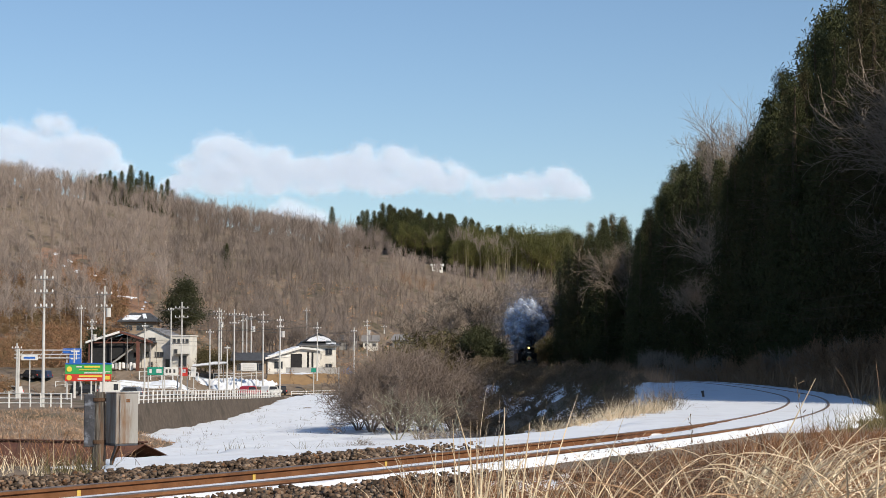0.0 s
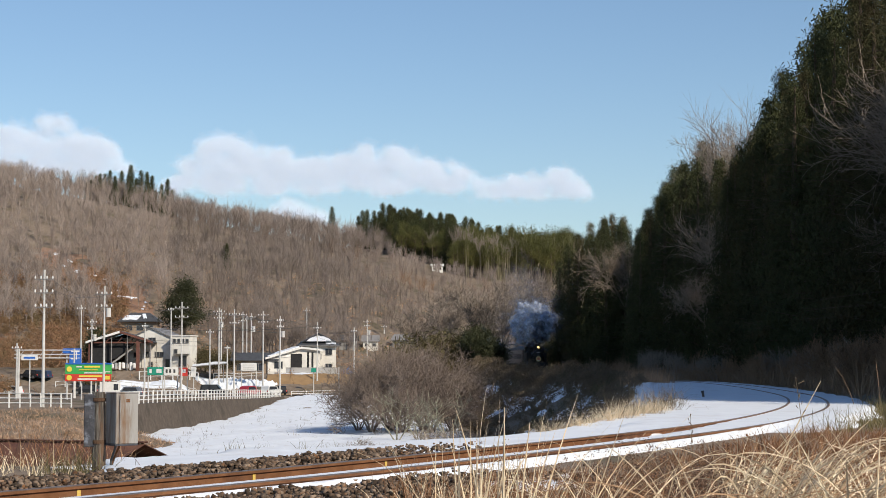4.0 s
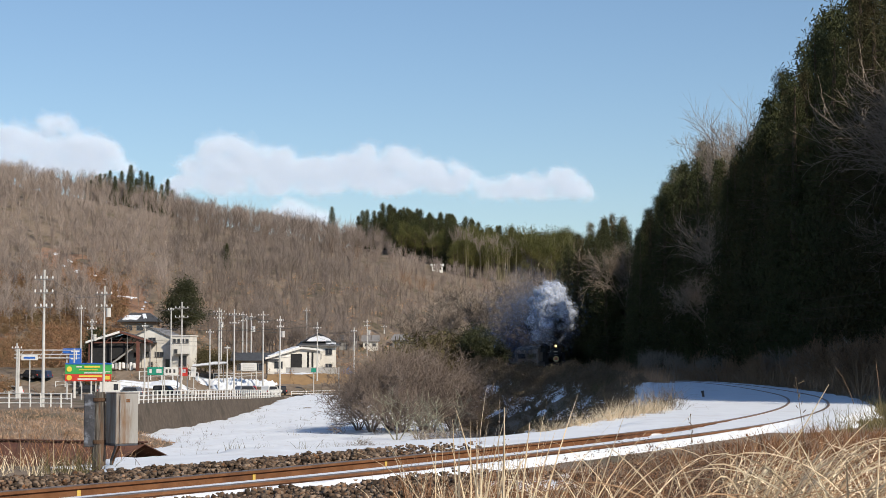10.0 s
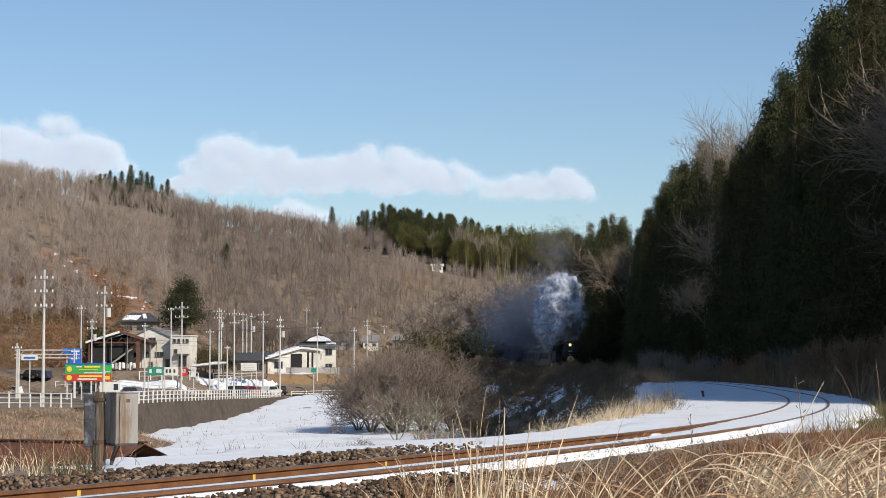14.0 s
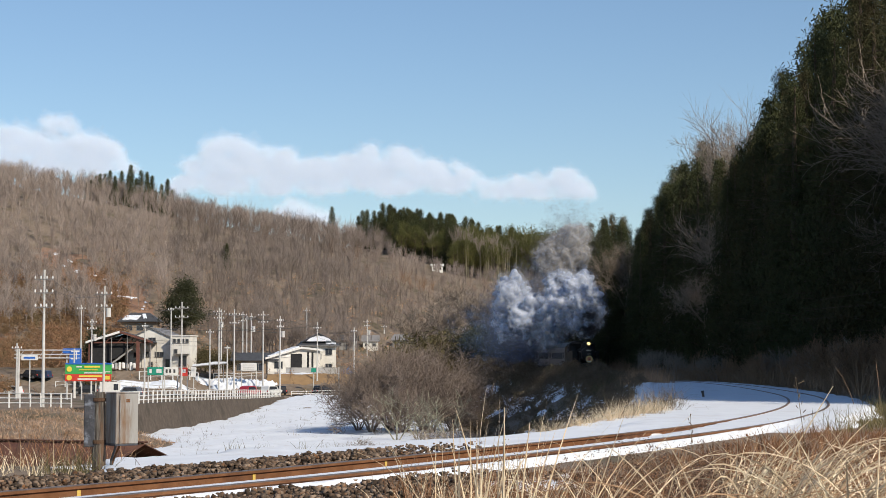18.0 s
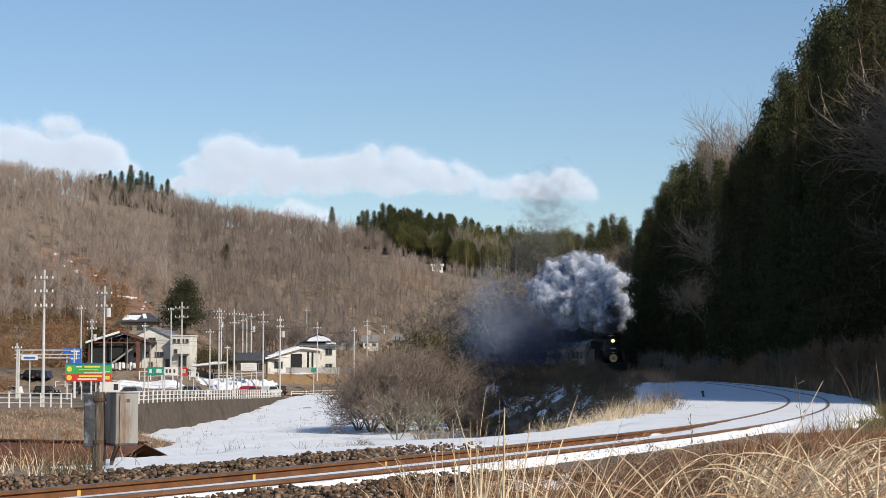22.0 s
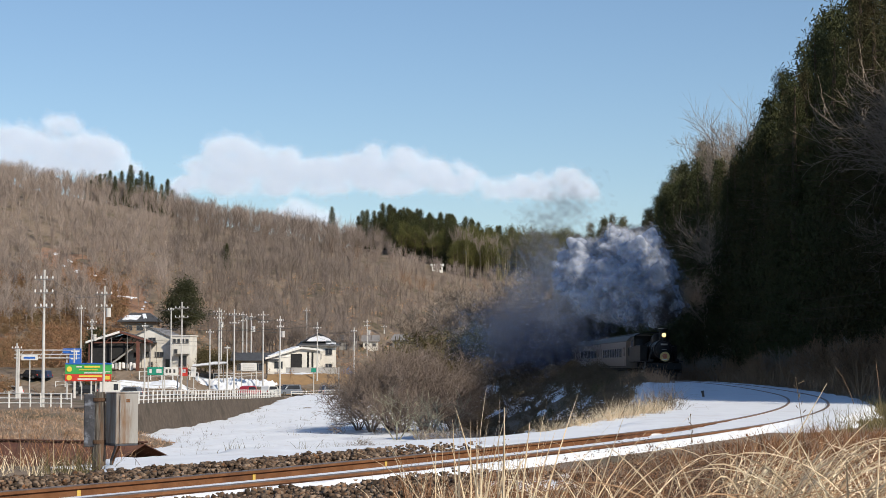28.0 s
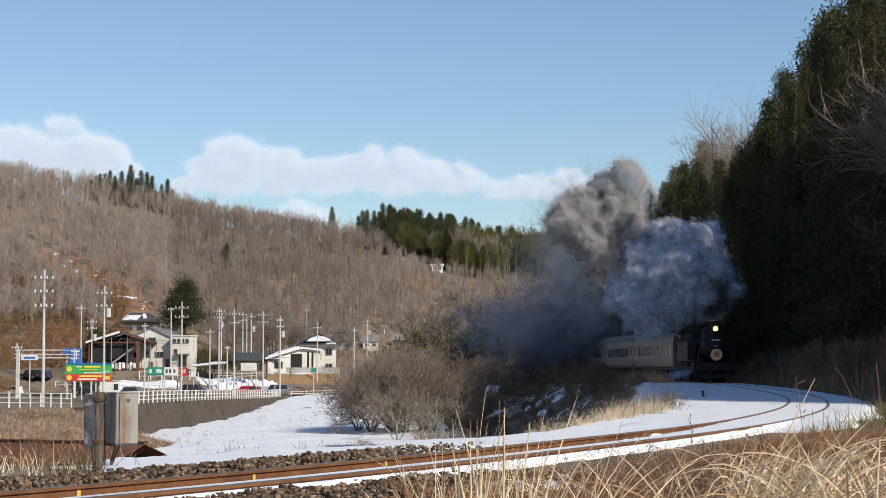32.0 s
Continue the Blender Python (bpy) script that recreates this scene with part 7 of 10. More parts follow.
WHEELS = []      # (object, its place, radius)
loco = thing("steam_locomotive", "black steam tank locomotive with a lit headlamp and gold headmark", "steam locomotive")
g = Geo()
lathe_y(g, [(-1.4, 0.70), (3.6, 0.66), (3.62, 0.72), (5.0, 0.72), (5.02, 0.66), (5.1, 0.5)], 28, 0, 2.25)
part("boiler", g, M_BLACK, loco)
sd = part("smokebox_door", lathe_y(Geo(), [(5.02, 0.62), (5.14, 0.58), (5.22, 0.38), (5.25, 0.1)], 28, 0, 2.25), M_BLACK, loco)
part("door_handle", Geo().tube([(0, 5.22, 2.25), (0, 5.34, 2.25)], 0.04, 8).tube([(-0.18, 5.32, 2.25), (0.18, 5.32, 2.25)], 0.02, 6), M_STEEL, sd)
for dz in (-0.25, 0.25):
    part("hinge_strap", Geo().box((0.1, 5.17, 2.25 + dz), (0.9, 0.05, 0.06), 0.01), M_IRON, sd)
for k, yy in enumerate((0.0, 1.2, 2.4)):
    part("boiler_band", lathe_y(Geo(), [(yy, 0.715), (yy + 0.07, 0.715)], 28, 0, 2.25), M_IRON, loco)
ch = part("chimney", lathe_z(Geo(), [(2.8, 0.33), (2.95, 0.27), (3.2, 0.235), (3.72, 0.25), (3.74, 0.31), (3.86, 0.31), (3.88, 0.24)], 20, 0, 4.35), M_IRON, loco)
part("rim", lathe_z(Geo(), [(3.80, 0.33), (3.84, 0.33)], 20, 0, 4.35), M_STEEL, ch)
part("steam_dome", lathe_z(Geo(), [(2.75, 0.48), (3.2, 0.46), (3.42, 0.36), (3.5, 0.12)], 20, 0, 2.2), M_BLACK, loco)
part("sand_dome", lathe_z(Geo(), [(2.75, 0.42), (3.12, 0.40), (3.32, 0.3), (3.38, 0.1)], 20, 0, 1.0), M_BLACK, loco)
lamp = part("headlamp", lathe_y(Geo(), [(4.85, 0.14), (5.1, 0.2), (5.2, 0.2)], 16, 0, 3.32).box((0, 4.98, 3.05), (0.16, 0.2, 0.35), 0.02), M_IRON, loco)
part("lens", lathe_y(Geo(), [(5.19, 0.16), (5.24, 0.15), (5.28, 0.08)], 16, 0, 3.32), M_LAMP, lamp, "glowing warm lamp lens")
hm = part("headmark", lathe_y(Geo(), [(5.52, 0.36), (5.57, 0.36), (5.575, 0.33)], 28, 0, 1.72), M_GOLD, loco, "round gold headmark with a red centre")
part("headmark_centre", lathe_y(Geo(), [(5.576, 0.19), (5.59, 0.18)], 24, 0, 1.75), M_MARKRED, hm)
part("lettering_bar", Geo().box((0, 5.588, 1.49), (0.36, 0.012, 0.07), 0.0), M_WHITE, hm)
part("headmark_bracket", Geo().box((0, 5.45, 1.7), (0.08, 0.12, 0.9), 0.01), M_IRON, loco)
part("number_plate", Geo().box((0, 5.3, 2.62), (0.5, 0.03, 0.12), 0.01), M_STEEL, loco, "blank brass plate")
for sx in (-1, 1):
    part("side_tank", Geo().box((sx * 1.12, 0.55, 2.0), (0.56, 3.6, 1.2), 0.04), M_BLACK, loco)
    part("cylinder", lathe_y(Geo(), [(3.35, 0.30), (3.4, 0.34), (4.35, 0.34), (4.4, 0.30)], 18, sx * 1.02, 0.75).box((sx * 1.0, 3.88, 1.15), (0.5, 0.9, 0.35), 0.04), M_BLACK, loco)
    part("connecting_rod", Geo().box((sx * 1.02, 2.3, 0.66), (0.05, 2.2, 0.11), 0.01), M_STEEL, loco)
    part("coupling_rod", Geo().box((sx * 0.96, 0.9, 0.62), (0.05, 2.9, 0.1), 0.01), M_STEEL, loco)
    part("running_board", Geo().box((sx * 1.1, 1.9, 1.36), (0.62, 6.4, 0.06), 0.01), M_IRON, loco)
    part("handrail", Geo().tube([(sx * 0.78, 5.0, 2.5), (sx * 0.78, 0.0, 2.55)], 0.018, 6), M_STEEL, loco)
    part("steam_pipe", Geo().tube([(sx * 0.6, 4.3, 2.5), (sx * 0.85, 4.2, 1.9), (sx * 0.95, 4.0, 1.3)], 0.11, 8), M_BLACK, loco)
    part("buffer_lamp", lathe_y(Geo(), [(5.42, 0.10), (5.56, 0.11), (5.58, 0.08)], 12, sx * 0.95, 1.45), M_IRON, loco)
    part("step", Geo().box((sx * 1.2, 4.9, 0.55), (0.3, 0.25, 0.04), 0.01).box((sx * 1.32, 4.9, 0.85), (0.03, 0.04, 0.7)), M_IRON, loco)
part("buffer_beam", Geo().box((0, 5.42, 1.0), (2.5, 0.1, 0.5), 0.02), M_BLACK, loco)
part("coupler", Geo().box((0, 5.65, 0.88), (0.22, 0.45, 0.26), 0.04), M_IRON, loco)
part("air_hose", Geo().tube([(0.4, 5.5, 0.95), (0.42, 5.6, 0.7), (0.36, 5.62, 0.45)], 0.03, 6), M_IRON, loco)
part("pilot", Geo().box((0, 5.3, 0.42), (1.9, 0.06, 0.26), 0.01).box((-0.7, 5.2, 0.65), (0.06, 0.3, 0.5)).box((0.7, 5.2, 0.65), (0.06, 0.3, 0.5)), M_IRON, loco)
part("main_frame", Geo().box((0, 0.2, 1.05), (1.0, 10.2, 0.4), 0.02), M_IRON, loco)
cab = part("cab", Geo().box((-1.35, -2.3, 2.35), (0.05, 1.9, 1.95), 0.01).box((1.35, -2.3, 2.35), (0.05, 1.9, 1.95), 0.01).box((0, -1.36, 2.45), (2.66, 0.05, 1.8), 0.01).box((0, -3.2, 1.9), (2.66, 0.05, 1.0), 0.01).box((0, -2.3, 1.36), (2.7, 1.9, 0.08), 0.01), M_BLACK, loco)
o = [(1.48 * math.sin(a), 3.32 + 0.45 * (math.cos(a) - 0.25)) for a in np.linspace(-1.3, 1.3, 11)]
part("cab_roof", Geo().prism(o + [(p * 0.97, q - 0.06) for p, q in o[::-1]], "y", -3.5, -1.2), M_BLACK, loco)
for sx in (-1, 1):
    part("cab_window", Geo().box((sx * 1.38, -2.3, 2.75), (0.03, 1.1, 0.62), 0.01), M_GLASS, cab)
    part("front_window", Geo().box((sx * 0.95, -1.32, 2.85), (0.5, 0.03, 0.5), 0.01), M_GLASS, cab)
part("coal_bunker", Geo().box((0, -4.2, 1.95), (2.5, 1.9, 1.3), 0.05), M_BLACK, loco)
part("coal", Geo().box((0, -4.2, 2.7), (2.2, 1.6, 0.35), 0.15), M_IRON, loco)
for yy, r, sp in ((2.35, 0.70, 12), (0.9, 0.70, 12), (-0.55, 0.70, 12), (4.1, 0.43, 8), (-3.6, 0.43, 8)):
    me = None
    for sx in (-0.566, 0.566):
        if me is None:
            w_ = part("wheel", wheel_geo(r, sp), M_IRON, loco)
            me = w_.data
        else:
            w_ = new("wheel", me)
            w_.parent = loco
        w_.matrix_local = pose(sx, yy, r)
        WHEELS.append((w_, (sx, yy, r), r))


def coach():
    c = thing("passenger_coach", "grey-brown passenger coach with a row of windows", "railway coach", group="coaches of the train")
    side = [(-1.36, 0.95), (-1.4, 1.5), (-1.4, 2.9), (-1.34, 3.35)]
    top = [(1.34 * math.sin(a), 3.35 + 0.62 * (math.cos(a) - math.cos(1.35)) / (1 - math.cos(1.35))) for a in np.linspace(-1.35, 1.35, 13)]
    part("body", Geo().prism([(p, q) for p, q in side] + [(-p, q) for p, q in side[::-1]], "y", -9.7, 9.7), M_COACH, c)
    part("roof", Geo().prism([(-1.36, 3.352)] + [(p * 1.01, q + 0.01) for p, q in top[1:-1]] + [(1.36, 3.352)], "y", -9.75, 9.75), M_COACHROOF, c)
    for yy in np.arange(-8, 8.5, 2.0):
        part("roof_vent", Geo().box((0, yy, 4.02), (0.5, 0.4, 0.18), 0.04), M_COACHROOF, c)
    for sx in (-1, 1):
        for k in range(11):
            yy = -6.5 + 1.3 * k
            wn_ = part("window", Geo().box((sx * 1.405, yy, 2.32), (0.03, 0.96, 0.86), 0.008), M_ALU, c)
            part("pane", Geo().box((sx * 1.412, yy, 2.32), (0.028, 0.86, 0.76), 0.004), M_GLASS, wn_)
        for yy in (-8.7, 8.7):
            d_ = part("door", Geo().box((sx * 1.402, yy, 1.95), (0.03, 0.82, 1.9), 0.01), M_COACH, c)
            part("door_window", Geo().box((sx * 1.42, yy, 2.4), (0.02, 0.55, 0.75), 0.005), M_GLASS, d_)
        part("lower_band", Geo().box((sx * 1.41, 0, 1.05), (0.02, 19.3, 0.09)), M_IRON, c)
        part("gutter", Geo().box((sx * 1.37, 0, 3.33), (0.05, 19.4, 0.05)), M_COACHROOF, c)
    for e in (-1, 1):
        part("gangway", Geo().box((0, e * 9.85, 2.1), (1.0, 0.28, 2.2), 0.04), M_IRON, c)
        part("end_window", Geo().box((0.95, e * 9.71, 2.4), (0.5, 0.03, 0.7), 0.005), M_GLASS, c)
        bg = part("bogie", Geo().box((0.98, e * 6.9, 0.58), (0.12, 2.9, 0.26), 0.03).box((-0.98, e * 6.9, 0.58), (0.12, 2.9, 0.26), 0.03).box((0, e * 6.9, 0.6), (1.9, 0.35, 0.22), 0.02), M_IRON, c)
        for a in (-1.05, 1.05):
            part("wheelset", Geo().tube([(-0.63, e * 6.9 + a, 0.43), (-0.50, e * 6.9 + a, 0.43)], 0.43, 20).tube([(0.50, e * 6.9 + a, 0.43), (0.63, e * 6.9 + a, 0.43)], 0.43, 20).tube([(-0.5, e * 6.9 + a, 0.43), (0.5, e * 6.9 + a, 0.43)], 0.08, 8), M_IRON, bg)
    part("underframe", Geo().box((0, 0, 0.85), (2.3, 18.8, 0.2), 0.02).box((0.6, -1.5, 0.55), (0.8, 2.2, 0.5), 0.03).box((-0.7, 2.0, 0.5), (0.7, 1.6, 0.5), 0.03), M_IRON, c)
    return c


coach_a = coach()
for ob in coach_a.children_recursive:      # low-built stock
    ob.data.transform(Matrix.Diagonal((1.0, 1.0, 0.9, 1.0)))
coach_b = copy_thing(coach_a, Matrix.Identity(4))
coach_c = copy_thing(coach_a, Matrix.Identity(4))

# arc length of the engine's front, by the time
FRONT_Y = [(0, 276.5), (3, 264), (6, 250), (9, 236), (13, 217), (17, 197), (20, 182), (23, 166), (25, 155), (28, 138.5), (30, 126.6), (32, 114.2)]


def front_s(t):
    return float(np.interp(t, [a for a, _ in FRONT_Y], [s_at_y(b) for _, b in FRONT_Y]))


def car_pose(s, half):
    """Pose of a vehicle whose middle is at s, carried at s - half and s + half; it runs towards smaller s."""
    x0, y0, z0, _, _ = on_line(s - half)
    x1, y1, z1, _, _ = on_line(s + half)
    m = Vector(((x0 + x1) / 2, (y0 + y1) / 2, (z0 + z1) / 2))
    d = Vector((x0 - x1, y0 - y1, z0 - z1)).normalized()
    yaw = math.degrees(math.atan2(-d.x, d.y))
    return pose(m.x, m.y, m.z, math.degrees(math.asin(d.z)), 0, yaw)


# ---- road traffic ----
def car(paint, label, kind="hatch"):
    c = thing("car", label, "car")
    L, W, H = (4.4, 1.75, 1.72) if kind == "suv" else ((3.4, 1.48, 1.85) if kind == "van" else (4.1, 1.7, 1.5))
    b = H * 0.55
    o = [(-L / 2, 0.28), (L / 2, 0.28), (L / 2, b * 0.78), (L / 2 - 0.25, b * 0.95), (L * 0.27, b), (-L / 2 + 0.1, b), (-L / 2, b * 0.8)]
    part("body", Geo().prism(o, "x", -W / 2, W / 2), paint, c)
    top = [(-L / 2 + 0.15, b), (L * 0.27, b), (L * 0.12 if kind != "van" else L * 0.2, H), (-L * 0.36, H), (-L / 2 + 0.25, H - 0.12)]
    part("cabin", Geo().prism(top, "x", -W / 2 + 0.12, W / 2 - 0.12), paint, c)
    for sx in (-1, 1):
        part("side_window", Geo().prism([(-L * 0.40, b + 0.05), (L * 0.2, b + 0.05), (L * 0.1, H - 0.1), (-L * 0.36, H - 0.1)], "x", sx * (W / 2 - 0.115) - 0.008, sx * (W / 2 - 0.115) + 0.008), M_GLASS, c)
        part("headlight", Geo().box((sx * W * 0.36, L / 2 - 0.02, b * 0.78), (0.32, 0.1, 0.16), 0.02), M_PORCELAIN, c)
        part("tail_light", Geo().box((sx * W * 0.4, -L / 2 + 0.02, b * 0.8), (0.2, 0.08, 0.26), 0.02), M_RED, c)
        for wy in (-L * 0.31, L * 0.31):
            wh = part("wheel", Geo().tube([(sx * (W / 2 - 0.18), wy, 0.31), (sx * (W / 2 + 0.01), wy, 0.31)], 0.31, 16), M_WIRE, c)
            part("rim", Geo().tube([(sx * (W / 2 + 0.005), wy, 0.31), (sx * (W / 2 + 0.02), wy, 0.31)], 0.19, 12), M_STEEL, wh)
    part("windscreen", Geo().add([(-W / 2 + 0.2, L * 0.27, b + 0.04), (W / 2 - 0.2, L * 0.27, b + 0.04), (W / 2 - 0.25, L * 0.13 if kind != "van" else L * 0.21, H - 0.06), (-W / 2 + 0.25, L * 0.13 if kind != "van" else L * 0.21, H - 0.06),
                                  (-W / 2 + 0.2, L * 0.275, b + 0.05), (W / 2 - 0.2, L * 0.275, b + 0.05), (W / 2 - 0.25, L * 0.14 if kind != "van" else L * 0.22, H - 0.05), (-W / 2 + 0.25, L * 0.14 if kind != "van" else L * 0.22, H - 0.05)],
                                 [[0, 1, 2, 3], [4, 7, 6, 5], [0, 4, 5, 1], [1, 5, 6, 2], [2, 6, 7, 3], [3, 7, 4, 0]]), M_GLASS, c)
    part("bumper", Geo().box((0, L / 2, 0.42), (W * 0.94, 0.14, 0.22), 0.04).box((0, -L / 2, 0.42), (W * 0.94, 0.14, 0.22), 0.04), paint, c)
    return c


M_CARBLACK = mat("black_car_paint", (0.015, 0.016, 0.02), 0.25, second=(0.02, 0.021, 0.025), scale=2, spec=0.6)
M_CARSILVER = mat("blue_silver_car_paint", (0.25, 0.28, 0.33), 0.3, metal=0.4, second=(0.22, 0.25, 0.3), scale=2, spec=0.6)
M_CARRED = mat("red_car_paint", (0.42, 0.03, 0.05), 0.3, second=(0.36, 0.025, 0.04), scale=2, spec=0.6)
M_CARWHITE = mat("white_car_paint", (0.75, 0.75, 0.75), 0.3, second=(0.7, 0.7, 0.7), scale=2, spec=0.6)
M_CARBLUE = mat("dark_blue_car_paint", (0.03, 0.05, 0.10), 0.3, second=(0.04, 0.06, 0.11), scale=2, spec=0.5)
CARS = []      # car, lane offset, rows of (seconds, bearing), driving towards larger bearings (+1) or smaller (-1)
CARS.append((car(M_CARBLACK, "black estate car driving along the village road", "suv"), -1.7, [(0, -634), (3, -458), (3.8, -416), (5, -354), (7, -270), (9, -190), (14, -60), (32, -20)], 1))
CARS.append((car(M_CARSILVER, "silver-blue hatchback driving along the village road"), -1.7, [(0, -900), (3, -650), (5, -554), (6.5, -482), (8, -428), (10, -345), (12, -262), (15, -150), (32, -40)], 1))
CARS.append((car(M_CARBLACK, "black hatchback driving along the village road"), -1.7, [(0, -1080), (5, -850), (8, -612), (11, -455), (12, -432), (14, -360), (17, -245), (21, -120), (32, -60)], 1))
CARS.append((car(M_CARSILVER, "grey saloon car driving along the village road"), -1.7, [(0, -1140), (12, -900), (17, -640), (19, -538), (22, -440), (24, -354), (27, -230), (32, -90)], 1))
CARS.append((car(M_CARBLACK, "black off-road car with bright headlights on the road", "suv"), -1.7, [(0, -1190), (22, -900), (27, -640), (29, -549), (30, -505), (31, -463), (32, -438)], 1))
CARS.append((car(M_CARBLACK, "dark car queueing on the village road"), -1.7, [(0, -1240), (15, -1100), (21, -760), (24, -632), (26, -629), (32, -628)], 1))
CARS.append((car(M_CARSILVER, "dark blue car coming down the far road", "suv"), 1.7, [(0, -40), (20, -80), (22, -150), (24, -212), (25.5, -242), (27.5, -268), (29, -280), (31, -291), (32, -296)], -1))
for p, r, paint, kd, lab, turn in ((-341, 297, M_CARRED, "hatch", "red hatchback waiting on the village road", -25), (-303, 306, M_CARWHITE, "hatch", "white hatchback waiting on the village road", -30), (-764, 305, M_CARWHITE, "hatch", "white hatchback parked beside the guard fence", 70),
                                   (-728, depth_at(-728, 672), M_CARBLACK, "hatch", "black hatchback parked below the hill", 60), (-630, 298, M_CARBLACK, "hatch", "dark car parked behind the billboard", 85), (-555, 290, M_CARSILVER, "hatch", "silver car parked in the snowy forecourt", 80),
                                   (-590, 300, M_CARWHITE, "van", "small white van parked beside the billboard", 85),
                                   (-712, depth_at(-712, 676), M_CARBLUE, "hatch", "dark blue car parked under the roadside trees", 70), (-292, 309, M_CARBLACK, "hatch", "dark car parked at the bend", 30)):
    c_ = car(paint, lab, kd)
    x, y, z = spot(p, r)
    c_.matrix_world = pose(x, y, z + 0.11, 0, 0, turn)


def road_pose(bearing, off, sense):
    ss = np.linspace(0, RARC[-1] - 2, 400)
    x, y, tx, ty = on_road(ss, off)
    i = int(np.argmin(np.abs(3300 * x / y - bearing)))
    yaw = math.degrees(math.atan2(-tx[i] * sense, ty[i] * sense))
    return pose(float(x[i]), float(y[i]), hz(float(x[i]), float(y[i])) + 0.11, 0, 0, yaw)


# ---- smoke, steam and clouds ----
def ico(sub):
    bm = bmesh.new()
    bmesh.ops.create_icosphere(bm, subdivisions=sub, radius=1)
    V = np.array([v.co[:] for v in bm.verts])
    F = np.array([[v.index for v in f.verts] for f in bm.faces])
    bm.free()
    return V, F


ICO5 = ico(5)


def billow(rng, R, squash=(1, 1, 1)):
    """One swelling body of smoke: rounded bulges upon bulges, with creases between them."""
    off = Vector(rng.uniform(-50, 50, 3))
    r = np.zeros(len(ICO5[0]))
    for sc, amp in ((1.1, 0.85), (2.2, 0.50), (4.6, 0.13), (9.5, 0.04)):
        r += np.array([abs(noise.noise(Vector(v) * sc + off * sc)) for v in ICO5[0]]) * amp
    r = R * np.clip(0.68 + 1.1 * (r - 0.13), 0.4, 1.5)
    V = ICO5[0] * r[:, None]
    return V * np.array(squash), ICO5[1], r


def facing(rng, n, loose, out=0):
    """Two edges for each of n shreds, most of which lie open to the light and the valley."""
    m = np.array([0.25, -0.75, 0.6]) + rng.normal(0, loose, (n, 3)) + 0.8 * out
    m /= np.linalg.norm(m, axis=1)[:, None]
    a = np.cross(m, rng.normal(0, 1, (n, 3)))
    a /= np.linalg.norm(a, axis=1)[:, None] + 1e-9
    return a, np.cross(m, a)


def wisps(rng, n, R, size, squash=(1, 1, 1), body=None, soft=0.5):
    """Small loose shreds: about a body of smoke, or thinning out from the middle."""
    if body is None:
        p = rng.normal(0, 1, (n, 3)) * R * soft * np.array(squash)
        a, b = facing(rng, n, 0.35)
    else:
        i = rng.integers(0, len(body), n)
        p = body[i] * (1 + np.abs(rng.normal(0, 0.10, n)))[:, None] + rng.normal(0, 0.04 * R, (n, 3))
        a, b = facing(rng, n, 0.35, body[i] / (np.linalg.norm(body[i], axis=1)[:, None] + 1e-9))
    s = (size * rng.uniform(0.5, 1.3, n))[:, None]
    V = np.stack([p - a * s, p - b * s * 0.8, p + a * s, p + b * s * 0.8], 1).reshape(-1, 3)
    return V, np.arange(len(V)).reshape(-1, 4)


def smoke_cloud(name, label, seed, R, core, fringe, squash=(1, 1, 1), shreds=2300, size=0.26, solid=True, soft=0.5, category="smoke"):
    rng = np.random.default_rng(seed)
    t = thing(name, label, category)
    body = None
    if solid:
        body, F, _ = billow(rng, R, squash)
        tagged(link_mesh("billow", body, F, core, t, smooth=True), kind="stuff")
    V, F = wisps(rng, shreds, R, size, squash, body, soft)
    tagged(link_mesh("shred_mass", V, F, fringe, t), kind="stuff")
    return t


V_WHITE = vapour("steam_body", (0.67, 0.72, 0.82), 1.0, 0.45)
V_WHITE_W = vapour("steam_shreds", (0.67, 0.72, 0.82), 0.16, 0.5)
V_GREY = vapour("grey_smoke_body", (0.56, 0.61, 0.71), 1.0, 0.45)
V_GREY_W = vapour("grey_smoke_shreds", (0.56, 0.61, 0.71), 0.14, 0.5)
V_TAN = vapour("coal_smoke_body", (0.46, 0.458, 0.47), 0.5, 0.3)
V_TAN_W = vapour("coal_smoke_shreds", (0.46, 0.458, 0.47), 0.065, 0.45)
V_DARK_W = vapour("soot_shreds", (0.10, 0.10, 0.105), 0.15, 0.3)
# dark coal smoke, with forest shade and blue skylight put into its colour
V_HAZE = vapour("drifting_haze", (0.080, 0.103, 0.165), 0.13, 0.4)
V_HAZE_THIN = vapour("thin_blue_haze", (0.09, 0.135, 0.215), 0.08, 0.4)
V_THIN = vapour("thin_smoke", (0.18, 0.18, 0.21), 0.042, 0.4)
V_PALEHAZE = vapour("pale_drifting_smoke", (0.30, 0.345, 0.44), 0.04, 0.45)
# clouds emit a pale blue-white that replaces sunlight scattered within them
V_CLOUD_W = vapour("cloud_shreds", (0.43, 0.46, 0.51), 0.060, 0.12, (0.74, 0.83, 0.95), 0.45)

WHITE = [smoke_cloud("steam_cloud", "billowing pale grey-white smoke above the engine", 200 + k, 1.6 + 0.26 * (k % 3), V_GREY if k % 2 else V_WHITE, V_GREY_W if k % 2 else V_WHITE_W, shreds=2600, size=0.24) for k in range(12)]
UPPER = [smoke_cloud("smoke_cloud", "tan-grey coal smoke rising in rounded billows", 220 + k, 1.75, V_TAN, V_TAN_W, (1.0, 1.0, (0.85, 1.2)[k % 2]), 3000, 0.36) for k in range(6)]
SOOT = [smoke_cloud("soot_cloud", "dark sooty smoke just above the chimney", 230 + k, 0.9, None, V_DARK_W, shreds=520, size=0.2, solid=False, soft=0.42) for k in range(2)]
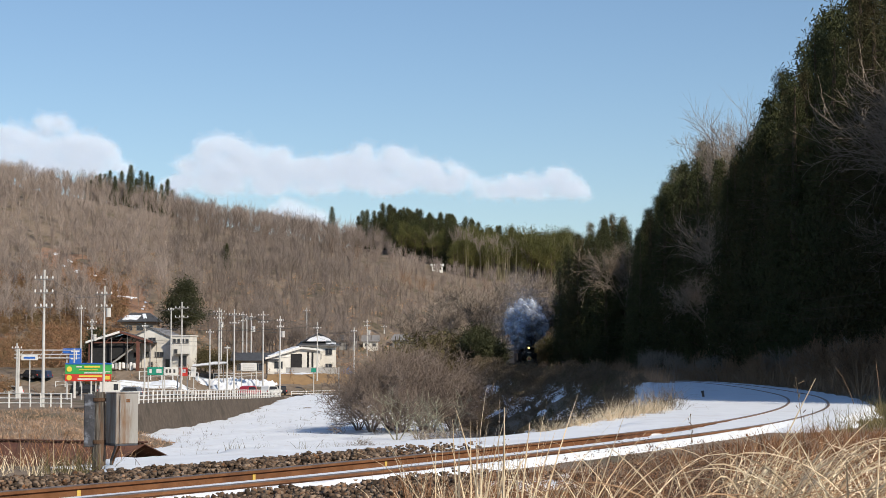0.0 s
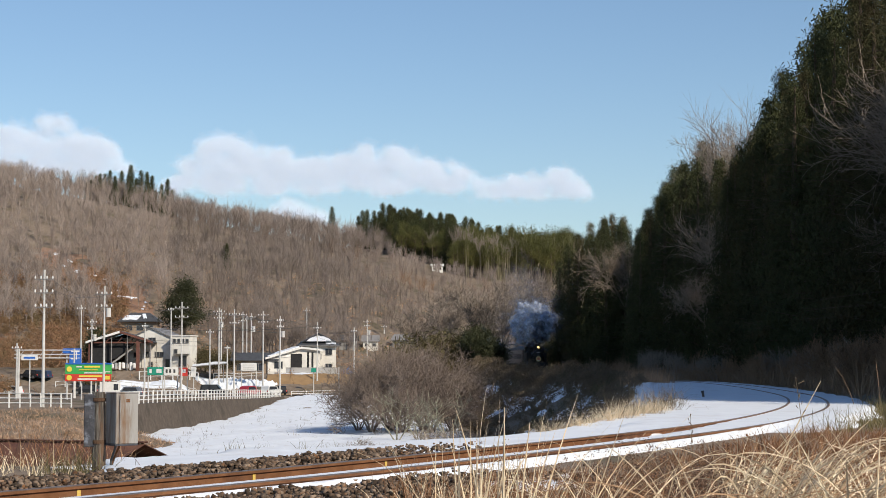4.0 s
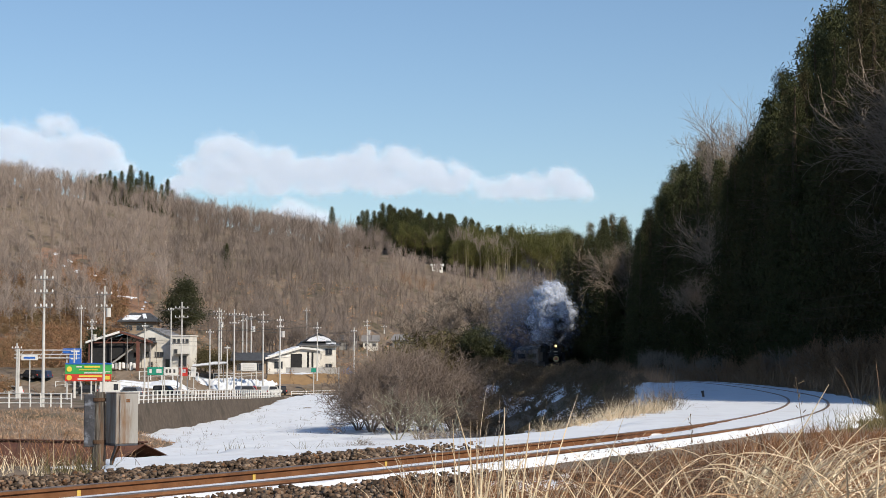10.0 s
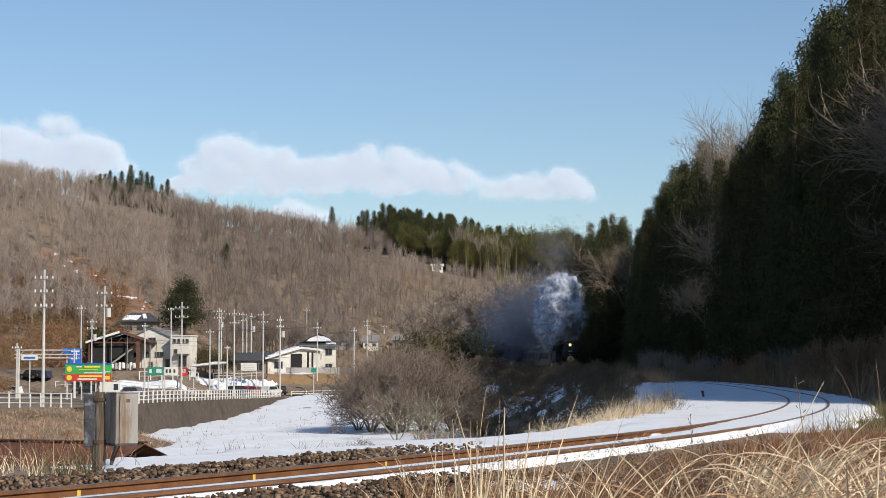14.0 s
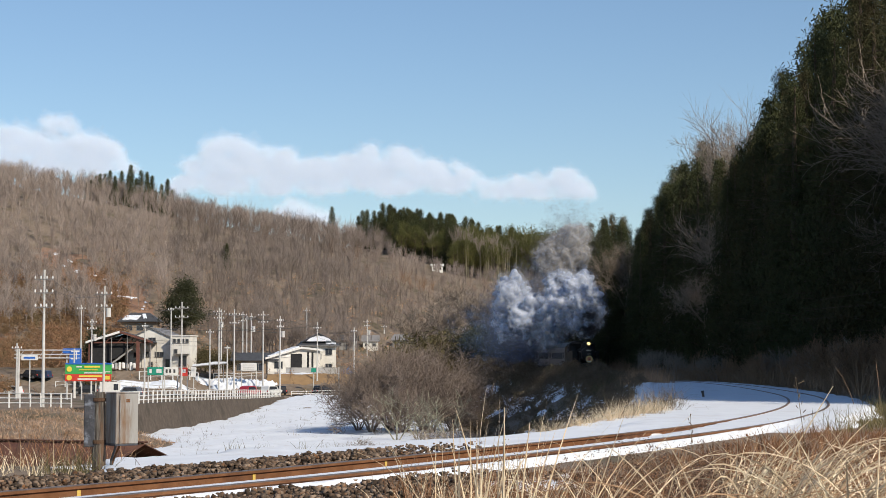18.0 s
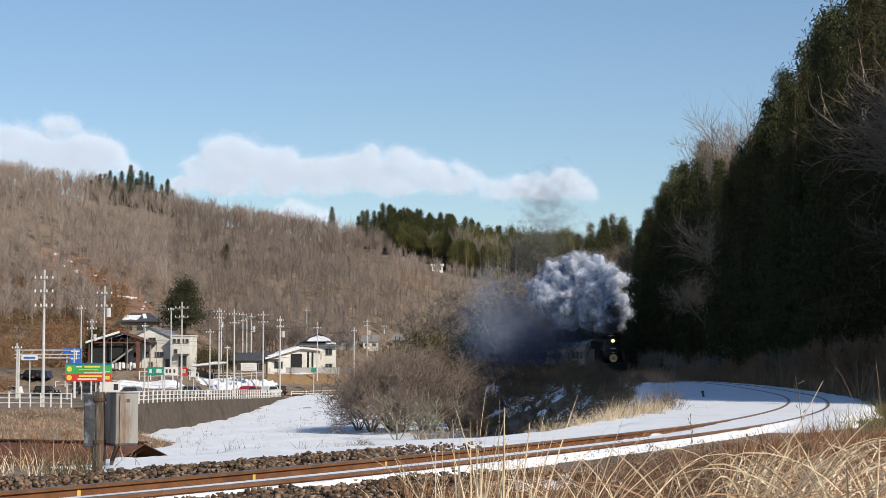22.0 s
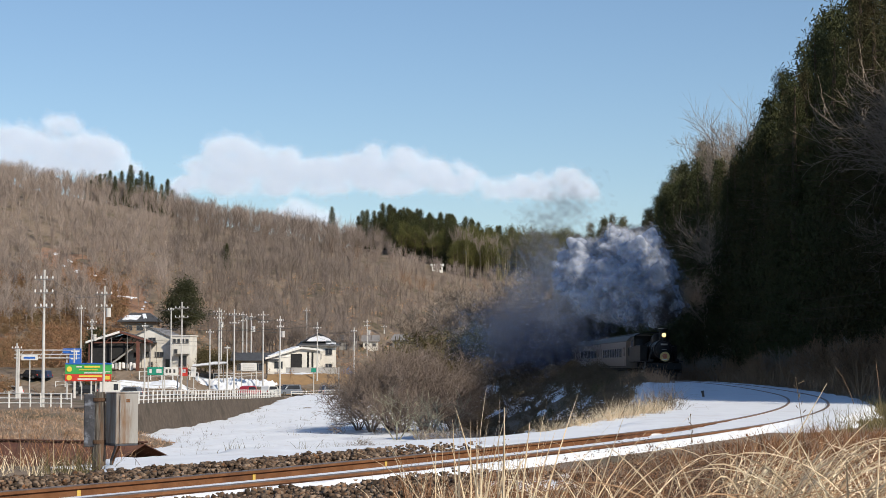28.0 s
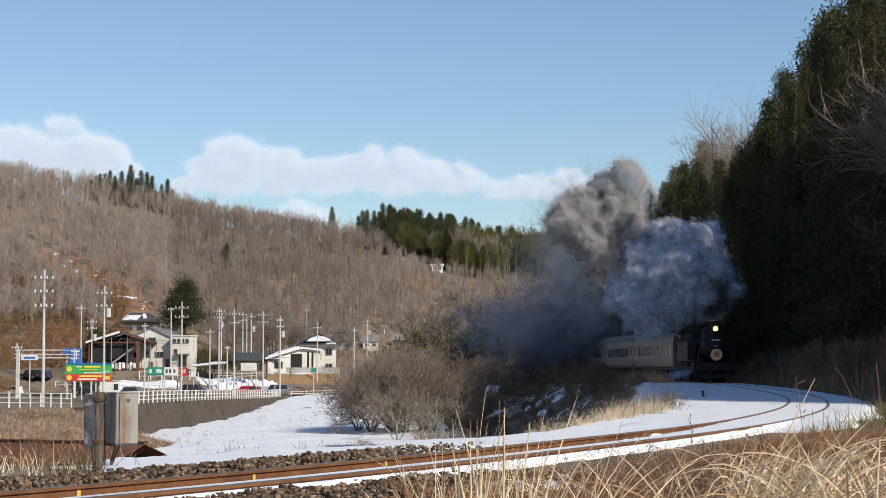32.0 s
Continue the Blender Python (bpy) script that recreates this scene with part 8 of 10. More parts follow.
HAZE = [smoke_cloud("smoke_haze", "thin dark smoke hanging beside the line", 240 + k, 4.6, None, V_HAZE_THIN if k in (2, 3, 5) else V_HAZE, (1.2, 1.2, 0.9), 1400 if k in (2, 3, 5) else 2400, 0.40, False, 0.45) for k in range(6)]
TRAIL = [smoke_cloud("smoke_haze", "dark blue-grey smoke rolling down beside the coaches", 246 + k, 3.6, None, V_HAZE, (1.3, 1.3, 0.85), 2000, 0.40, False, 0.45) for k in range(3)]
COLUMN = [smoke_cloud("smoke_wisp", "thin grey smoke drifting up and apart", 250 + k, 3.2, None, V_THIN, (1.2, 1.0, 1.1), 420, 0.7, False, 0.45) for k in range(3)]
LEFTOVER = [smoke_cloud("pale_smoke_drift", "pale thinning smoke that trails after the train", 260 + k, 2.6, None, V_PALEHAZE, (1.0, 1.0, 1.25), 900, 0.40, False, 0.45) for k in range(3)]
DRAIN = smoke_cloud("cylinder_steam", "puff of white steam blown out at the wheels", 270, 0.7, V_WHITE, V_WHITE_W, (1.6, 1.2, 0.5), 900, 0.07, False, 0.4, "steam")


# clouds far off in the sky
def sky_cloud(seed, mounds, label, n):
    """Soft heaped masses upon a flat base, of loose shreds; mounds are (x, half width, height) in metres."""
    rng = np.random.default_rng(seed)
    t = thing("cloud", label, "cloud")
    share = np.array([mw * mh for _, mw, mh in mounds], float)
    counts = (share / share.sum() * n).astype(int)
    for (mx, mw, mh), n in zip(mounds, counts):
        C, Rr = [], []
        for k in range(44):
            u = rng.uniform(-1, 1)
            env = mh * (1 - abs(u) ** 2.4)
            r = max(7.0, mh * rng.uniform(0.10, 0.26) * (1 - 0.5 * abs(u)))
            C.append((mx + u * mw, rng.normal(0, mh * 0.03), max(r * 0.6, rng.uniform(0.1, 1.0) ** 0.7 * env - r * 0.6)))
            Rr.append(r)
        C, Rr = np.array(C), np.array(Rr)
        i = rng.choice(len(C), n, p=Rr ** 2 / (Rr ** 2).sum())
        d = rng.normal(0, 1, (n, 3))
        d /= np.linalg.norm(d, axis=1)[:, None]
        p = C[i] + d * (Rr[i] * np.abs(rng.normal(0.55, 0.42, n)))[:, None] * np.array([1.5, 0.12, 0.85])
        p[:, 2] = np.where(p[:, 2] < 0, p[:, 2] * 0.35, p[:, 2])
        a, b = facing(rng, n, 0.35)
        s = (21.0 * rng.uniform(0.5, 1.5, n))[:, None]
        V = np.stack([p - a * s, p - b * s * 0.8, p + a * s, p + b * s * 0.8], 1).reshape(-1, 3)
        tagged(link_mesh("cloud_mound", V, np.arange(len(V)).reshape(-1, 4), V_CLOUD_W, t), kind="stuff")
    return t


CLOUDS = [(sky_cloud(301, [(-235, 115, 116), (-150, 120, 96), (-20, 140, 84), (110, 150, 98), (225, 110, 66), (-300, 60, 40)], "long white heaped cloud low in the blue sky", 6500), -200, 338),
          (sky_cloud(302, [(0, 110, 118), (-110, 110, 100), (85, 80, 74)], "white heaped cloud above the wooded hill", 3200), -700, 303),
          (sky_cloud(303, [(0, 90, 50), (60, 50, 56), (-60, 70, 34)], "small white cloud at the end of a longer one", 900), 165, 345),
          (sky_cloud(304, [(0, 60, 50), (40, 40, 34)], "faint white cloud behind the ridge", 300), -275, 392)]


# ---- single stalks at the near bank's right ----
def stalk(x, y, pts, r, m, label, seeds=False):
    t = thing("reed_stalk", label, "reed", pose(x, y, hz(x, y) - 0.03))
    part("stem", Geo().tube(pts, [r * (1.15 - 0.9 * k / (len(pts) - 1)) for k in range(len(pts))], 5), m, t)
    if seeds:
        rg = np.random.default_rng(int(x * 100))
        a, b = Vector(pts[-2]), Vector(pts[-1])
        for k in range(9):
            q = a.lerp(b, 0.25 + 0.085 * k) + Vector(rg.normal(0, 0.008, 3))
            part("seed_head", Geo().tube([q, q + Vector((rg.normal(0, 0.012), rg.normal(0, 0.012), 0.018))], [0.0015, 0.0032], 5), m, t)
    return t


SWAY = stalk(1.72, 11.0, [(0, 0, 0), (0.16, 0, 0.5), (0.34, 0, 0.92), (0.54, 0, 1.26)], 0.008, M_STRAW, "pale dry reed stalk swaying in the wind")
stalk(2.02, 10.6, [(0, 0, 0), (0.06, 0, 0.6), (0.02, 0, 1.0), (-0.02, 0, 1.31)], 0.004, M_BRUSH, "dark seed-bearing weed stalk", True)
stalk(1.55, 11.5, [(0, 0, 0), (0.0, 0, 0.5), (-0.02, 0, 0.85), (-0.03, 0, 1.08)], 0.004, M_BRUSH, "dark seed-bearing weed stalk", True)
stalk(0.30, 9.5, [(0, 0, 0), (0.0, 0, 0.5), (0.01, 0, 0.85), (0.012, 0, 1.15)], 0.011, M_STRAW, "thick upright dry reed stalk")
stalk(0.36, 9.7, [(0, 0, 0), (0.03, 0, 0.5), (0.06, 0, 0.8), (0.09, 0, 1.07)], 0.008, M_STRAW, "leaning dry reed stalk")
stalk(0.09, 9.6, [(0, 0, 0), (-0.01, 0, 0.5), (-0.03, 0, 0.8), (-0.04, 0, 1.07)], 0.006, M_STRAW, "slender dry reed stalk")
stalk(2.05, 9.0, [(0, 0, 0), (0.01, 0, 0.4), (0.03, 0, 0.75), (0.05, 0, 1.03)], 0.012, M_STRAW, "thick upright dry reed stalk")


# ---- what moves ----
def motions():
    ts = [0.5 * k for k in range(65)]
    walk(loco, [(t, car_pose(front_s(t) + 5.3, 2.2)) for t in ts])
    for car_, back in ((coach_a, 5.3 + 5.8 + 10.0), (coach_b, 5.3 + 5.8 + 30.0), (coach_c, 5.3 + 5.8 + 50.0)):
        walk(car_, [(t, car_pose(front_s(t) + back, 6.9)) for t in ts])
    s0 = front_s(0)
    fine = [0.2 * k for k in range(161)]
    for wheel_, (wx, wy, wz), r in WHEELS:
        walk(wheel_, [(t, Matrix.Translation((wx, wy, wz)) @ Matrix.Rotation(-(s0 - front_s(t)) / max(r, 0.7), 4, "X")) for t in fine])
    walk(DRAIN, [(t, car_pose(front_s(t) + 5.3, 2.2) @ pose(1.9, 2.8, 0.55 - 0.9 * max(0.0, min(1.0, (29.5 - t) / 2)), 0, 30 * math.sin(t), 0)) for t in ts])
    for car_, off, rows, sense in CARS:
        walk(car_, [(t, road_pose(p, off, sense)) for t, p in rows])
    base = SWAY.matrix_world.copy()
    for_sway = [(0, -22), (3.5, -12), (5.5, -8), (6.5, 6), (7.5, 18), (8, 9), (9, 26), (10, 4), (11, 9), (12.5, 0), (14, -6), (16.5, 1), (17.5, -3), (18, 12), (18.5, -18), (20, -18), (20.5, 3), (22, -8), (24, 4), (25.5, 4), (28, 0), (29.5, -15), (31, -18), (32, -23)]
    walk(SWAY, [(t, base @ pose(0, 0, 0, 0, 0.138 * a, 0)) for t, a in for_sway])
    for cloud_, p, top in CLOUDS:
        d = 4000.0
        walk(cloud_, [(t, pose((p + 0.55 * t) * d / 3300, d, 1.07 + (647 - top - 0.03 * t) * d / 3300)) for t in (0, 16, 32)])
    walk(WHITE[0], [(0, pose(12.56, 279.5, 6.24, 0, 0, 0)), (1, pose(12.68, 275.3, 6.24, 2, 8, 5)), (2, pose(12.78, 271.2, 6.24, 4, 15, 10)), (3, pose(12.88, 267.0, 6.25, 6, 21, 14)), (4.5, pose(13.16, 260.0, 6.24, 6, 25, 19)), (6, pose(13.41, 253.0, 6.22, 4, 23, 20)), (7, pose(13.54, 248.3, 6.21, 2, 18, 19)), (8, pose(13.65, 243.7, 6.19, -0, 12, 17)), (9, pose(13.74, 239.0, 6.17, -3, 4, 13)), (10, pose(13.90, 234.2, 6.14, -5, -4, 9)), (11, pose(14.04, 229.5, 6.12, -6, -12, 3)), (12, pose(14.16, 224.8, 6.09, -6, -18, -2)), (13, pose(14.26, 220.0, 6.06, -5, -23, -7)), (14, pose(14.44, 215.0, 6.04, -4, -25, -12)), (15.5, pose(14.67, 207.5, 6.00, -0, -23, -17)), (17, pose(14.85, 200.0, 5.96, 3, -16, -20)), (18, pose(15.04, 195.0, 5.96, 5, -8, -20)), (19, pose(15.20, 190.0, 5.96, 6, -0, -18)), (20, pose(15.34, 185.0, 5.96, 6, 8, -15)), (21, pose(15.52, 179.7, 5.96, 5, 15, -12)), (22, pose(15.67, 174.3, 5.97, 4, 21, -7)), (23, pose(15.78, 169.0, 5.96, 1, 24, -1)), (24, pose(15.92, 163.5, 5.96, -1, 25, 4)), (25, pose(16.03, 158.0, 5.96, -3, 23, 9)), (26.5, pose(16.33, 149.8, 5.95, -6, 16, 15)), (28, pose(16.51, 141.5, 5.93, -6, 5, 19)), (29, pose(16.75, 136.0, 5.93, -5, -4, 20)), (30, pose(16.91, 130.5, 5.92, -3, -11, 19)), (31, pose(17.14, 125.0, 5.94, -1, -18, 17)), (32, pose(17.29, 119.6, 5.95, 1, -23, 14))])
    walk(WHITE[1], [(0, pose(13.56, 279.5, 6.98, 5, 25, 17)), (1, pose(13.16, 275.3, 6.97, 6, 22, 14)), (2, pose(13.38, 271.2, 7.09, 6, 18, 10)), (3, pose(13.75, 267.0, 6.87, 5, 11, 5)), (4.5, pose(13.45, 260.0, 6.46, 2, -1, -3)), (6, pose(14.36, 253.0, 6.69, -2, -13, -11)), (7, pose(14.64, 248.3, 6.92, -4, -19, -15)), (8, pose(14.13, 243.7, 6.88, -5, -23, -18)), (9, pose(14.43, 239.0, 6.88, -6, -25, -20)), (10, pose(14.40, 234.2, 7.29, -6, -24, -20)), (11, pose(13.84, 229.5, 7.55, -5, -20, -19)), (12, pose(14.10, 224.8, 7.23, -3, -15, -16)), (13, pose(14.85, 220.0, 6.83, -0, -7, -12)), (14, pose(14.14, 215.0, 7.17, 2, 1, -8)), (15.5, pose(14.36, 207.5, 7.13, 5, 13, 0)), (17, pose(14.32, 200.0, 6.59, 6, 21, 8)), (18, pose(14.63, 195.0, 6.73, 6, 24, 13)), (19, pose(14.98, 190.0, 7.37, 4, 25, 16)), (20, pose(14.58, 185.0, 6.73, 2, 23, 19)), (21, pose(14.48, 179.7, 6.44, 0, 18, 20)), (22, pose(15.00, 174.3, 6.84, -2, 11, 20)), (23, pose(15.18, 169.0, 7.45, -4, 3, 18)), (24, pose(15.12, 163.5, 7.39, -6, -5, 15)), (25, pose(14.99, 158.0, 7.01, -6, -13, 11)), (26.5, pose(15.59, 149.8, 7.07, -5, -21, 3)), (28, pose(15.36, 141.5, 7.04, -2, -25, -5)), (29, pose(16.70, 136.0, 7.06, 0, -24, -10)), (30, pose(16.35, 130.5, 5.89, 3, -21, -14)), (31, pose(16.10, 125.0, 6.63, 4, -15, -17)), (32, pose(16.51, 119.6, 6.64, 6, -8, -19))])
    walk(WHITE[2], [(0, pose(12.89, 280.5, 8.28, 5, -6, -17)), (1, pose(13.18, 276.3, 8.42, 4, -14, -19)), (2, pose(13.41, 272.2, 8.23, 2, -20, -20)), (3, pose(13.08, 268.0, 7.65, -0, -24, -19)), (4.5, pose(13.57, 261.0, 7.45, -4, -25, -15)), (6, pose(13.76, 254.0, 7.55, -6, -20, -9)), (7, pose(14.07, 249.3, 7.81, -6, -14, -4)), (8, pose(14.30, 244.7, 8.11, -5, -6, 2)), (9, pose(14.14, 240.0, 8.47, -4, 2, 7)), (10, pose(13.80, 235.2, 9.08, -2, 10, 12)), (11, pose(13.99, 230.5, 9.31, 1, 17, 16)), (12, pose(14.12, 225.8, 8.90, 3, 22, 18)), (13, pose(14.21, 221.0, 8.58, 5, 25, 20)), (14, pose(13.98, 216.0, 9.16, 6, 25, 20)), (15.5, pose(14.03, 208.5, 8.61, 6, 20, 17)), (17, pose(13.68, 201.0, 8.26, 4, 10, 12)), (18, pose(14.45, 196.0, 8.56, 1, 2, 7)), (19, pose(14.11, 191.0, 9.51, -1, -6, 2)), (20, pose(13.41, 186.0, 9.21, -3, -14, -3)), (21, pose(14.31, 180.7, 8.34, -5, -20, -9)), (22, pose(14.64, 175.3, 8.98, -6, -24, -13)), (23, pose(14.23, 170.0, 9.76, -6, -25, -17)), (24, pose(14.82, 164.5, 9.49, -5, -24, -19)), (25, pose(14.84, 159.0, 9.28, -3, -20, -20)), (26.5, pose(14.67, 150.8, 9.47, 0, -10, -19)), (28, pose(15.31, 142.5, 8.93, 4, 2, -14)), (29, pose(16.11, 137.0, 9.44, 5, 10, -10)), (30, pose(15.81, 131.5, 7.25, 6, 17, -5)), (31, pose(16.23, 126.0, 8.50, 6, 22, 0)), (32, pose(16.22, 120.6, 8.17, 5, 25, 5))])
    walk(WHITE[3], [(0, pose(12.98, 282.5, 9.43, 1, -23, 0)), (1, pose(12.93, 278.3, 9.46, -2, -19, 6)), (2, pose(12.68, 274.2, 8.95, -4, -12, 11)), (3, pose(12.98, 270.0, 8.37, -5, -5, 15)), (4.5, pose(13.12, 263.0, 8.46, -6, 7, 19)), (6, pose(13.19, 256.0, 8.17, -5, 18, 20)), (7, pose(13.88, 251.3, 8.54, -3, 23, 19)), (8, pose(13.60, 246.7, 9.23, -0, 25, 16)), (9, pose(13.55, 242.0, 9.67, 2, 24, 13)), (10, pose(14.02, 237.2, 10.13, 4, 21, 8)), (11, pose(13.86, 232.5, 10.36, 5, 16, 3)), (12, pose(13.56, 227.8, 10.18, 6, 9, -2)), (13, pose(14.29, 223.0, 9.90, 6, 1, -8)), (14, pose(13.89, 218.0, 10.34, 4, -7, -12)), (15.5, pose(12.88, 210.5, 9.64, 1, -18, -17)), (17, pose(13.01, 203.0, 9.58, -2, -24, -20)), (18, pose(12.56, 198.0, 9.72, -4, -25, -20)), (19, pose(11.89, 193.0, 10.68, -6, -23, -18)), (20, pose(11.72, 188.0, 10.74, -6, -19, -15)), (21, pose(12.95, 182.7, 9.78, -6, -13, -11)), (22, pose(13.04, 177.3, 10.34, -4, -5, -6)), (23, pose(13.33, 172.0, 11.01, -2, 3, -1)), (24, pose(13.95, 166.5, 10.83, 0, 11, 4)), (25, pose(13.13, 161.0, 10.90, 3, 18, 9)), (26.5, pose(13.82, 152.8, 10.87, 5, 24, 16)), (28, pose(13.73, 144.5, 10.15, 6, 24, 19)), (29, pose(14.94, 139.0, 11.10, 5, 22, 20)), (30, pose(15.93, 133.5, 8.39, 4, 16, 19)), (31, pose(15.56, 128.1, 9.62, 2, 9, 17)), (32, pose(15.01, 122.6, 9.21, -1, 1, 14))])
    walk(WHITE[4], [(0, pose(12.72, 281.5, 7.77, -5, 12, 17)), (1, pose(12.35, 277.3, 7.56, -6, 19, 14)), (2, pose(12.85, 273.2, 7.12, -6, 23, 9)), (3, pose(12.97, 269.0, 6.99, -5, 25, 4)), (4.5, pose(12.63, 262.0, 7.17, -3, 23, -4)), (6, pose(13.34, 255.0, 6.70, 1, 15, -11)), (7, pose(13.26, 250.3, 6.98, 3, 8, -15)), (8, pose(13.23, 245.7, 7.55, 5, -0, -18)), (9, pose(13.81, 241.0, 7.68, 6, -8, -20)), (10, pose(13.69, 236.2, 7.64, 6, -16, -20)), (11, pose(13.33, 231.5, 7.79, 5, -21, -19)), (12, pose(13.78, 226.8, 7.94, 4, -24, -16)), (13, pose(14.21, 222.0, 7.74, 1, -25, -12)), (14, pose(13.21, 217.0, 7.68, -1, -23, -8)), (15.5, pose(13.03, 209.5, 7.42, -4, -15, 0)), (17, pose(12.24, 202.0, 7.50, -6, -4, 8)), (18, pose(12.01, 197.0, 7.30, -6, 4, 13)), (19, pose(11.79, 192.0, 7.67, -5, 12, 16)), (20, pose(10.92, 187.0, 7.46, -3, 19, 19)), (21, pose(12.21, 181.7, 7.42, -1, 23, 20)), (22, pose(13.05, 176.3, 7.61, 1, 25, 20)), (23, pose(12.95, 171.0, 7.82, 4, 24, 18)), (24, pose(13.10, 165.5, 7.92, 5, 21, 15)), (25, pose(12.94, 160.0, 8.07, 6, 15, 11)), (26.5, pose(13.24, 151.8, 7.74, 5, 4, 3)), (28, pose(13.28, 143.5, 7.43, 3, -8, -5)), (29, pose(14.95, 138.0, 8.11, 1, -15, -10)), (30, pose(15.35, 132.5, 6.64, -2, -21, -14)), (31, pose(14.95, 127.0, 7.01, -4, -24, -17)), (32, pose(15.04, 121.6, 6.87, -5, -25, -19))])
    walk(WHITE[5], [(0, pose(11.95, 284.5, 8.50, -6, 20, -18)), (1, pose(12.23, 280.3, 8.11, -5, 14, -19)), (2, pose(12.37, 276.2, 7.84, -3, 7, -20)), (3, pose(12.05, 272.0, 7.80, -0, -2, -19)), (4.5, pose(12.47, 265.0, 7.58, 3, -13, -15)), (6, pose(12.09, 258.0, 7.16, 5, -22, -9)), (7, pose(12.33, 253.3, 7.85, 6, -25, -4)), (8, pose(12.90, 248.7, 8.44, 6, -25, 2)), (9, pose(13.01, 244.0, 8.36, 4, -22, 7)), (10, pose(13.12, 239.2, 8.57, 2, -17, 12)), (11, pose(13.49, 234.5, 9.14, 0, -11, 16)), (12, pose(13.45, 229.8, 9.17, -2, -3, 18)), (13, pose(13.48, 225.0, 8.56, -4, 6, 20)), (14, pose(12.94, 220.0, 8.66, -6, 13, 20)), (15.5, pose(11.61, 212.5, 8.67, -6, 22, 17)), (17, pose(10.71, 205.0, 8.36, -4, 25, 12)), (18, pose(7.40, 200.0, 8.60, -2, 24, 7)), (19, pose(5.70, 195.0, 9.60, 0, 20, 2)), (20, pose(4.90, 190.0, 9.60, 3, 14, -4)), (21, pose(8.40, 184.7, 9.40, 4, 7, -9)), (22, pose(11.12, 179.3, 8.62, 6, -1, -13)), (23, pose(10.77, 174.0, 9.29, 6, -9, -17)), (24, pose(11.84, 168.5, 9.57, 5, -16, -19)), (25, pose(11.18, 163.0, 9.50, 4, -22, -20)), (26.5, pose(11.10, 154.8, 8.99, 1, -25, -19)), (28, pose(11.75, 146.5, 8.96, -3, -22, -14)), (29, pose(13.03, 141.0, 9.71, -5, -18, -10)), (30, pose(14.68, 135.5, 7.22, -6, -11, -5)), (31, pose(14.50, 130.1, 8.08, -6, -3, 0)), (32, pose(13.54, 124.6, 8.18, -5, 5, 6))])
    walk(WHITE[6], [(0, pose(11.89, 285.5, 6.70, -2, -17, 1)), (1, pose(11.52, 281.3, 6.49, 1, -22, 6)), (2, pose(11.54, 277.2, 6.60, 3, -25, 11)), (3, pose(11.94, 273.0, 6.63, 5, -25, 15)), (4.5, pose(11.61, 266.0, 6.23, 6, -19, 19)), (6, pose(11.71, 259.0, 6.29, 5, -9, 20)), (7, pose(11.99, 254.3, 6.61, 4, -1, 19)), (8, pose(11.91, 249.7, 6.62, 1, 7, 16)), (9, pose(12.46, 245.0, 6.44, -1, 14, 13)), (10, pose(13.10, 240.2, 6.64, -3, 20, 8)), (11, pose(12.80, 235.5, 6.98, -5, 24, 3)), (12, pose(12.72, 230.8, 6.85, -6, 25, -3)), (13, pose(13.45, 226.0, 6.39, -6, 23, -8)), (14, pose(12.41, 221.0, 6.49, -5, 19, -12)), (15.5, pose(10.75, 213.5, 6.70, -2, 10, -18)), (17, pose(10.12, 206.0, 6.20, 1, -3, -20)), (18, pose(6.90, 201.0, 5.60, 4, -10, -20)), (19, pose(5.50, 196.0, 5.80, 5, -17, -18)), (20, pose(4.80, 191.0, 5.40, 6, -22, -15)), (21, pose(8.00, 185.7, 6.60, 6, -25, -11)), (22, pose(10.00, 180.3, 7.90, 5, -25, -6)), (23, pose(10.32, 175.0, 8.39, 3, -22, -1)), (24, pose(10.92, 169.5, 8.55, 1, -17, 5)), (25, pose(9.84, 164.0, 8.23, -2, -10, 10)), (26.5, pose(10.62, 155.8, 8.03, -5, 2, 16)), (28, pose(10.37, 147.5, 8.24, -6, 14, 19)), (29, pose(12.30, 142.0, 6.58, -6, 20, 20)), (30, pose(14.53, 136.5, 5.58, -5, 24, 19)), (31, pose(13.51, 131.1, 6.04, -3, 25, 17)), (32, pose(12.62, 125.6, 6.23, -0, 24, 14))])
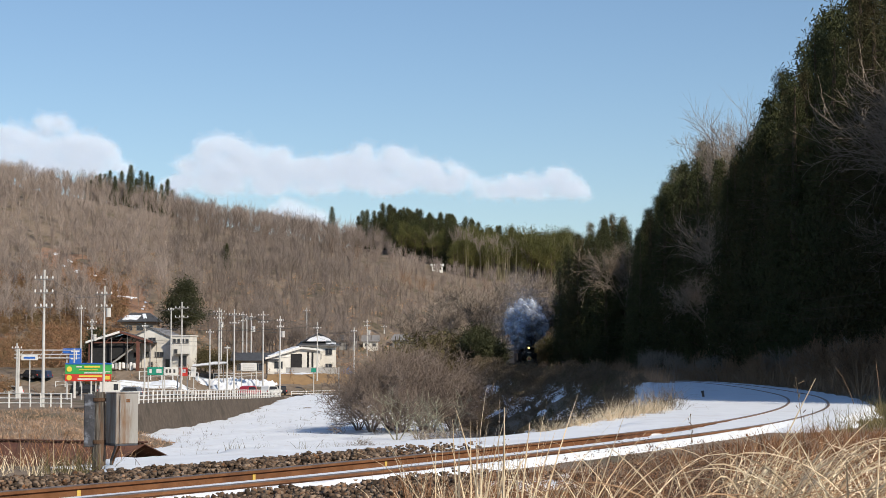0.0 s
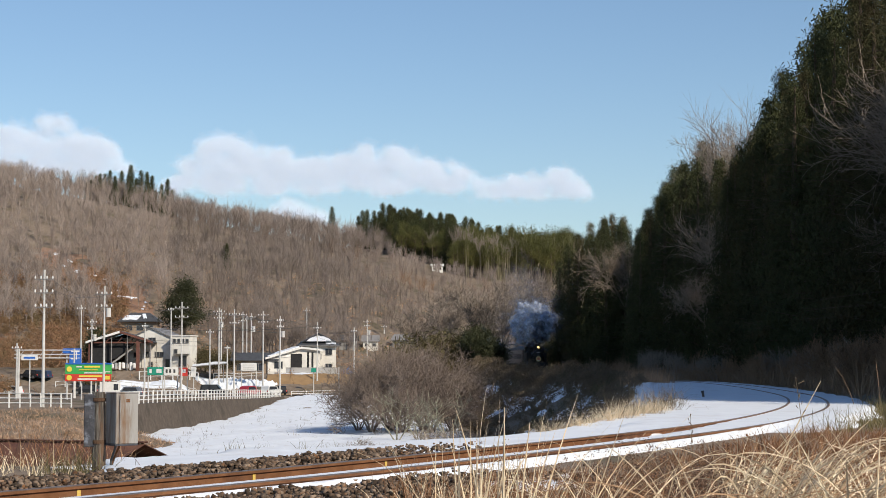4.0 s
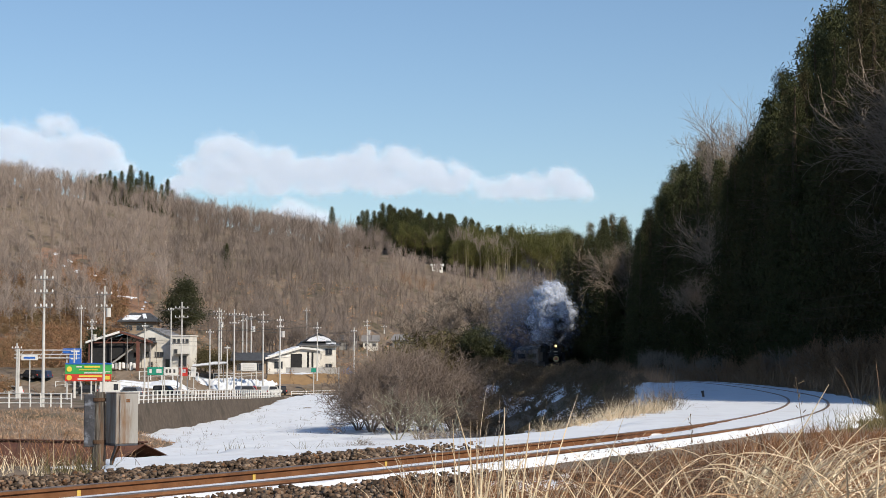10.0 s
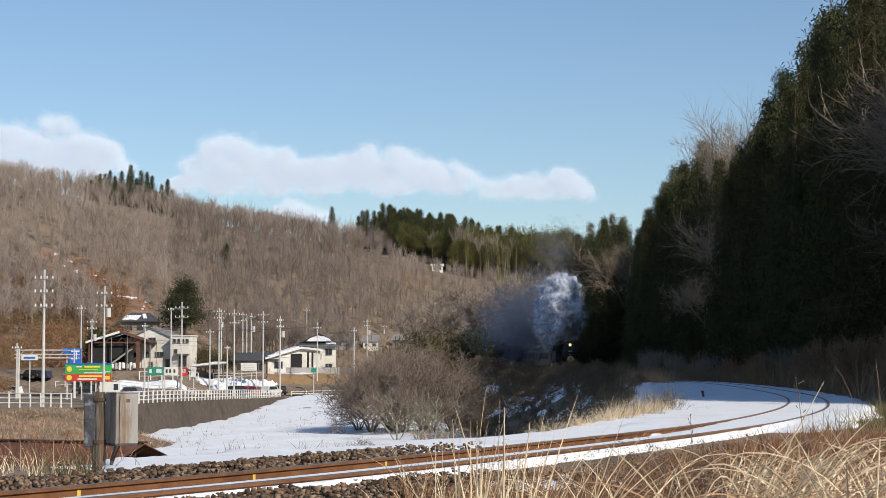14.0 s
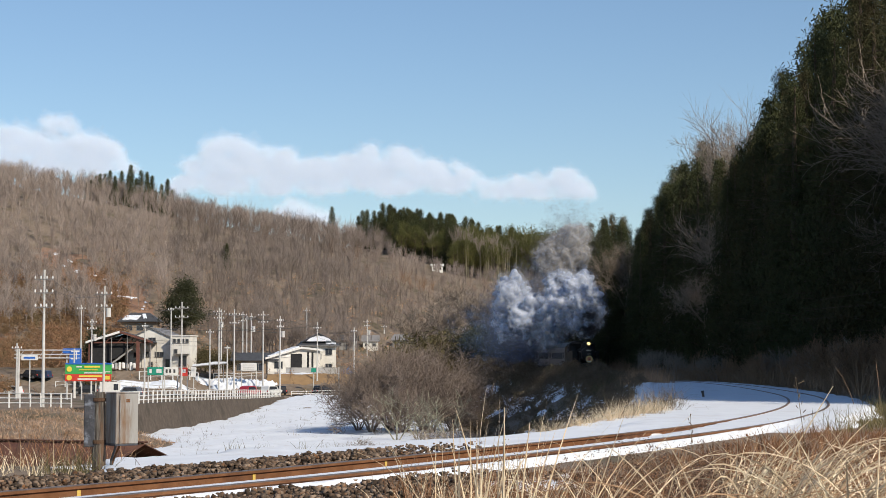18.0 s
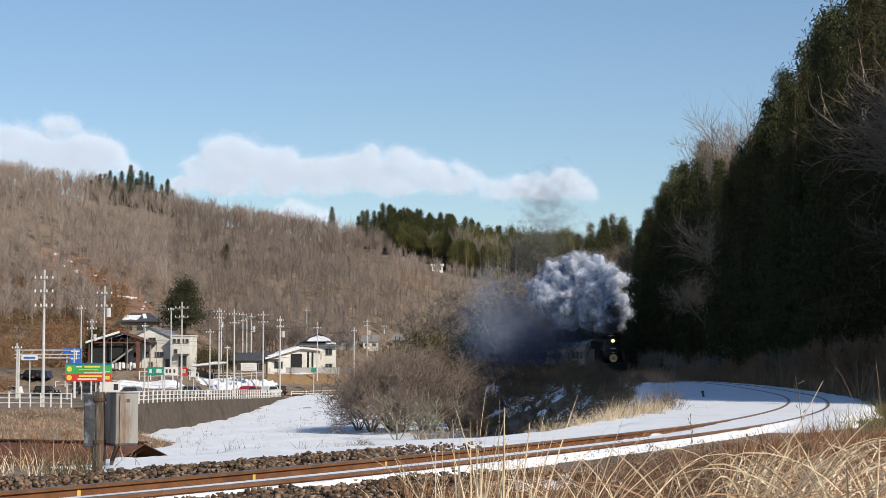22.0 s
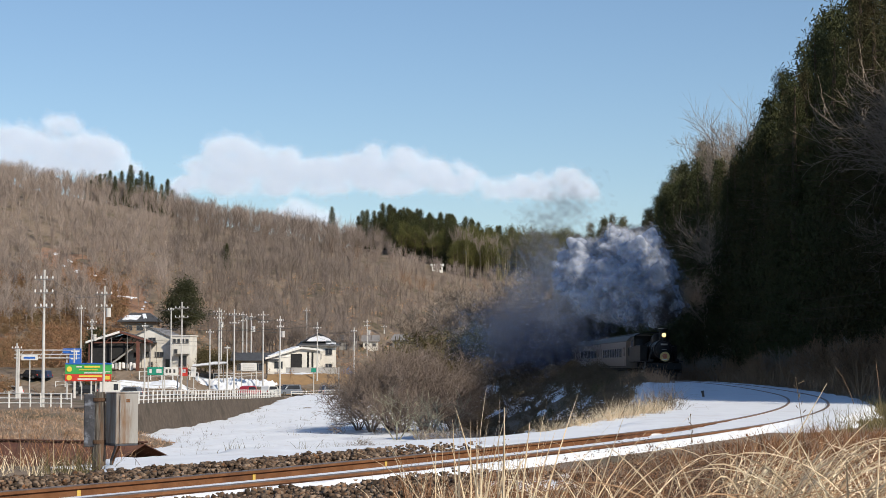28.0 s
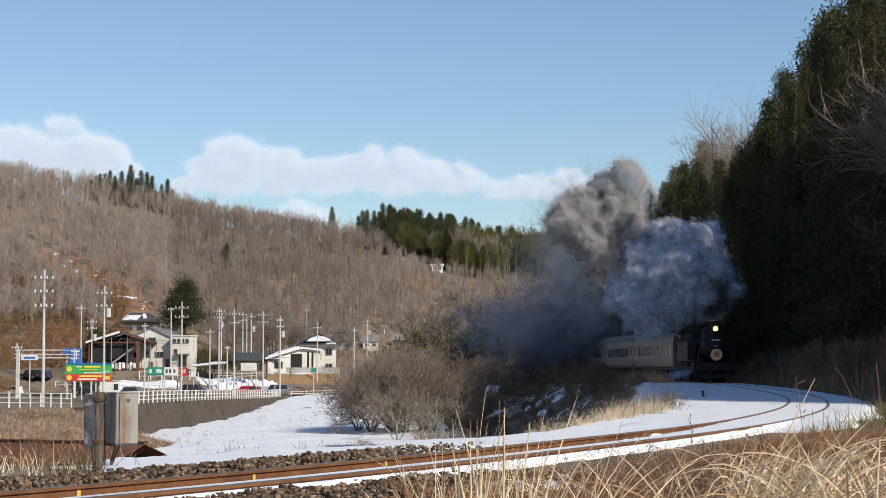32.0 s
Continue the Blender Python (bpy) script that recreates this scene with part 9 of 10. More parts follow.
    walk(WHITE[7], [(0, pose(12.50, 282.5, 5.81, 4, -15, 17)), (1, pose(12.34, 278.3, 5.91, 5, -8, 13)), (2, pose(12.90, 274.2, 6.09, 6, -0, 9)), (3, pose(12.77, 270.0, 5.92, 6, 8, 4)), (4.5, pose(12.66, 263.0, 5.65, 4, 18, -4)), (6, pose(13.16, 256.0, 6.00, 0, 24, -11)), (7, pose(13.03, 251.3, 5.89, -2, 25, -15)), (8, pose(13.27, 246.7, 5.64, -4, 23, -18)), (9, pose(13.76, 242.0, 5.66, -6, 19, -20)), (10, pose(13.50, 237.2, 5.86, -6, 12, -20)), (11, pose(13.38, 232.5, 5.83, -6, 4, -18)), (12, pose(13.84, 227.8, 5.57, -4, -4, -16)), (13, pose(14.03, 223.0, 5.43, -2, -12, -12)), (14, pose(13.13, 218.0, 5.62, 0, -18, -7)), (15.5, pose(12.91, 210.5, 5.59, 4, -24, 1)), (17, pose(11.93, 203.0, 5.19, 6, -24, 9)), (18, pose(11.83, 198.0, 5.35, 6, -21, 13)), (19, pose(11.38, 193.0, 5.45, 5, -16, 17)), (20, pose(10.34, 188.0, 4.32, 4, -9, 19)), (21, pose(12.04, 182.7, 5.59, 2, -0, 20)), (22, pose(12.89, 177.3, 6.61, -1, 8, 20)), (23, pose(12.56, 172.0, 6.86, -3, 15, 18)), (24, pose(12.91, 166.5, 6.73, -5, 21, 15)), (25, pose(12.83, 161.0, 6.40, -6, 24, 10)), (26.5, pose(12.84, 152.8, 6.60, -6, 24, 3)), (28, pose(13.19, 144.5, 6.59, -4, 19, -5)), (29, pose(14.72, 139.0, 4.91, -1, 12, -10)), (30, pose(15.18, 133.5, 4.92, 1, 5, -14)), (31, pose(14.98, 128.1, 5.17, 3, -3, -18)), (32, pose(14.95, 122.6, 5.14, 5, -11, -20))])
    walk(WHITE[8], [(0, pose(12.28, 283.5, 7.17, 6, 21, -18)), (1, pose(12.54, 279.3, 7.36, 5, 24, -20)), (2, pose(12.44, 275.2, 7.19, 4, 25, -20)), (3, pose(12.31, 271.0, 6.74, 1, 22, -19)), (4.5, pose(12.76, 264.0, 6.75, -2, 15, -15)), (6, pose(12.40, 257.0, 6.87, -5, 3, -8)), (7, pose(12.92, 252.3, 6.80, -6, -5, -3)), (8, pose(13.19, 247.7, 6.93, -6, -13, 2)), (9, pose(13.11, 243.0, 7.26, -5, -19, 7)), (10, pose(13.42, 238.2, 7.55, -3, -23, 12)), (11, pose(13.67, 233.5, 7.48, -1, -25, 16)), (12, pose(13.42, 228.8, 7.23, 1, -24, 19)), (13, pose(13.70, 224.0, 7.18, 4, -20, 20)), (14, pose(13.34, 219.0, 7.50, 5, -15, 20)), (15.5, pose(12.00, 211.5, 7.02, 6, -3, 17)), (17, pose(11.58, 204.0, 6.89, 5, 9, 11)), (18, pose(9.60, 199.0, 6.60, 3, 16, 7)), (19, pose(7.40, 194.0, 7.00, 1, 21, 1)), (20, pose(6.40, 189.0, 6.20, -2, 24, -4)), (21, pose(10.20, 183.7, 6.80, -4, 25, -9)), (22, pose(11.77, 178.3, 7.87, -5, 23, -14)), (23, pose(11.65, 173.0, 8.19, -6, 18, -17)), (24, pose(12.67, 167.5, 7.92, -6, 11, -19)), (25, pose(11.87, 162.0, 7.82, -5, 4, -20)), (26.5, pose(12.06, 153.8, 8.06, -1, -9, -18)), (28, pose(12.50, 145.5, 7.59, 2, -19, -14)), (29, pose(13.62, 140.0, 7.22, 4, -23, -10)), (30, pose(15.11, 134.5, 6.33, 5, -25, -5)), (31, pose(14.93, 129.1, 6.94, 6, -24, 1)), (32, pose(13.99, 123.6, 6.62, 6, -21, 6))])
    walk(WHITE[9], [(0, pose(13.41, 280.5, 6.58, 2, 10, 1)), (1, pose(13.01, 276.3, 6.61, 0, 2, 6)), (2, pose(13.09, 272.2, 6.25, -2, -6, 11)), (3, pose(13.54, 268.0, 6.01, -4, -14, 15)), (4.5, pose(13.23, 261.0, 6.31, -6, -22, 19)), (6, pose(13.95, 254.0, 6.09, -6, -25, 20)), (7, pose(14.32, 249.3, 5.97, -4, -24, 19)), (8, pose(13.82, 244.7, 6.28, -2, -20, 16)), (9, pose(14.12, 240.0, 6.54, 0, -14, 12)), (10, pose(14.33, 235.2, 6.44, 3, -6, 8)), (11, pose(13.79, 230.5, 6.25, 4, 2, 2)), (12, pose(13.89, 225.8, 6.33, 6, 10, -3)), (13, pose(14.72, 221.0, 6.42, 6, 17, -8)), (14, pose(13.99, 216.0, 6.36, 5, 22, -13)), (15.5, pose(13.74, 208.5, 5.96, 3, 25, -18)), (17, pose(13.72, 201.0, 6.15, -1, 22, -20)), (18, pose(13.57, 196.0, 6.10, -3, 17, -20)), (19, pose(13.61, 191.0, 6.01, -5, 10, -18)), (20, pose(13.29, 186.0, 5.28, -6, 2, -15)), (21, pose(13.67, 180.7, 5.84, -6, -6, -11)), (22, pose(14.12, 175.3, 6.19, -5, -13, -6)), (23, pose(14.41, 170.0, 6.12, -4, -20, -0)), (24, pose(14.50, 164.5, 6.02, -1, -24, 5)), (25, pose(14.09, 159.0, 6.17, 1, -25, 10)), (26.5, pose(14.83, 150.8, 6.15, 4, -22, 16)), (28, pose(14.51, 142.5, 5.72, 6, -14, 19)), (29, pose(15.96, 137.0, 6.06, 6, -6, 20)), (30, pose(16.20, 131.5, 5.66, 5, 2, 19)), (31, pose(15.74, 126.0, 5.73, 3, 10, 17)), (32, pose(15.84, 120.6, 5.45, 1, 17, 13))])
    walk(WHITE[10], [(0, pose(12.89, 282.5, 8.19, -3, -24, 17)), (1, pose(13.01, 278.3, 7.89, -5, -25, 13)), (2, pose(13.42, 274.2, 7.47, -6, -23, 9)), (3, pose(13.13, 270.0, 7.37, -6, -19, 4)), (4.5, pose(13.40, 263.0, 7.45, -4, -9, -4)), (6, pose(13.74, 256.0, 6.94, -1, 3, -12)), (7, pose(13.84, 251.3, 7.38, 1, 11, -16)), (8, pose(14.10, 246.7, 8.01, 4, 18, -18)), (9, pose(14.21, 242.0, 8.08, 5, 23, -20)), (10, pose(13.84, 237.2, 8.12, 6, 25, -20)), (11, pose(13.92, 232.5, 8.41, 6, 24, -18)), (12, pose(14.23, 227.8, 8.55, 5, 21, -16)), (13, pose(14.32, 223.0, 8.21, 3, 16, -12)), (14, pose(13.82, 218.0, 8.19, 1, 9, -7)), (15.5, pose(13.86, 210.5, 8.00, -3, -3, 1)), (17, pose(13.22, 203.0, 7.99, -5, -15, 9)), (18, pose(13.74, 198.0, 7.75, -6, -20, 13)), (19, pose(13.39, 193.0, 8.34, -6, -24, 17)), (20, pose(12.52, 188.0, 8.33, -5, -25, 19)), (21, pose(13.71, 182.7, 8.00, -3, -23, 20)), (22, pose(14.28, 177.3, 8.15, -0, -19, 19)), (23, pose(13.85, 172.0, 8.51, 2, -13, 17)), (24, pose(14.34, 166.5, 8.69, 4, -5, 14)), (25, pose(14.39, 161.0, 8.80, 5, 3, 10)), (26.5, pose(14.24, 152.8, 8.37, 6, 14, 2)), (28, pose(14.82, 144.5, 8.14, 4, 22, -6)), (29, pose(15.91, 139.0, 8.90, 2, 25, -11)), (30, pose(15.82, 133.5, 6.98, -0, 25, -15)), (31, pose(16.05, 128.1, 7.53, -2, 22, -18)), (32, pose(16.09, 122.6, 7.46, -4, 16, -20))])
    walk(WHITE[11], [(0, pose(12.33, 284.5, 6.38, -6, -4, -18)), (1, pose(12.40, 280.3, 6.06, -6, 4, -20)), (2, pose(12.21, 276.2, 6.06, -4, 12, -20)), (3, pose(12.32, 272.0, 6.27, -2, 19, -19)), (4.5, pose(12.55, 265.0, 6.11, 1, 24, -15)), (6, pose(12.26, 258.0, 5.94, 4, 24, -8)), (7, pose(12.83, 253.3, 6.16, 6, 21, -3)), (8, pose(12.91, 248.7, 6.24, 6, 15, 3)), (9, pose(12.96, 244.0, 6.00, 5, 8, 8)), (10, pose(13.49, 239.2, 5.85, 4, -0, 12)), (11, pose(13.57, 234.5, 6.05, 2, -8, 16)), (12, pose(13.26, 229.8, 6.18, -1, -16, 19)), (13, pose(13.76, 225.0, 5.87, -3, -21, 20)), (14, pose(13.24, 220.0, 5.65, -5, -24, 20)), (15.5, pose(11.66, 212.5, 5.94, -6, -24, 17)), (17, pose(11.33, 205.0, 5.71, -5, -18, 11)), (18, pose(10.32, 200.0, 5.42, -4, -12, 6)), (19, pose(7.90, 195.0, 4.60, -1, -4, 1)), (20, pose(7.20, 190.0, 4.20, 1, 4, -4)), (21, pose(11.07, 184.7, 6.38, 3, 12, -10)), (22, pose(11.26, 179.3, 7.58, 5, 18, -14)), (23, pose(11.38, 174.0, 7.70, 6, 23, -17)), (24, pose(12.31, 168.5, 7.98, 6, 25, -19)), (25, pose(11.30, 163.0, 7.84, 5, 24, -20)), (26.5, pose(11.78, 154.8, 7.48, 2, 18, -18)), (28, pose(11.93, 146.5, 7.74, -1, 8, -14)), (29, pose(13.28, 141.0, 5.58, -3, 0, -9)), (30, pose(15.14, 135.5, 5.24, -5, -8, -4)), (31, pose(14.64, 130.1, 5.17, -6, -15, 1)), (32, pose(13.63, 124.6, 5.39, -6, -21, 6))])
    walk(UPPER[0], [(0, pose(13.27, 284.5, 7.65, 2, 10, 1)), (1, pose(13.20, 280.3, 7.55, 0, 2, 6)), (2, pose(13.34, 276.2, 7.37, -2, -6, 11)), (3, pose(13.39, 272.0, 7.15, -4, -14, 15)), (4.5, pose(13.44, 265.0, 7.04, -6, -22, 19)), (6, pose(13.67, 258.0, 6.92, -6, -25, 20)), (7, pose(13.97, 253.3, 7.20, -4, -24, 19)), (8, pose(13.97, 248.7, 7.50, -2, -20, 16)), (9, pose(14.16, 244.0, 7.60, 0, -14, 12)), (10, pose(14.24, 239.2, 7.83, 3, -6, 8)), (11, pose(14.14, 234.5, 8.06, 4, 2, 2)), (12, pose(14.20, 229.8, 7.95, 6, 10, -3)), (13, pose(14.62, 225.0, 7.64, 6, 17, -8)), (14, pose(14.00, 220.0, 7.82, 5, 22, -13)), (15.5, pose(12.75, 212.5, 9.85, 3, 25, -18)), (17, pose(12.65, 205.0, 10.81, -1, 22, -20)), (18, pose(12.30, 200.0, 11.35, -3, 17, -20)), (19, pose(11.19, 195.0, 12.01, -5, 10, -18)), (20, pose(12.25, 190.0, 10.16, -6, 2, -15)), (21, pose(12.96, 184.7, 7.33, -6, -6, -11)), (22, pose(13.40, 179.3, 7.66, -5, -13, -6)), (23, pose(13.35, 174.0, 8.12, -4, -20, -0)), (24, pose(13.87, 168.5, 8.13, -1, -24, 5)), (25, pose(13.42, 163.0, 8.03, 1, -25, 10)), (26.5, pose(13.73, 154.8, 7.91, 4, -22, 16)), (28, pose(13.46, 146.5, 9.05, 6, -14, 19)), (29, pose(13.26, 141.0, 9.80, 6, -6, 20)), (30, pose(12.78, 135.5, 10.11, 5, 2, 19)), (31, pose(11.26, 130.1, 10.53, 3, 10, 17)), (32, pose(10.4, 124.6, 9.3, 1, 17, 13))])
    walk(UPPER[1], [(0, pose(13.27, 284.5, 7.65, -3, -24, 17)), (1, pose(13.20, 280.3, 7.55, -5, -25, 13)), (2, pose(13.34, 276.2, 7.37, -6, -23, 9)), (3, pose(13.39, 272.0, 7.15, -6, -19, 4)), (4.5, pose(13.44, 265.0, 7.04, -4, -9, -4)), (6, pose(13.67, 258.0, 6.92, -1, 3, -12)), (7, pose(13.97, 253.3, 7.20, 1, 11, -16)), (8, pose(13.97, 248.7, 7.50, 4, 18, -18)), (9, pose(14.16, 244.0, 7.60, 5, 23, -20)), (10, pose(14.24, 239.2, 7.83, 6, 25, -20)), (11, pose(14.14, 234.5, 8.06, 6, 24, -18)), (12, pose(14.20, 229.8, 7.95, 5, 21, -16)), (13, pose(14.62, 225.0, 7.64, 3, 16, -12)), (14, pose(14.00, 220.0, 7.82, 1, 9, -7)), (15.5, pose(14.12, 212.5, 10.26, -3, -3, 1)), (17, pose(13.91, 205.0, 11.44, -5, -15, 9)), (18, pose(13.61, 200.0, 12.07, -6, -20, 13)), (19, pose(12.90, 195.0, 12.45, -6, -24, 17)), (20, pose(13.63, 190.0, 10.69, -5, -25, 19)), (21, pose(12.96, 184.7, 7.33, -3, -23, 20)), (22, pose(13.40, 179.3, 7.66, -0, -19, 19)), (23, pose(13.35, 174.0, 8.13, 2, -13, 17)), (24, pose(13.87, 168.5, 8.13, 4, -5, 14)), (25, pose(13.42, 163.0, 8.03, 5, 3, 10)), (26.5, pose(13.73, 154.8, 7.91, 6, 14, 2)), (28, pose(15.09, 146.5, 9.22, 4, 22, -6)), (29, pose(14.87, 141.0, 10.06, 2, 25, -11)), (30, pose(14.68, 135.5, 10.50, -0, 25, -15)), (31, pose(13.32, 130.1, 11.15, -2, 22, -18)), (32, pose(12.0, 124.6, 10.6, -4, 16, -20))])
    walk(UPPER[2], [(0, pose(13.32, 285.5, 7.67, -6, -4, -18)), (1, pose(13.25, 281.3, 7.58, -6, 4, -20)), (2, pose(13.39, 277.2, 7.40, -4, 12, -20)), (3, pose(13.44, 273.0, 7.18, -2, 19, -19)), (4.5, pose(13.49, 266.0, 7.06, 1, 24, -15)), (6, pose(13.73, 259.0, 6.94, 4, 24, -8)), (7, pose(14.02, 254.3, 7.22, 6, 21, -3)), (8, pose(14.03, 249.7, 7.52, 6, 15, 3)), (9, pose(14.21, 245.0, 7.63, 5, 8, 8)), (10, pose(14.30, 240.2, 7.86, 4, -0, 12)), (11, pose(14.20, 235.5, 8.09, 2, -8, 16)), (12, pose(14.26, 230.8, 7.98, -1, -16, 19)), (13, pose(14.69, 226.0, 7.67, -3, -21, 20)), (14, pose(14.06, 221.0, 7.85, -5, -24, 20)), (15.5, pose(12.95, 213.5, 11.14, -6, -24, 17)), (17, pose(12.84, 206.0, 12.75, -5, -18, 11)), (18, pose(12.50, 201.0, 13.57, -4, -12, 6)), (19, pose(11.42, 196.0, 13.41, -1, -4, 1)), (20, pose(12.45, 191.0, 11.81, 1, 4, -4)), (21, pose(13.03, 185.7, 7.36, 3, 12, -10)), (22, pose(13.48, 180.3, 7.70, 5, 18, -14)), (23, pose(13.42, 175.0, 8.18, 6, 23, -17)), (24, pose(13.95, 169.5, 8.19, 6, 25, -19)), (25, pose(13.50, 164.0, 8.08, 5, 24, -20)), (26.5, pose(13.82, 155.8, 7.95, 2, 18, -18)), (28, pose(13.71, 147.5, 9.61, -1, 8, -14)), (29, pose(13.51, 142.0, 10.66, -3, 0, -9)), (30, pose(13.06, 136.5, 11.37, -5, -8, -4)), (31, pose(11.56, 131.1, 12.50, -6, -15, 1)), (32, pose(9.3, 125.6, 11.6, -6, -21, 6))])
    walk(UPPER[3], [(0, pose(13.32, 285.5, 7.67, -3, 25, 1)), (1, pose(13.25, 281.3, 7.58, -1, 24, 7)), (2, pose(13.39, 277.2, 7.40, 1, 20, 11)), (3, pose(13.44, 273.0, 7.18, 4, 14, 15)), (4.5, pose(13.49, 266.0, 7.06, 6, 3, 19)), (6, pose(13.73, 259.0, 6.94, 6, -9, 20)), (7, pose(14.02, 254.3, 7.22, 5, -16, 19)), (8, pose(14.03, 249.7, 7.52, 3, -22, 16)), (9, pose(14.21, 245.0, 7.63, 1, -25, 12)), (10, pose(14.30, 240.2, 7.86, -2, -25, 7)), (11, pose(14.20, 235.5, 8.09, -4, -22, 2)), (12, pose(14.26, 230.8, 7.98, -5, -17, -3)), (13, pose(14.69, 226.0, 7.67, -6, -11, -8)), (14, pose(14.06, 221.0, 7.85, -6, -3, -13)), (15.5, pose(14.47, 213.5, 11.46, -4, 9, -18)), (17, pose(14.24, 206.0, 13.23, -0, 19, -20)), (18, pose(13.95, 201.0, 14.11, 2, 23, -20)), (19, pose(13.31, 196.0, 13.75, 4, 25, -18)), (20, pose(14.00, 191.0, 12.22, 5, 24, -15)), (21, pose(13.03, 185.7, 7.36, 6, 20, -10)), (22, pose(13.48, 180.3, 7.70, 6, 14, -5)), (23, pose(13.42, 175.0, 8.18, 4, 7, -0)), (24, pose(13.95, 169.5, 8.19, 2, -1, 5)), (25, pose(13.50, 164.0, 8.08, -0, -9, 10)), (26.5, pose(13.82, 155.8, 7.95, -3, -19, 16)), (28, pose(15.53, 147.5, 9.74, -6, -24, 19)), (29, pose(15.32, 142.0, 10.86, -6, -25, 20)), (30, pose(15.18, 136.5, 11.67, -5, -22, 19)), (31, pose(13.85, 131.1, 12.97, -4, -18, 17)), (32, pose(12.2, 125.6, 12.7, -2, -11, 13))])
    walk(UPPER[4], [(0, pose(13.29, 285.0, 7.66, 3, -3, 17)), (1, pose(13.23, 280.8, 7.56, 4, -11, 13)), (2, pose(13.37, 276.7, 7.38, 6, -17, 8)), (3, pose(13.41, 272.5, 7.17, 6, -22, 3)), (4.5, pose(13.47, 265.5, 7.05, 5, -25, -5)), (6, pose(13.70, 258.5, 6.93, 2, -22, -12)), (7, pose(13.99, 253.8, 7.21, -1, -17, -16)), (8, pose(14.00, 249.2, 7.51, -3, -10, -19)), (9, pose(14.18, 244.5, 7.61, -5, -2, -20)), (10, pose(14.27, 239.8, 7.85, -6, 7, -20)), (11, pose(14.17, 235.0, 8.07, -6, 14, -18)), (12, pose(14.23, 230.2, 7.96, -5, 20, -15)), (13, pose(14.66, 225.5, 7.65, -4, 24, -11)), (14, pose(14.03, 220.5, 7.84, -1, 25, -7)), (15.5, pose(12.10, 213.0, 10.49, 2, 22, 1)), (17, pose(12.05, 205.5, 11.78, 5, 13, 9)), (18, pose(11.68, 200.5, 12.46, 6, 6, 14)), (19, pose(10.37, 195.5, 12.70, 6, -2, 17)), (20, pose(11.59, 190.5, 10.98, 5, -10, 19)), (21, pose(12.99, 185.2, 7.34, 3, -17, 20)), (22, pose(13.44, 179.8, 7.68, 1, -22, 19)), (23, pose(13.39, 174.5, 8.15, -1, -25, 17)), (24, pose(13.91, 169.0, 8.15, -3, -25, 14)), (25, pose(13.46, 163.5, 8.05, -5, -22, 10)), (26.5, pose(13.77, 155.2, 7.93, -6, -14, 2)), (28, pose(12.68, 147.0, 9.33, -5, -2, -6)), (29, pose(12.49, 141.5, 10.23, -3, 6, -11)), (30, pose(11.87, 136.0, 10.73, -1, 14, -15)), (31, pose(10.28, 130.6, 11.50, 2, 20, -18)), (32, pose(8.6, 125.1, 10.6, 4, 24, -20))])
    walk(UPPER[5], [(0, pose(13.34, 286.0, 7.68, 6, -24, -18)), (1, pose(13.27, 281.8, 7.59, 6, -21, -20)), (2, pose(13.41, 277.7, 7.41, 5, -16, -20)), (3, pose(13.46, 273.5, 7.19, 3, -8, -19)), (4.5, pose(13.52, 266.5, 7.07, -1, 4, -14)), (6, pose(13.75, 259.5, 6.95, -4, 15, -8)), (7, pose(14.05, 254.8, 7.23, -5, 21, -3)), (8, pose(14.06, 250.2, 7.54, -6, 24, 3)), (9, pose(14.24, 245.5, 7.64, -6, 25, 8)), (10, pose(14.33, 240.8, 7.88, -5, 23, 13)), (11, pose(14.23, 236.0, 8.10, -3, 19, 16)), (12, pose(14.29, 231.2, 7.99, -0, 12, 19)), (13, pose(14.72, 226.5, 7.68, 2, 5, 20)), (14, pose(14.10, 221.5, 7.87, 4, -4, 20)), (15.5, pose(13.67, 214.0, 10.85, 6, -15, 17)), (17, pose(13.51, 206.5, 12.31, 6, -23, 11)), (18, pose(13.19, 201.5, 13.06, 4, -25, 6)), (19, pose(12.31, 196.5, 13.10, 2, -24, 1)), (20, pose(13.19, 191.5, 11.44, -0, -21, -5)), (21, pose(13.06, 186.2, 7.38, -2, -16, -10)), (22, pose(13.51, 180.8, 7.72, -4, -9, -14)), (23, pose(13.46, 175.5, 8.20, -6, -1, -17)), (24, pose(14.00, 170.0, 8.20, -6, 7, -19)), (25, pose(13.54, 164.5, 8.10, -5, 15, -20)), (26.5, pose(13.86, 156.2, 7.98, -3, 23, -18)), (28, pose(14.59, 148.0, 9.51, 0, 25, -13)), (29, pose(14.38, 142.5, 10.50, 3, 23, -9)), (30, pose(14.08, 137.0, 11.11, 5, 19, -4)), (31, pose(12.65, 131.6, 12.06, 6, 13, 1)), (32, pose(11.0, 126.1, 11.3, 6, 5, 7))])
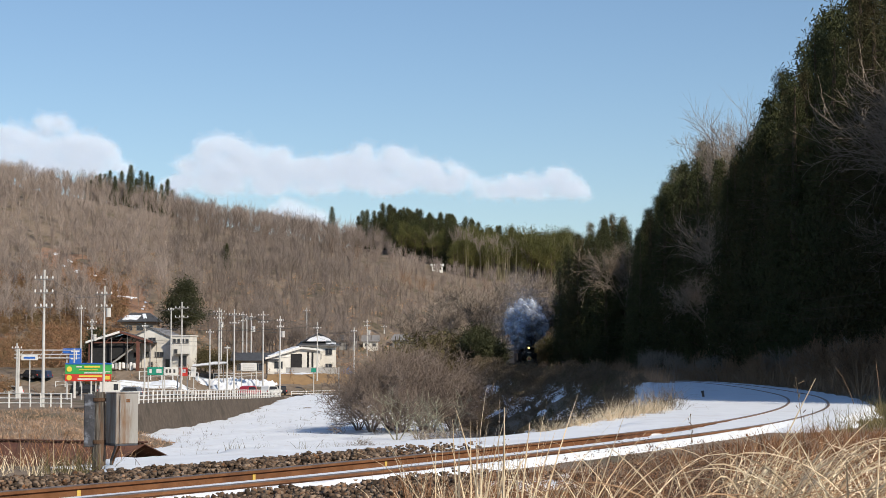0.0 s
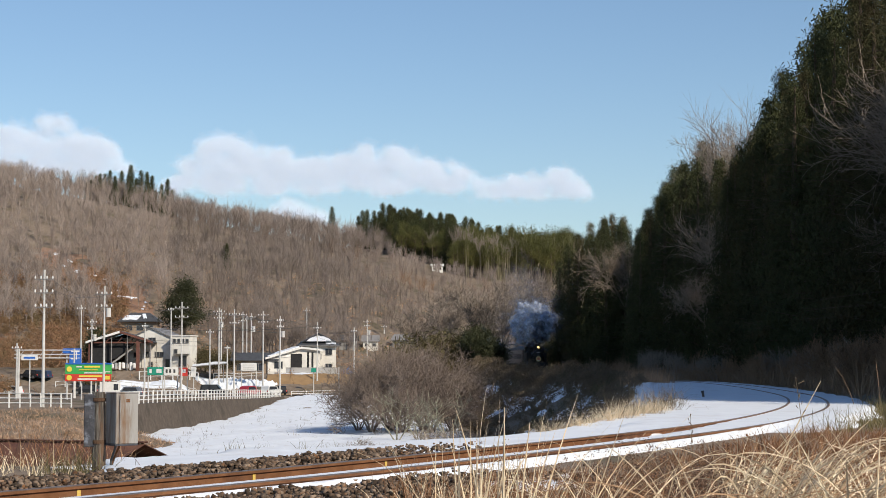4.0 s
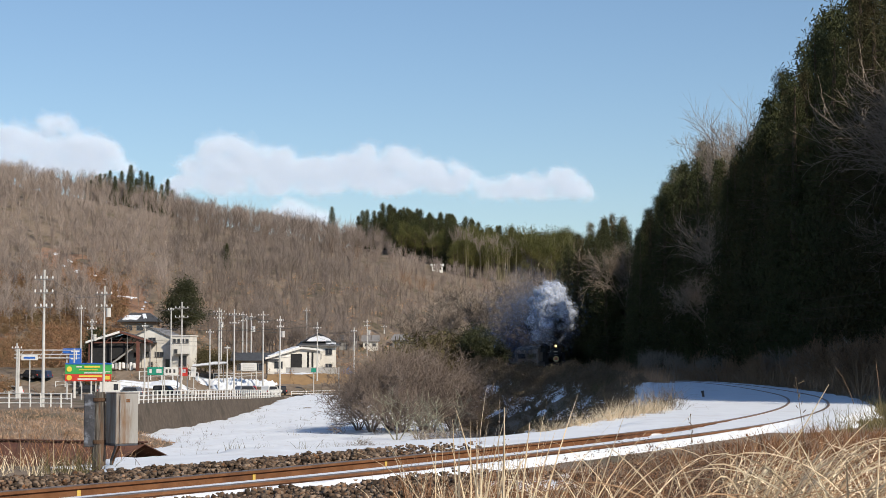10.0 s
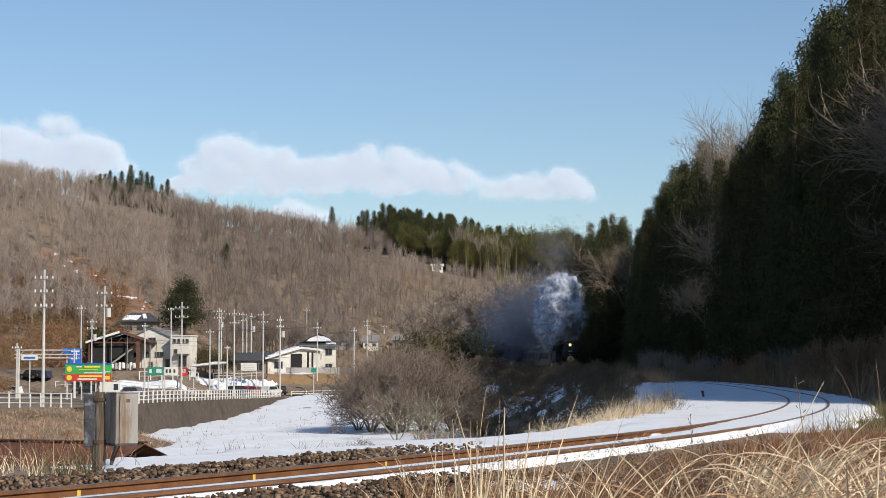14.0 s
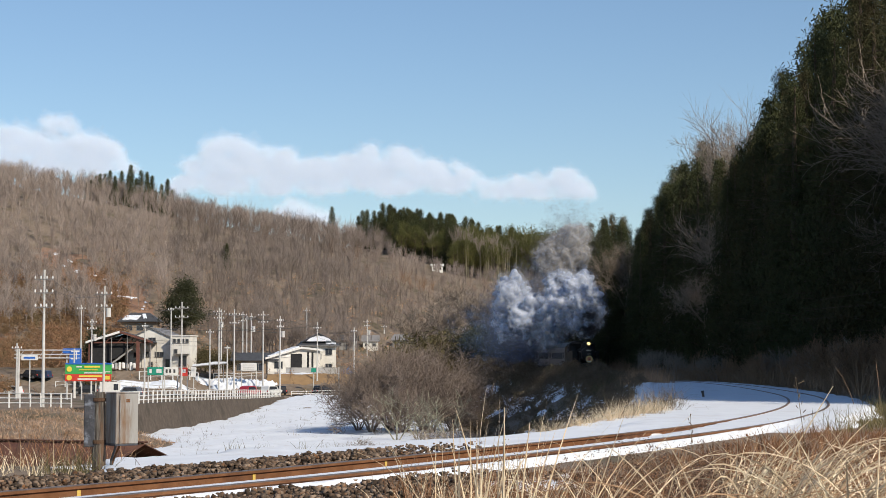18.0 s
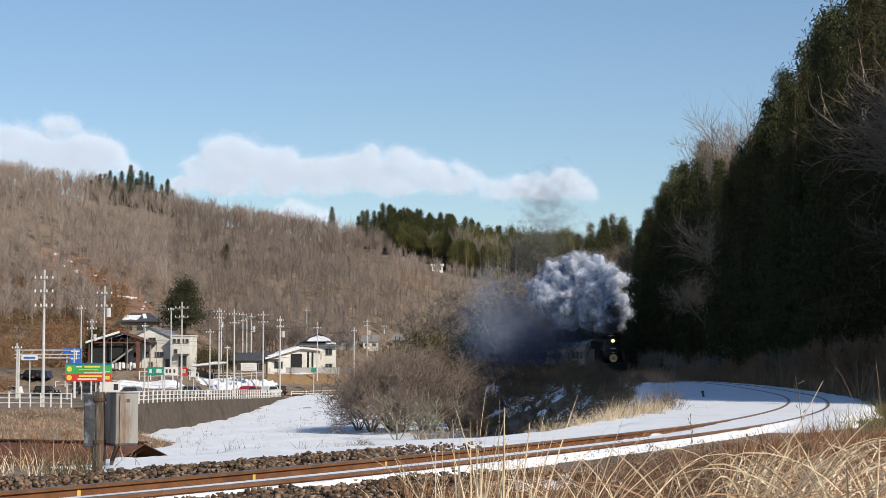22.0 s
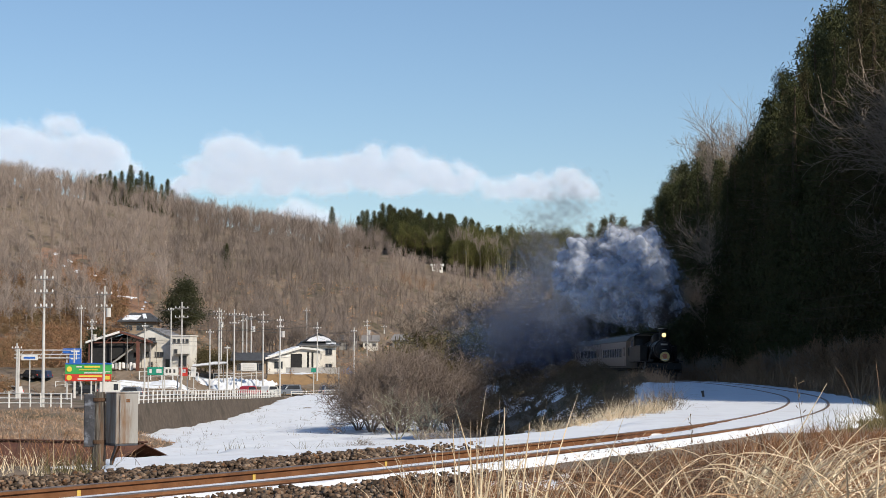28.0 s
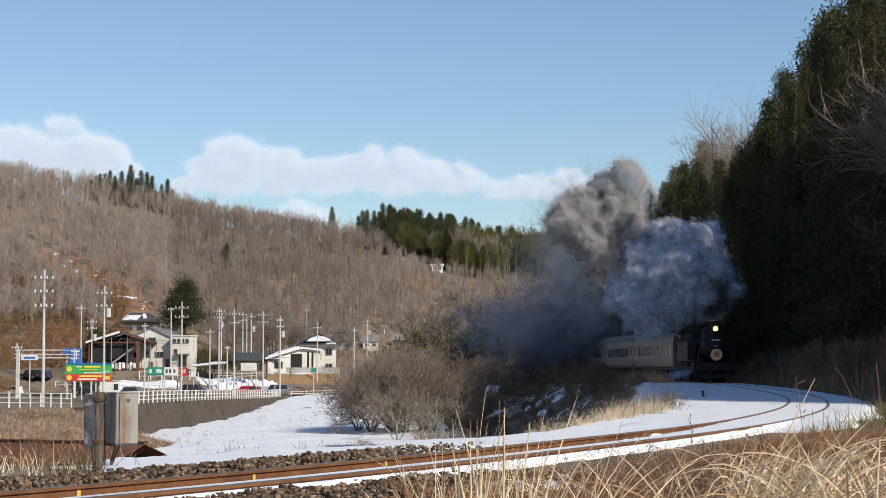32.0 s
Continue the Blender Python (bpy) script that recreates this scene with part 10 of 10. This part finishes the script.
    walk(SOOT[0], [(0, pose(12.68, 277.7, 5.12, 0, 0, 0)), (1, pose(12.79, 273.5, 5.13, 0, 39, 0)), (2, pose(12.89, 269.4, 5.13, 0, 21, 0)), (3, pose(12.99, 265.2, 5.13, 0, -28, 0)), (4.5, pose(13.27, 258.2, 5.12, 0, -17, 0)), (6, pose(13.51, 251.2, 5.11, 0, 40, 0)), (7, pose(13.63, 246.5, 5.09, 0, 13, 0)), (8, pose(13.74, 241.9, 5.07, 0, -33, 0)), (9, pose(13.83, 237.2, 5.05, 0, -30, 0)), (10, pose(13.98, 232.4, 5.03, 0, 17, 0)), (11, pose(14.12, 227.7, 5.00, 0, 39, 0)), (12, pose(14.24, 222.9, 4.97, 0, 4, 0)), (13, pose(14.34, 218.2, 4.94, 0, -37, 0)), (14, pose(14.51, 213.2, 4.92, 0, -24, 0)), (15.5, pose(14.74, 205.7, 4.88, 0, 39, 0)), (17, pose(14.90, 198.2, 4.84, 0, -4, 0)), (18, pose(15.09, 193.2, 4.84, 0, -39, 0)), (19, pose(15.25, 188.2, 4.84, 0, -17, 0)), (20, pose(15.38, 183.2, 4.84, 0, 31, 0)), (21, pose(15.56, 177.9, 4.84, 0, 33, 0)), (22, pose(15.70, 172.5, 4.84, 0, -13, 0)), (23, pose(15.80, 167.2, 4.84, 0, -40, 0)), (24, pose(15.94, 161.7, 4.84, 0, -9, 0)), (25, pose(16.03, 156.2, 4.83, 0, 35, 0)), (26.5, pose(16.33, 147.9, 4.83, 0, 4, 0)), (28, pose(16.49, 139.7, 4.81, 0, -39, 0)), (29, pose(16.71, 134.2, 4.80, 0, 0, 0)), (30, pose(16.86, 128.7, 4.79, 0, 39, 0)), (31, pose(17.08, 123.2, 4.80, 0, 21, 0)), (32, pose(17.21, 117.8, 4.81, 0, -28, 0))])
    walk(SOOT[1], [(0, pose(12.93, 277.7, 6.27, 0, 34, 0)), (1, pose(13.04, 273.5, 6.28, 0, 30, 0)), (2, pose(13.15, 269.4, 6.28, 0, -18, 0)), (3, pose(13.24, 265.2, 6.28, 0, -39, 0)), (4.5, pose(13.52, 258.2, 6.27, 0, 21, 0)), (6, pose(13.77, 251.2, 6.26, 0, 23, 0)), (7, pose(13.89, 246.5, 6.24, 0, -25, 0)), (8, pose(13.99, 241.9, 6.22, 0, -37, 0)), (9, pose(14.09, 237.2, 6.20, 0, 5, 0)), (10, pose(14.24, 232.4, 6.17, 0, 40, 0)), (11, pose(14.37, 227.7, 6.15, 0, 16, 0)), (12, pose(14.49, 222.9, 6.12, 0, -31, 0)), (13, pose(14.59, 218.2, 6.09, 0, -33, 0)), (14, pose(14.77, 213.2, 6.07, 0, 14, 0)), (15.5, pose(14.99, 205.7, 6.03, 0, 30, 0)), (17, pose(15.16, 198.2, 5.99, 0, -36, 0)), (18, pose(15.35, 193.2, 5.99, 0, -27, 0)), (19, pose(15.51, 188.2, 5.99, 0, 21, 0)), (20, pose(15.63, 183.2, 5.99, 0, 38, 0)), (21, pose(15.81, 177.9, 5.99, 0, -1, 0)), (22, pose(15.95, 172.5, 5.99, 0, -39, 0)), (23, pose(16.06, 167.2, 5.99, 0, -20, 0)), (24, pose(16.20, 161.7, 5.99, 0, 28, 0)), (25, pose(16.29, 156.2, 5.98, 0, 35, 0)), (26.5, pose(16.58, 147.9, 5.98, 0, -31, 0)), (28, pose(16.75, 139.7, 5.96, 0, -12, 0)), (29, pose(16.97, 134.2, 5.95, 0, 34, 0)), (30, pose(17.12, 128.7, 5.94, 0, 30, 0)), (31, pose(17.34, 123.2, 5.95, 0, -18, 0)), (32, pose(17.47, 117.8, 5.96, 0, -39, 0))])
    walk(HAZE[0], [(0, pose(25.54, 300.0, 8.96, 0, 0, 0)), (6, pose(24.02, 298.0, 9.36, 0, 11, 0)), (9, pose(10.89, 255.0, 7.01, 0, 12, 0)), (11, pose(10.47, 245.0, 7.51, 0, 10, 0)), (14, pose(9.16, 240.0, 7.38, 0, 4, 0)), (17, pose(8.61, 235.0, 6.54, 0, -3, 0)), (20, pose(8.43, 230.0, 6.08, 0, -9, 0)), (23, pose(8.01, 228.0, 5.69, 0, -12, 0)), (28, pose(7.80, 222.0, 5.57, 0, -8, 0)), (32, pose(7.73, 220.0, 5.52, 0, 1, 0))])
    walk(HAZE[1], [(0, pose(26.90, 300.0, 8.96, 0, 10, 0)), (6, pose(25.82, 298.0, 8.91, 0, 10, 0)), (9, pose(18.48, 270.0, 7.35, 0, 4, 0)), (11, pose(11.34, 240.0, 5.20, 0, -1, 0)), (14, pose(10.39, 235.0, 5.83, 0, -7, 0)), (17, pose(10.49, 222.0, 5.57, 0, -11, 0)), (20, pose(8.85, 215.0, 4.12, 0, -12, 0)), (23, pose(9.06, 205.0, 3.98, 0, -8, 0)), (28, pose(9.35, 198.0, 3.88, 0, 4, 0)), (32, pose(9.55, 190.0, 4.34, 0, 11, 0))])
    walk(HAZE[2], [(0, pose(28.00, 302.0, 9.93, 0, 11, 0)), (11, pose(26.45, 300.0, 9.87, 0, -10, 0)), (13, pose(13.07, 245.0, 10.48, 0, -12, 0)), (17, pose(12.08, 240.0, 10.29, 0, -9, 0)), (20, pose(11.12, 235.0, 11.53, 0, -3, 0)), (23, pose(7.91, 225.0, 9.72, 0, 4, 0)), (28, pose(10.94, 205.0, 8.95, 0, 12, 0)), (32, pose(11.87, 190.0, 8.37, 0, 10, 0))])
    walk(HAZE[3], [(0, pose(12.70, 276.0, 7.6, 0, 2, 0)), (3, pose(13.00, 263.0, 7.3, 0, 6, 0)), (6, pose(13.20, 249.5, 7.0, 0, 8, 0)), (8, pose(13.40, 240.5, 7.0, 0, 4, 0)), (11, pose(12.00, 234.0, 6.6, 0, -2, 0)), (13, pose(9.60, 231.0, 5.8, 0, -8, 0)), (17, pose(6.54, 225.0, 4.95, 0, 1, 0)), (20, pose(5.68, 218.0, 4.17, 0, 8, 0)), (23, pose(4.83, 210.0, 4.05, 0, 12, 0)), (28, pose(4.72, 205.0, 3.98, 0, 9, 0)), (32, pose(5.21, 200.0, 4.51, 0, 0, 0))])
    walk(HAZE[4], [(0, pose(30.13, 305.0, 10.02, 0, -9, 0)), (17, pose(27.81, 300.0, 8.96, 0, 11, 0)), (19, pose(12.46, 210.0, 4.69, 0, 12, 0)), (23, pose(11.28, 190.0, 4.34, 0, 9, 0)), (25, pose(10.68, 180.0, 3.63, 0, 5, 0)), (28, pose(10.65, 175.0, 4.08, 0, -2, 0)), (32, pose(10.61, 170.0, 5.54, 0, -10, 0))])
    walk(HAZE[5], [(0, pose(31.06, 305.0, 10.94, 0, -12, 0)), (20, pose(27.81, 300.0, 9.87, 0, 5, 0)), (23, pose(12.28, 230.0, 12.70, 0, -2, 0)), (25, pose(11.08, 220.0, 11.53, 0, -7, 0)), (28, pose(12.19, 205.0, 11.44, 0, -11, 0)), (32, pose(12.45, 190.0, 11.26, 0, -11, 0))])
    for haze_, back, side, up in ((TRAIL[0], 58, 3.0, 3.2), (TRAIL[1], 68, 3.5, 4.0), (TRAIL[2], 77, 5.0, 2.6)):
        rows = []
        for t in ts[::4]:
            x, y = along(np.array([front_s(t) + back]), np.array([side]))
            rows.append((t, pose(float(x[0]), float(y[0]), up + 0.4 * math.sin(0.6 * t + back), 0, 12 * math.sin(0.3 * t), 0)))
        walk(haze_, rows)
    walk(COLUMN[0], [(0, pose(12.92, 292.0, 12.29, 0, 0, 0)), (3, pose(12.40, 290.0, 13.09, 0, 11, 0)), (6, pose(12.93, 288.0, 14.76, 0, 19, 0)), (9, pose(11.97, 280.0, 11.83, 0, 19, 0)), (14, pose(15.95, 255.0, 17.07, 0, 7, 0)), (18, pose(15.42, 235.0, 17.24, 0, -9, 0)), (20, pose(13.92, 228.0, 16.76, 0, -15, 0)), (22, pose(12.88, 222.0, 17.70, 0, -19, 0)), (24, pose(11.77, 220.0, 18.22, 0, -20, 0)), (28, pose(11.99, 218.0, 17.73, 0, -13, 0)), (32, pose(13.46, 215.0, 18.16, 0, 2, 0))])
    walk(COLUMN[1], [(0, pose(13.00, 294.0, 8.80, 0, 17, 0)), (6, pose(13.71, 290.0, 10.46, 0, 16, 0)), (12, pose(14.15, 265.0, 14.47, 0, -5, 0)), (16, pose(17.16, 250.0, 18.27, 0, -17, 0)), (19, pose(15.62, 238.0, 18.90, 0, -20, 0)), (20, pose(14.06, 230.0, 20.40, 0, -19, 0)), (22, pose(12.39, 225.0, 21.01, 0, -15, 0)), (24, pose(14.09, 225.0, 20.32, 0, -9, 0)), (28, pose(15.46, 225.0, 20.67, 0, 6, 0)), (32, pose(17.52, 225.0, 22.04, 0, 18, 0))])
    walk(COLUMN[2], [(0, pose(13.94, 295.0, 8.83, 0, 18, 0)), (6, pose(14.59, 290.0, 10.46, 0, -1, 0)), (12, pose(14.77, 262.0, 11.14, 0, -19, 0)), (19, pose(14.15, 232.0, 14.21, 0, -9, 0)), (21, pose(12.02, 225.0, 14.50, 0, -2, 0)), (23, pose(9.84, 222.0, 15.67, 0, 6, 0)), (28, pose(10.84, 215.0, 14.56, 0, 19, 0)), (32, pose(11.58, 205.0, 13.93, 0, 17, 0))])
    walk(LEFTOVER[0], [(0, pose(12.78, 285.0, 7.53, 0, 0, 0)), (6, pose(12.78, 262.0, 7.01, 0, 20, 0)), (12, pose(13.31, 230.0, 7.12, 0, 3, 0)), (16, pose(10.49, 215.0, 6.73, 0, -15, 0)), (18, pose(8.18, 206.0, 6.49, 0, -20, 0)), (19, pose(6.55, 204.0, 7.67, 0, -20, 0)), (20, pose(5.29, 203.0, 7.02, 0, -19, 0)), (22, pose(4.06, 203.0, 6.41, 0, -14, 0)), (24, pose(3.75, 203.0, 6.10, 0, -6, 0)), (28, pose(8.99, 203.0, 8.87, 0, 13, 0)), (32, pose(11.89, 195.0, 10.34, 0, 20, 0))])
    walk(LEFTOVER[1], [(0, pose(12.82, 286.0, 7.55, 0, 17, 0)), (6, pose(12.82, 263.0, 7.03, 0, 12, 0)), (12, pose(13.37, 231.0, 7.15, 0, -15, 0)), (17, pose(11.31, 212.0, 7.93, 0, -17, 0)), (19, pose(7.87, 206.0, 10.24, 0, -10, 0)), (20, pose(6.62, 206.0, 10.86, 0, -6, 0)), (22, pose(5.03, 205.0, 8.95, 0, 4, 0)), (24, pose(4.72, 205.0, 8.95, 0, 13, 0)), (28, pose(10.95, 205.0, 11.44, 0, 20, 0)), (32, pose(12.75, 190.0, 12.41, 0, 8, 0))])
    walk(LEFTOVER[2], [(0, pose(12.86, 287.0, 7.58, 0, 18, 0)), (6, pose(12.87, 264.0, 7.06, 0, -7, 0)), (12, pose(13.42, 232.0, 7.17, 0, -19, 0)), (18, pose(9.59, 203.0, 5.18, 0, 4, 0)), (20, pose(7.02, 200.0, 3.91, 0, 13, 0)), (22, pose(6.39, 199.0, 4.50, 0, 19, 0)), (25, pose(6.95, 198.0, 4.48, 0, 18, 0)), (28, pose(10.80, 165.0, 5.41, 0, 8, 0)), (29, pose(11.30, 158.0, 5.94, 0, 3, 0)), (32, pose(11.69, 145.0, 5.76, 0, -11, 0))])


motions()
